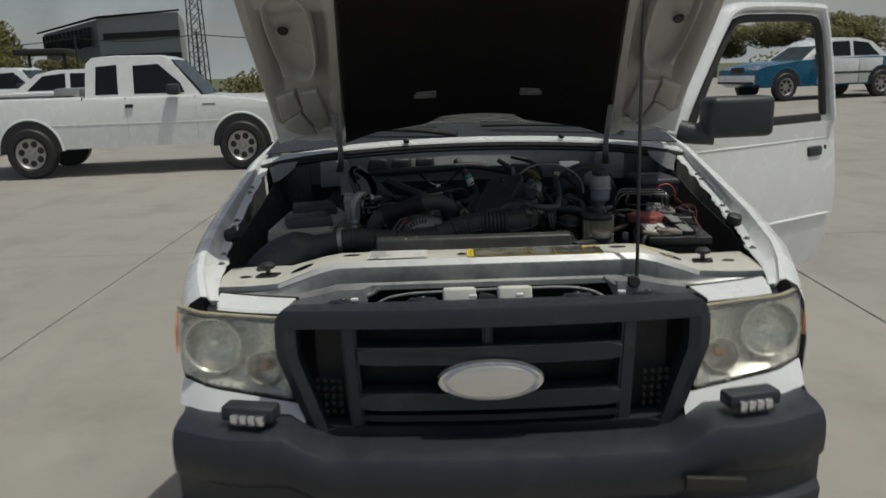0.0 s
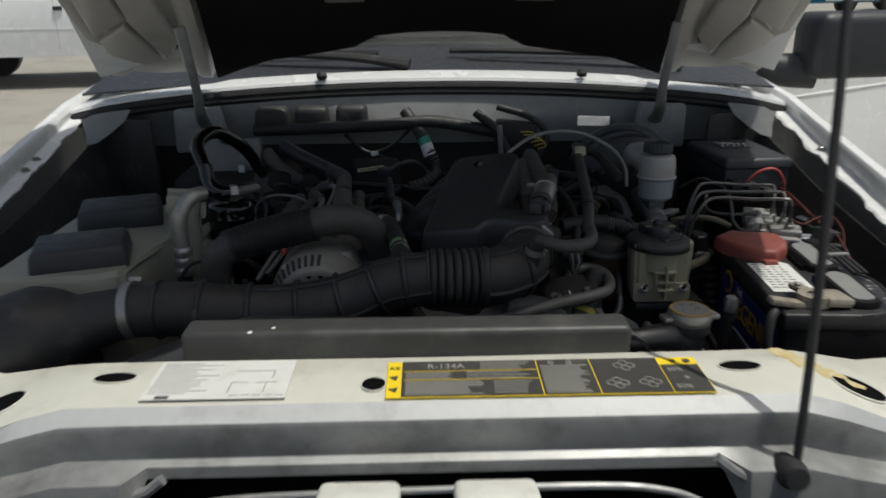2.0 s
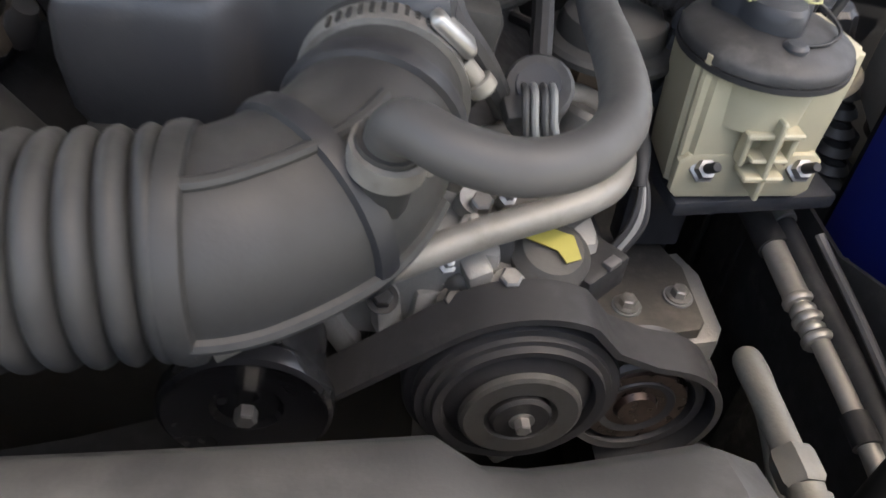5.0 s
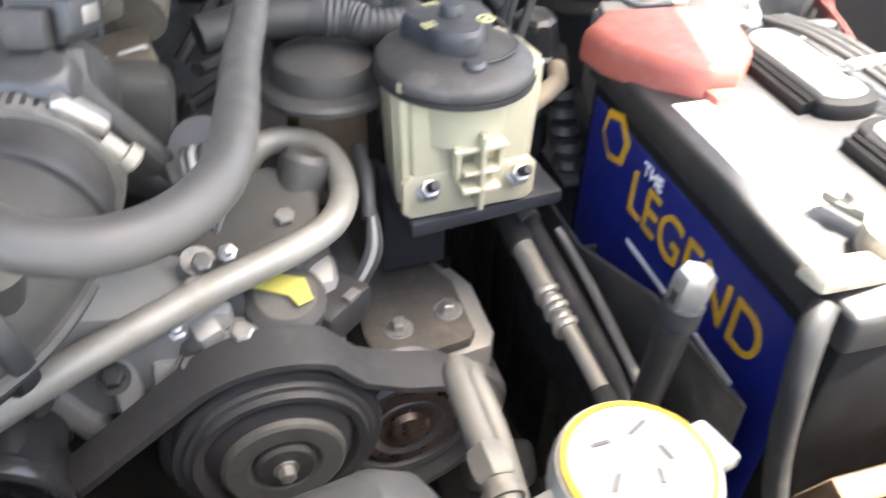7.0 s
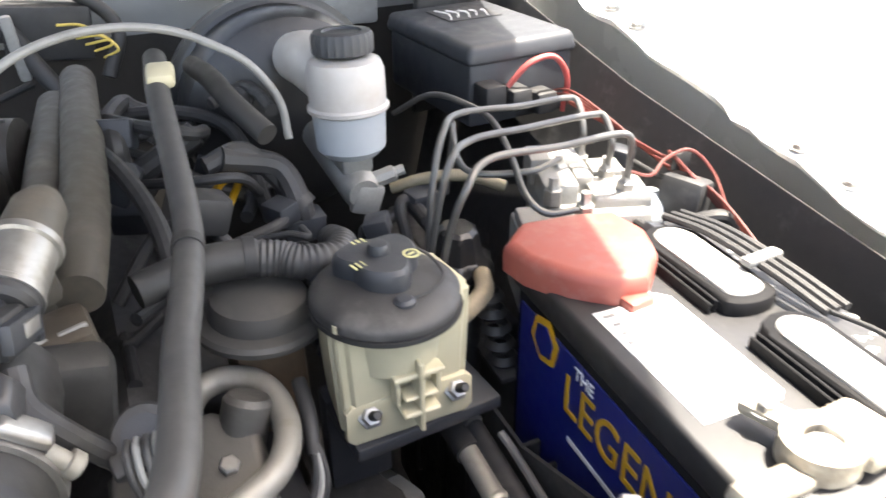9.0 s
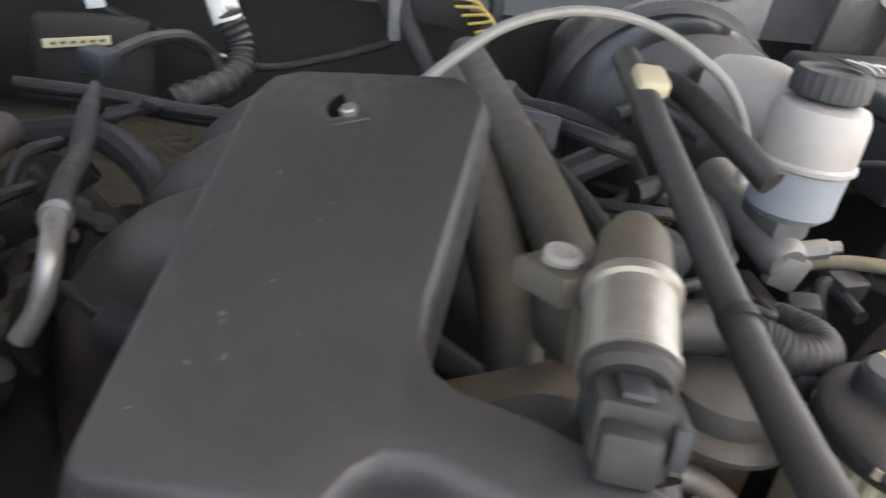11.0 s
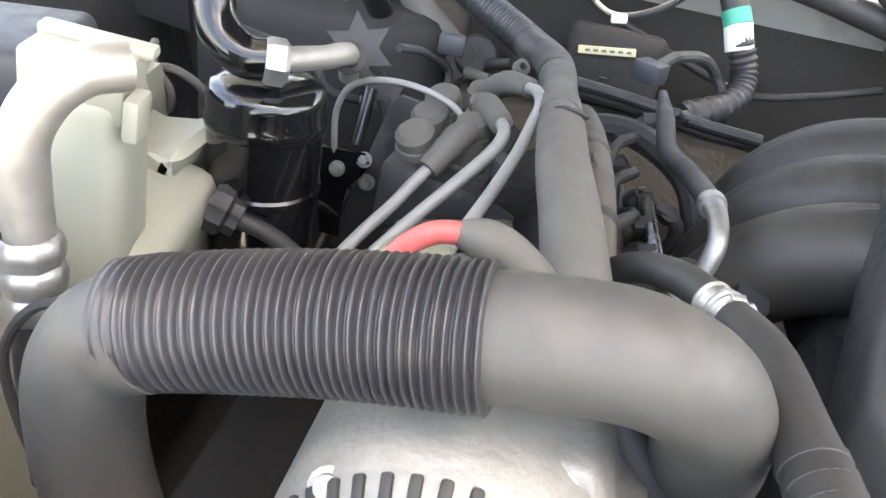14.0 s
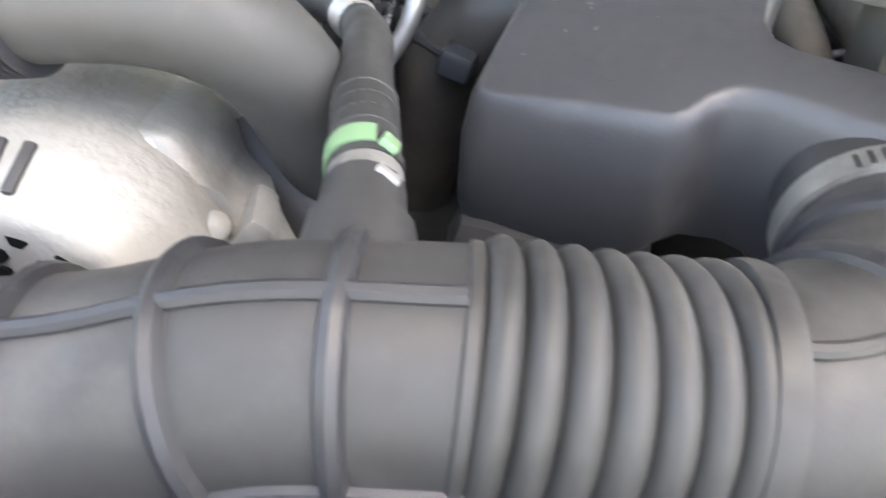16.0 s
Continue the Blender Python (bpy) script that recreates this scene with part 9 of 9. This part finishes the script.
part("lower_moulding", sweep(BM(), [dp(0.02, 0.715, 0.006), dp(0.5, 0.715, 0.008), dp(1.10, 0.715, 0.006)], 0.007, 8), WHITE, dpn)
part("belt_line", sweep(BM(), [dp(0.02, 1.105, 0.0), dp(0.5, 1.105, 0.002), dp(1.13, 1.105, 0.0)], 0.006, 8), WHITE, dpn)
WF = [dp(0.04, 1.19, -0.02), dp(0.14, 1.36, -0.03), dp(0.33, 1.60, -0.06), dp(0.42, 1.68, -0.07), dp(0.60, 1.70, -0.07), dp(1.0, 1.70, -0.07), dp(1.06, 1.66, -0.06), dp(1.10, 1.45, -0.04), dp(1.13, 1.19, -0.02)]
b = BM()
sweep(b, WF, 0.055, 12, 8, squash=0.5)
part("window_frame", b, WHITE, door)
WI = [dp(0.15, 1.22, -0.015), dp(0.24, 1.38, -0.025), dp(0.38, 1.57, -0.045), dp(0.45, 1.635, -0.05), dp(0.62, 1.65, -0.05), dp(0.95, 1.65, -0.05), dp(1.02, 1.61, -0.05), dp(1.045, 1.45, -0.03), dp(1.07, 1.22, -0.015)]
part("window_seal", sweep(BM(), WI, 0.018, 8, 8), RUBBER, door)
b = BM()
box(b, (0, 0, 0), (0.98, 0.03, 0.05), bev=0.008)
b.transform(Matrix.Translation(dp(0.6, 1.205, -0.02)) @ Matrix.Rotation(math.atan2(DD.y, DD.x), 4, "Z"))
part("sill_seal", b, RUBBER, door)
b = BM()
rot = Matrix.Rotation(math.atan2(DD.y, DD.x), 4, "Z")
box(b, (0, 0, 0), (0.115, 0.022, 0.052), bev=0.012, seg=3)
b.transform(Matrix.Translation(dp(0.985, 1.043, 0.006)) @ rot)
hd_ = part("handle", b, BLACK_PLASTIC, door, "black plastic door handle")
part("key_lock", lathe(BM(), dp(1.075, 1.055, 0.0), DN, [(0.014, -0.004), (0.014, 0.004), (0.008, 0.006), (0, 0.006)], 16), DARK_METAL, door)
b = BM()
box(b, (0, 0, 0), (0.285, 0.14, 0.17), bev=0.03, seg=4)
b.transform(Matrix.Translation((1.140, 1.30, 1.270)) @ Matrix.Rotation(radians(8), 4, "Z"))
mi = part("mirror_head", b, BLACK_PLASTIC, door, "large black plastic door mirror")
b = BM()
sweep(b, [dp(0.06, 1.21, 0.01), (0.97, 1.33, 1.20), (1.05, 1.31, 1.20)], [0.05, 0.045, 0.05], 12)
part("mirror_arm", b, BLACK_PLASTIC, mi)

# ---- vehicles and buildings around the lot ----
def car(name, label, category, at, yaw, body, cab, windows, wheels, wheel_r, colour, width=1.72, panels=(), extras=(), group="parked vehicles", scale=1.0, roof=None, tall=None):
    """A parked vehicle. body, cab: side outlines (x, z); windows: side glass outlines; wheels: their x. Local x runs forward."""
    t = thing(name, (at[0], at[1], at[2]), label, category, group)
    m = Matrix.Translation(at) @ Matrix.Rotation(yaw, 4, "Z") @ Matrix.Diagonal((scale, 1, tall or scale, 1))
    h = width / 2
    side = Matrix.Rotation(radians(90), 4, "X")

    def put(nm, b, material, par=t, lab=""):
        b.transform(m)
        return part(nm, b, material, par, lab)
    b = BM()
    rings = []
    for k, y in ((0.90, -h + 0.0), (0.985, -h + 0.02), (1.0, -h + 0.09), (1.0, h - 0.09), (0.985, h - 0.02), (0.90, h)):
        zc = 0.72
        rings.append([b.verts.new((x * (0.997 if abs(k - 1) > 0.05 else 1.0), y, zc + (z - zc) * (k if z > zc else 1))) for x, z in body])
    join_rings(b, rings)
    b.faces.new(rings[0])
    b.faces.new(rings[-1])
    put("body", b, colour)
    b = BM()
    zt = max(z for _, z in cab)
    zb = min(z for _, z in cab)
    rings = []
    for s_, e in ((-1, 0.0), (-1, 0.04), (1, 0.04), (1, 0.0)):
        rings.append([b.verts.new((x, s_ * (h - 0.05 - e * (z > zb + 0.2) * 2 - 0.14 * (z - zb) / (zt - zb)), z + (0.015 if e else 0) * (z > zb + 0.3))) for x, z in cab])
    join_rings(b, rings)
    b.faces.new(rings[0])
    b.faces.new(rings[-1])
    put("cab", b, roof or colour)
    for s_ in (-1, 1):
        for w in windows:
            b = BM()
            vs = [b.verts.new((x, s_ * (h - 0.045 - 0.14 * (z - zb) / (zt - zb)), z)) for x, z in w]
            bmesh.ops.solidify(b, geom=[b.faces.new(vs)], thickness=0.012)
            put("side_window", b, DARK_GLASS)
        for x in wheels:
            b = BM()
            lathe(b, (x, s_ * (h - 0.145), wheel_r), (0, s_, 0), [(0.62 * wheel_r, 0.16), (0.70 * wheel_r, 0.2), (0.92 * wheel_r, 0.2), (wheel_r, 0.16), (wheel_r, 0.0), (0, 0)], 32)
            wh = put("wheel", b, RUBBER)
            b = BM()
            lathe(b, (x, s_ * (h + 0.010), wheel_r), (0, s_, 0), [(0, 0.02), (0.12 * wheel_r, 0.02), (0.16 * wheel_r, 0.005), (0.55 * wheel_r, 0.012), (0.62 * wheel_r, 0.035), (0.64 * wheel_r, 0.0)], 32)
            put("rim", b, RIM, wh)
            for k in range(7):
                a = 0.3 + k * math.pi / 3.5
                b = BM()
                lathe(b, (x + 0.40 * wheel_r * math.cos(a), s_ * (h + 0.027), wheel_r + 0.40 * wheel_r * math.sin(a)), (0, s_, 0), [(0, 0), (0.125 * wheel_r, 0.0), (0.135 * wheel_r, -0.006)], 10)
                put("rim_hole", b, RUBBER, wh)
            b = BM()
            lathe(b, (x, s_ * (h - 0.012), wheel_r + 0.02), (0, s_, 0), [(wheel_r * 1.24, -0.01), (wheel_r * 1.245, 0.022), (wheel_r * 1.29, 0.024), (wheel_r * 1.36, 0.010), (wheel_r * 1.38, -0.01)], 40)
            bmesh.ops.delete(b, geom=[v for v in b.verts if v.co.z < 0.33], context="VERTS")
            put("wheel_arch", b, colour)
            # black half disc on the body side, standing for the shaded hollow
            b = BM()
            prism(b, [(x + 1.25 * wheel_r * math.cos(a), wheel_r + 0.02 + 1.25 * wheel_r * math.sin(a)) for a in [radians(-2 + 184 * i / 24) for i in range(25)]], 0.0, 0.012, Matrix.Translation((0, s_ * h + (0.012 if s_ > 0 else 0.0), 0)) @ side)
            put("wheel_well_shade", b, RUBBER)
    for nm, c, s3, mt in extras:
        put(nm, box(BM(), c, s3, bev=min(s3) * 0.3), mt)
    for nm, poly, mt in panels:
        b = BM()
        vs = [b.verts.new(p) for p in poly]
        bmesh.ops.solidify(b, geom=[b.faces.new(vs)], thickness=0.01)
        put(nm, b, mt)
    return t


# windscreen base colour lightened to stand for the sky it reflects
SCREEN_GLASS = mat("sky_lit_car_glass", (0.10, 0.125, 0.13), 0.05, vary=0.25, scale=2, spec=0.8)
DARK_GLASS = mat("dark_car_glass", (0.03, 0.035, 0.04), 0.06, vary=0.1, scale=3)
RIM = mat("silver_wheel", (0.42, 0.41, 0.40), 0.35, 0.7, vary=0.1, scale=20)
BLUE_PAINT = mat("metallic_blue_paint", (0.012, 0.10, 0.18), 0.25, vary=0.06, scale=5, coat=0.5)
BLACK_PAINT = mat("black_car_paint", (0.015, 0.016, 0.02), 0.2, vary=0.1, scale=5, coat=0.5)
BEIGE_PAINT = mat("beige_car_paint", (0.55, 0.52, 0.45), 0.3, vary=0.04, scale=5, coat=0.4)

PICKUP = [(-1.12, 0.62), (-1.14, 1.08), (-1.10, 1.14), (0.78, 1.14), (0.84, 1.12), (2.60, 1.12), (3.30, 1.06), (3.82, 0.98), (3.90, 0.86), (3.90, 0.56), (3.60, 0.42), (0.5, 0.40), (-0.9, 0.46)]
PCAB = [(0.86, 1.08), (0.90, 1.60), (0.98, 1.675), (1.3, 1.70), (2.03, 1.69), (2.14, 1.65), (2.64, 1.08)]
PWIN = [[(1.02, 1.16), (1.05, 1.56), (1.36, 1.58), (1.36, 1.16)], [(1.60, 1.16), (1.60, 1.56), (1.98, 1.58), (2.30, 1.30), (2.36, 1.16)]]


def pickup(at, yaw, label, colour, near, scale=1.0, tall=None):
    y = near * 0.875
    e = [("door_handle", (1.52, near * 0.87, 0.99), (0.12, 0.03, 0.05), BLACK_PLASTIC), ("side_moulding", (1.45, near * 0.868, 0.74), (3.0, 0.012, 0.02), colour), ("mirror", (2.22, near * 0.95, 1.21), (0.20, 0.15, 0.16), BLACK_PLASTIC),
         ("front_bumper", (3.92, 0, 0.58), (0.24, 1.76, 0.26), BUMPER), ("bed_gap", (0.83, near * 0.862, 0.80), (0.018, 0.012, 0.66), RUBBER), ("door_gap", (1.47, near * 0.866, 0.80), (0.008, 0.008, 0.64), DARK_METAL), ("door_gap", (2.52, near * 0.866, 0.80), (0.008, 0.008, 0.64), DARK_METAL),
         ("bed_floor", (-0.2, 0, 1.146), (1.7, 1.4, 0.01), RUBBER), ("tool_box", (0.55, 0, 1.20), (0.4, 1.3, 0.14), RIM), ("fender_badge", (2.72, near * 0.868, 0.98), (0.2, 0.008, 0.03), RIM)]
    p = [("windscreen", [(2.200, -0.62, 1.625), (2.200, 0.62, 1.625), (2.650, 0.76, 1.125), (2.650, -0.76, 1.125)], SCREEN_GLASS), ("windscreen_rim", [(2.180, -0.65, 1.64), (2.180, 0.65, 1.64), (2.640, 0.79, 1.115), (2.640, -0.79, 1.115)], RUBBER)]
    return car("parked_pickup", label, "pickup truck", at, yaw, PICKUP, PCAB, PWIN, (0.0, 3.19), 0.36, colour, 1.74, p, e, scale=scale, tall=tall)


def on_lot(x, y):
    return (x, y, SLOPE * (y - 1.0))


pickup(on_lot(-6.33, 10.28), math.atan2(0.44, 3.15), "white extended-cab pickup parked side-on on the concrete", WHITE, -1, 0.96, 1.025)
pickup(on_lot(-13.5, 19.5), radians(4), "white pickup parked in the row behind", WHITE, -1)
pickup(on_lot(-12.6, 13.4), radians(4), "white pickup whose front end shows behind its neighbour", WHITE, -1)
SEDAN = [(-1.1, 0.55), (-1.15, 0.85), (-1.0, 0.98), (0.4, 1.0), (2.6, 0.95), (3.5, 0.84), (3.75, 0.74), (3.78, 0.45), (3.5, 0.32), (-0.9, 0.32)]
SCAB = [(-0.3, 0.95), (0.25, 1.36), (0.6, 1.44), (1.3, 1.45), (1.65, 1.38), (2.35, 0.94)]
SWIN = [[(0.05, 1.02), (0.38, 1.33), (0.85, 1.38), (0.85, 1.02)], [(0.95, 1.02), (0.95, 1.38), (1.45, 1.37), (2.0, 1.02)]]


def sedan(at, yaw, label, colour, near, door=None, scale=1.1, roof=None):
    e = [("front_bumper", (3.72, 0, 0.52), (0.16, 1.74, 0.22), WHITE), ("headlamp", (3.62, near * 0.62, 0.76), (0.2, 0.36, 0.14), CHROME), ("headlamp", (3.62, -near * 0.62, 0.76), (0.2, 0.36, 0.14), CHROME), ("turn_lamp", (3.45, near * 0.86, 0.76), (0.22, 0.06, 0.1), ORANGE), ("grille", (3.74, 0, 0.74), (0.06, 0.6, 0.14), DARK_METAL), ("door_gap", (0.9, near * 0.90, 0.66), (0.01, 0.01, 0.5), DARK_METAL), ("mirror", (2.02, near * 0.94, 1.03), (0.12, 0.16, 0.12), RUBBER), ("bumper_strip", (3.76, 0, 0.44), (0.12, 1.70, 0.05), RUBBER)]
    if door:
        e.append(("front_door", (1.35, near * 0.905, 0.66), (1.25, 0.03, 0.60), door))
        e.append(("rear_door", (0.35, near * 0.905, 0.66), (0.72, 0.03, 0.60), door))
        e.append(("door_trim", (0.9, near * 0.916, 0.62), (1.8, 0.03, 0.05), RUBBER))
    p = [("windscreen", [(1.68, -0.58, 1.37), (1.68, 0.58, 1.37), (2.34, 0.72, 0.965), (2.34, -0.72, 0.965)], SCREEN_GLASS), ("rear_window", [(0.22, -0.56, 1.35), (0.22, 0.56, 1.35), (-0.28, 0.68, 0.97), (-0.28, -0.68, 0.97)], DARK_GLASS)]
    return car("parked_sedan", label, "car", at, yaw, SEDAN, SCAB, SWIN, (0.0, 2.9), 0.33, colour, 1.82, p, e, scale=scale, roof=roof)


sedan(on_lot(13.75, 23.9), radians(197), "blue sedan with white doors and roof parked across the lot", BLUE_PAINT, 1, WHITE, 1.27, WHITE)
sedan(on_lot(-10.2, 17.5), radians(10), "white sedan parked between the pickups", WHITE, -1)
pickup(on_lot(20.0, 36.0), radians(192), "white pickup parked behind the blue sedan", BEIGE_PAINT, 1)
SUV = [(-0.9, 0.55), (-0.95, 1.05), (2.6, 1.05), (3.5, 1.0), (3.62, 0.85), (3.62, 0.5), (3.4, 0.38), (-0.8, 0.38)]
SUVC = [(-0.9, 1.02), (-0.8, 1.66), (-0.6, 1.74), (1.6, 1.74), (1.8, 1.68), (2.5, 1.02)]
SUVW = [[(-0.6, 1.1), (-0.55, 1.58), (0.2, 1.6), (0.2, 1.1)], [(0.32, 1.1), (0.32, 1.6), (1.05, 1.6), (1.05, 1.1)], [(1.17, 1.1), (1.17, 1.6), (1.7, 1.58), (2.15, 1.1)]]
car("parked_suv", "white sport utility vehicle with roof rails", "car", on_lot(18.9, 26.8), radians(192), SUV, SUVC, SUVW, (0.0, 2.75), 0.37, WHITE, 1.8, [], [("roof_rail", (0.5, 0.6, 1.80), (1.9, 0.04, 0.03), RUBBER), ("roof_rail", (0.5, -0.6, 1.80), (1.9, 0.04, 0.03), RUBBER)])
car("parked_suv", "black sport utility vehicle parked at the edge of the lot", "car", on_lot(16.4, 20.0), radians(190), SUV, SUVC, SUVW, (0.0, 2.75), 0.37, BLACK_PAINT, 1.8)
car("parked_suv", "dark sport utility vehicle parked at the rear of the lot", "car", on_lot(24.5, 34.0), radians(180 - 14), SUV, SUVC, SUVW, (0.0, 2.75), 0.37, BLACK_PAINT, 1.8)

# the far building, canopy, tower, hedges
CLAD = mat("grey_wall_cladding", (0.34, 0.345, 0.36), 0.7, vary=0.06, scale=0.6)
bld = thing("office_building", (-42, 92, 0), "grey modern building with a sloped roof edge", "building")
b = BM()
prism(b, [(-40.3, 91.6), (-29.5, 88), (-34.0, 104), (-46, 110)], 0.0, 8.9, None, 0.0)
part("wall", b, CLAD, bld)
b = BM()
vs = [(-48.5, 95.2, 0), (-40.3, 91.6, 0), (-40.3, 91.6, 8.6), (-48.5, 95.2, 7.3)]
f0 = b.faces.new([b.verts.new(p) for p in vs])
bmesh.ops.solidify(b, geom=[f0], thickness=4.0)
part("wing", b, CLAD, bld)
b = BM()
vs = [(-49, 94.6, 7.3), (-40.0, 90.8, 8.6), (-29.0, 87.0, 8.9), (-29.0, 87.0, 9.1), (-40.0, 90.8, 8.9), (-49, 94.6, 7.5)]
f0 = b.faces.new([b.verts.new(p) for p in vs])
bmesh.ops.solidify(b, geom=[f0], thickness=0.5)
part("roof_edge", b, DARK_METAL, bld)
for k in range(12):
    x = -48.2 + 0.64 * k
    b = BM()
    box(b, (x, 94.85 - (x + 48.5) * 0.439, 5.9 + (x + 48.5) * 0.11), (0.40, 0.3, 2.2), (0, 0, -24))
    part("window", b, DARK_GLASS, bld)
b = BM()
box(b, (-34.5, 89.6, 6.6), (10.5, 0.3, 0.7), (0, 0, -18.4))
part("dark_band", b, DARK_METAL, bld)
b = BM()
box(b, (-34.5, 89.6, 4.2), (10.5, 0.3, 0.6), (0, 0, -18.4))
part("dark_band", b, DARK_METAL, bld)
can = thing("canopy", (-30, 52, 0), "dark flat-roofed shelter canopy", "canopy")
b = BM()
box(b, (-27.0, 52, 3.55), (3.3, 3, 0.4), (0, 0, 8), bev=0.1)
part("roof", b, DARK_METAL, can)
for x in (-28.2, -25.8):
    part("post", rod(BM(), (x, 52, 0), (x, 52, 3.4), 0.10), DARK_METAL, can)
tower = thing("lattice_tower", (-29, 90, 0), "grey steel lattice mast", "mast")
for dx, dy in ((-0.9, -0.9), (0.9, -0.9), (0.9, 0.9), (-0.9, 0.9)):
    part("leg", rod(BM(), (-28.2 + dx, 90 + dy, 0), (-28.2 + dx * 0.4, 90 + dy * 0.4, 24), 0.08, 0.06, 6), DARK_METAL, tower)
for k in range(14):
    z0, z1 = 1.0 + 1.6 * k, 2.6 + 1.6 * k
    w0, w1 = 0.9 * (1 - 0.6 * z0 / 24), 0.9 * (1 - 0.6 * z1 / 24)
    for s_ in (-1, 1):
        part("brace", rod(BM(), (-28.2 - s_ * w0, 90 - w0, z0), (-28.2 + s_ * w1, 90 - w1, z1), 0.045, None, 5), DARK_METAL, tower)
        part("brace", rod(BM(), (-28.2 - s_ * w0, 90 + w0, z0), (-28.2 + s_ * w1, 90 + w1, z1), 0.045, None, 5), DARK_METAL, tower)
LEAF = mat("olive_foliage", (0.115, 0.108, 0.034), 0.8, vary=0.5, scale=2)
BARK = mat("grey_bark", (0.12, 0.10, 0.08), 0.9, vary=0.3, scale=10)


def leaf_cloud(rng, blobs, n, size):
    """Many small tilted leaf clumps scattered through the volumes given as (centre, radii)."""
    verts, faces = [], []
    for _ in range(n):
        c, r = blobs[rng.randrange(len(blobs))]
        d = Vector((rng.gauss(0, 1), rng.gauss(0, 1), rng.gauss(0, 1))).normalized() * rng.random() ** 0.4
        p = Vector((c[0] + d.x * r[0], c[1] + d.y * r[1], c[2] + d.z * r[2]))
        u = Vector((rng.gauss(0, 1), rng.gauss(0, 1), rng.gauss(0, 1))).normalized()
        v = u.orthogonal().normalized()
        s_ = size * (0.6 + rng.random())
        i = len(verts)
        verts += [p - u * s_, p + v * s_ * 0.6, p + u * s_, p - v * s_ * 0.6]
        faces.append((i, i + 1, i + 2, i + 3))
    me = bpy.data.meshes.new("crown")
    me.from_pydata([tuple(v) for v in verts], [], faces)
    return me


def tree(x, y, h, r, seed, label, name="tree"):
    rng = random.Random(seed)
    t = thing(name, (x, y, 0), label, "tree", "trees round the lot")
    b = BM()
    sweep(b, [(x, y, -0.1), (x + 0.1, y, h * 0.3), (x - 0.1, y + 0.1, h * 0.6), (x, y, h * 0.85)], [r * 0.07, r * 0.055, r * 0.04, r * 0.015], 8, 4)
    for k in range(5):
        a = k * 1.3 + seed
        sweep(b, [(x, y, h * (0.35 + 0.08 * k)), (x + math.cos(a) * r * 0.35, y + math.sin(a) * r * 0.35, h * (0.5 + 0.07 * k)), (x + math.cos(a) * r * 0.7, y + math.sin(a) * r * 0.7, h * (0.58 + 0.07 * k))], [r * 0.035, r * 0.02, r * 0.008], 6, 3)
    part("trunk", b, BARK, t)
    blobs = [((x + rng.uniform(-0.6, 0.6) * r, y + rng.uniform(-0.6, 0.6) * r, h * rng.uniform(0.45, 0.9)), (r * rng.uniform(0.3, 0.5), r * rng.uniform(0.3, 0.5), h * rng.uniform(0.10, 0.2))) for _ in range(9)]
    me = leaf_cloud(rng, blobs, 11000, r * 0.024)
    me.materials.append(LEAF)
    ob = new("crown", me)
    ob.parent, ob.matrix_parent_inverse = t, WORLD_OF[t].inverted()


rng0 = random.Random(11)
for k, (x, y, h, r) in enumerate(((-53, 88, 9.6, 5.5), (-57.5, 86, 10.6, 6), (-50.5, 85, 7.8, 4.2), (-47, 80, 5.8, 3.6), (-43, 75, 5.0, 3.2), (-39, 66, 4.4, 3.0), (-34.5, 70, 4.2, 2.6), (-62, 88, 11, 6), (-66, 90, 10, 7), (-24, 120, 6.2, 3.0), (-19, 125, 5.0, 3.5), (-15, 95, 6, 4), (-7, 100, 6, 4), (30, 84, 5.5, 5), (38, 82, 5.8, 5), (48, 88, 6.5, 6), (22, 90, 5.5, 5), (58, 84, 7.5, 7), (8, 105, 8, 6), (-75, 80, 10, 7))):
    tree(x, y, h, r, k + 3, "bushy olive-green tree beyond the parking lot")
hedge = leaf_cloud(rng0, [((x, 58 + 6 * math.sin(x * 0.7), 1.0 + 0.5 * math.sin(x * 1.3)), (3.0, 2.0, 1.3)) for x in range(-60, 62, 4)], 26000, 0.13)
hedge.materials.append(LEAF)
tagged(new("hedge", hedge), "uneven green hedge behind the parking lot", "hedge", kind="stuff")
fence = thing("cable_fence", (-20, 50, 0), "thin dark cable strung between posts", "fence")
for x in (-32, -24, -16, -8):
    part("post", rod(BM(), (x, 50, 0), (x, 50, 4.5), 0.06, None, 6), DARK_METAL, fence)
    part("cable", sweep(BM(), [(x, 50, 4.3), (x + 4, 50, 4.0), (x + 8, 50, 4.3)], 0.03, 5), DARK_METAL, fence)
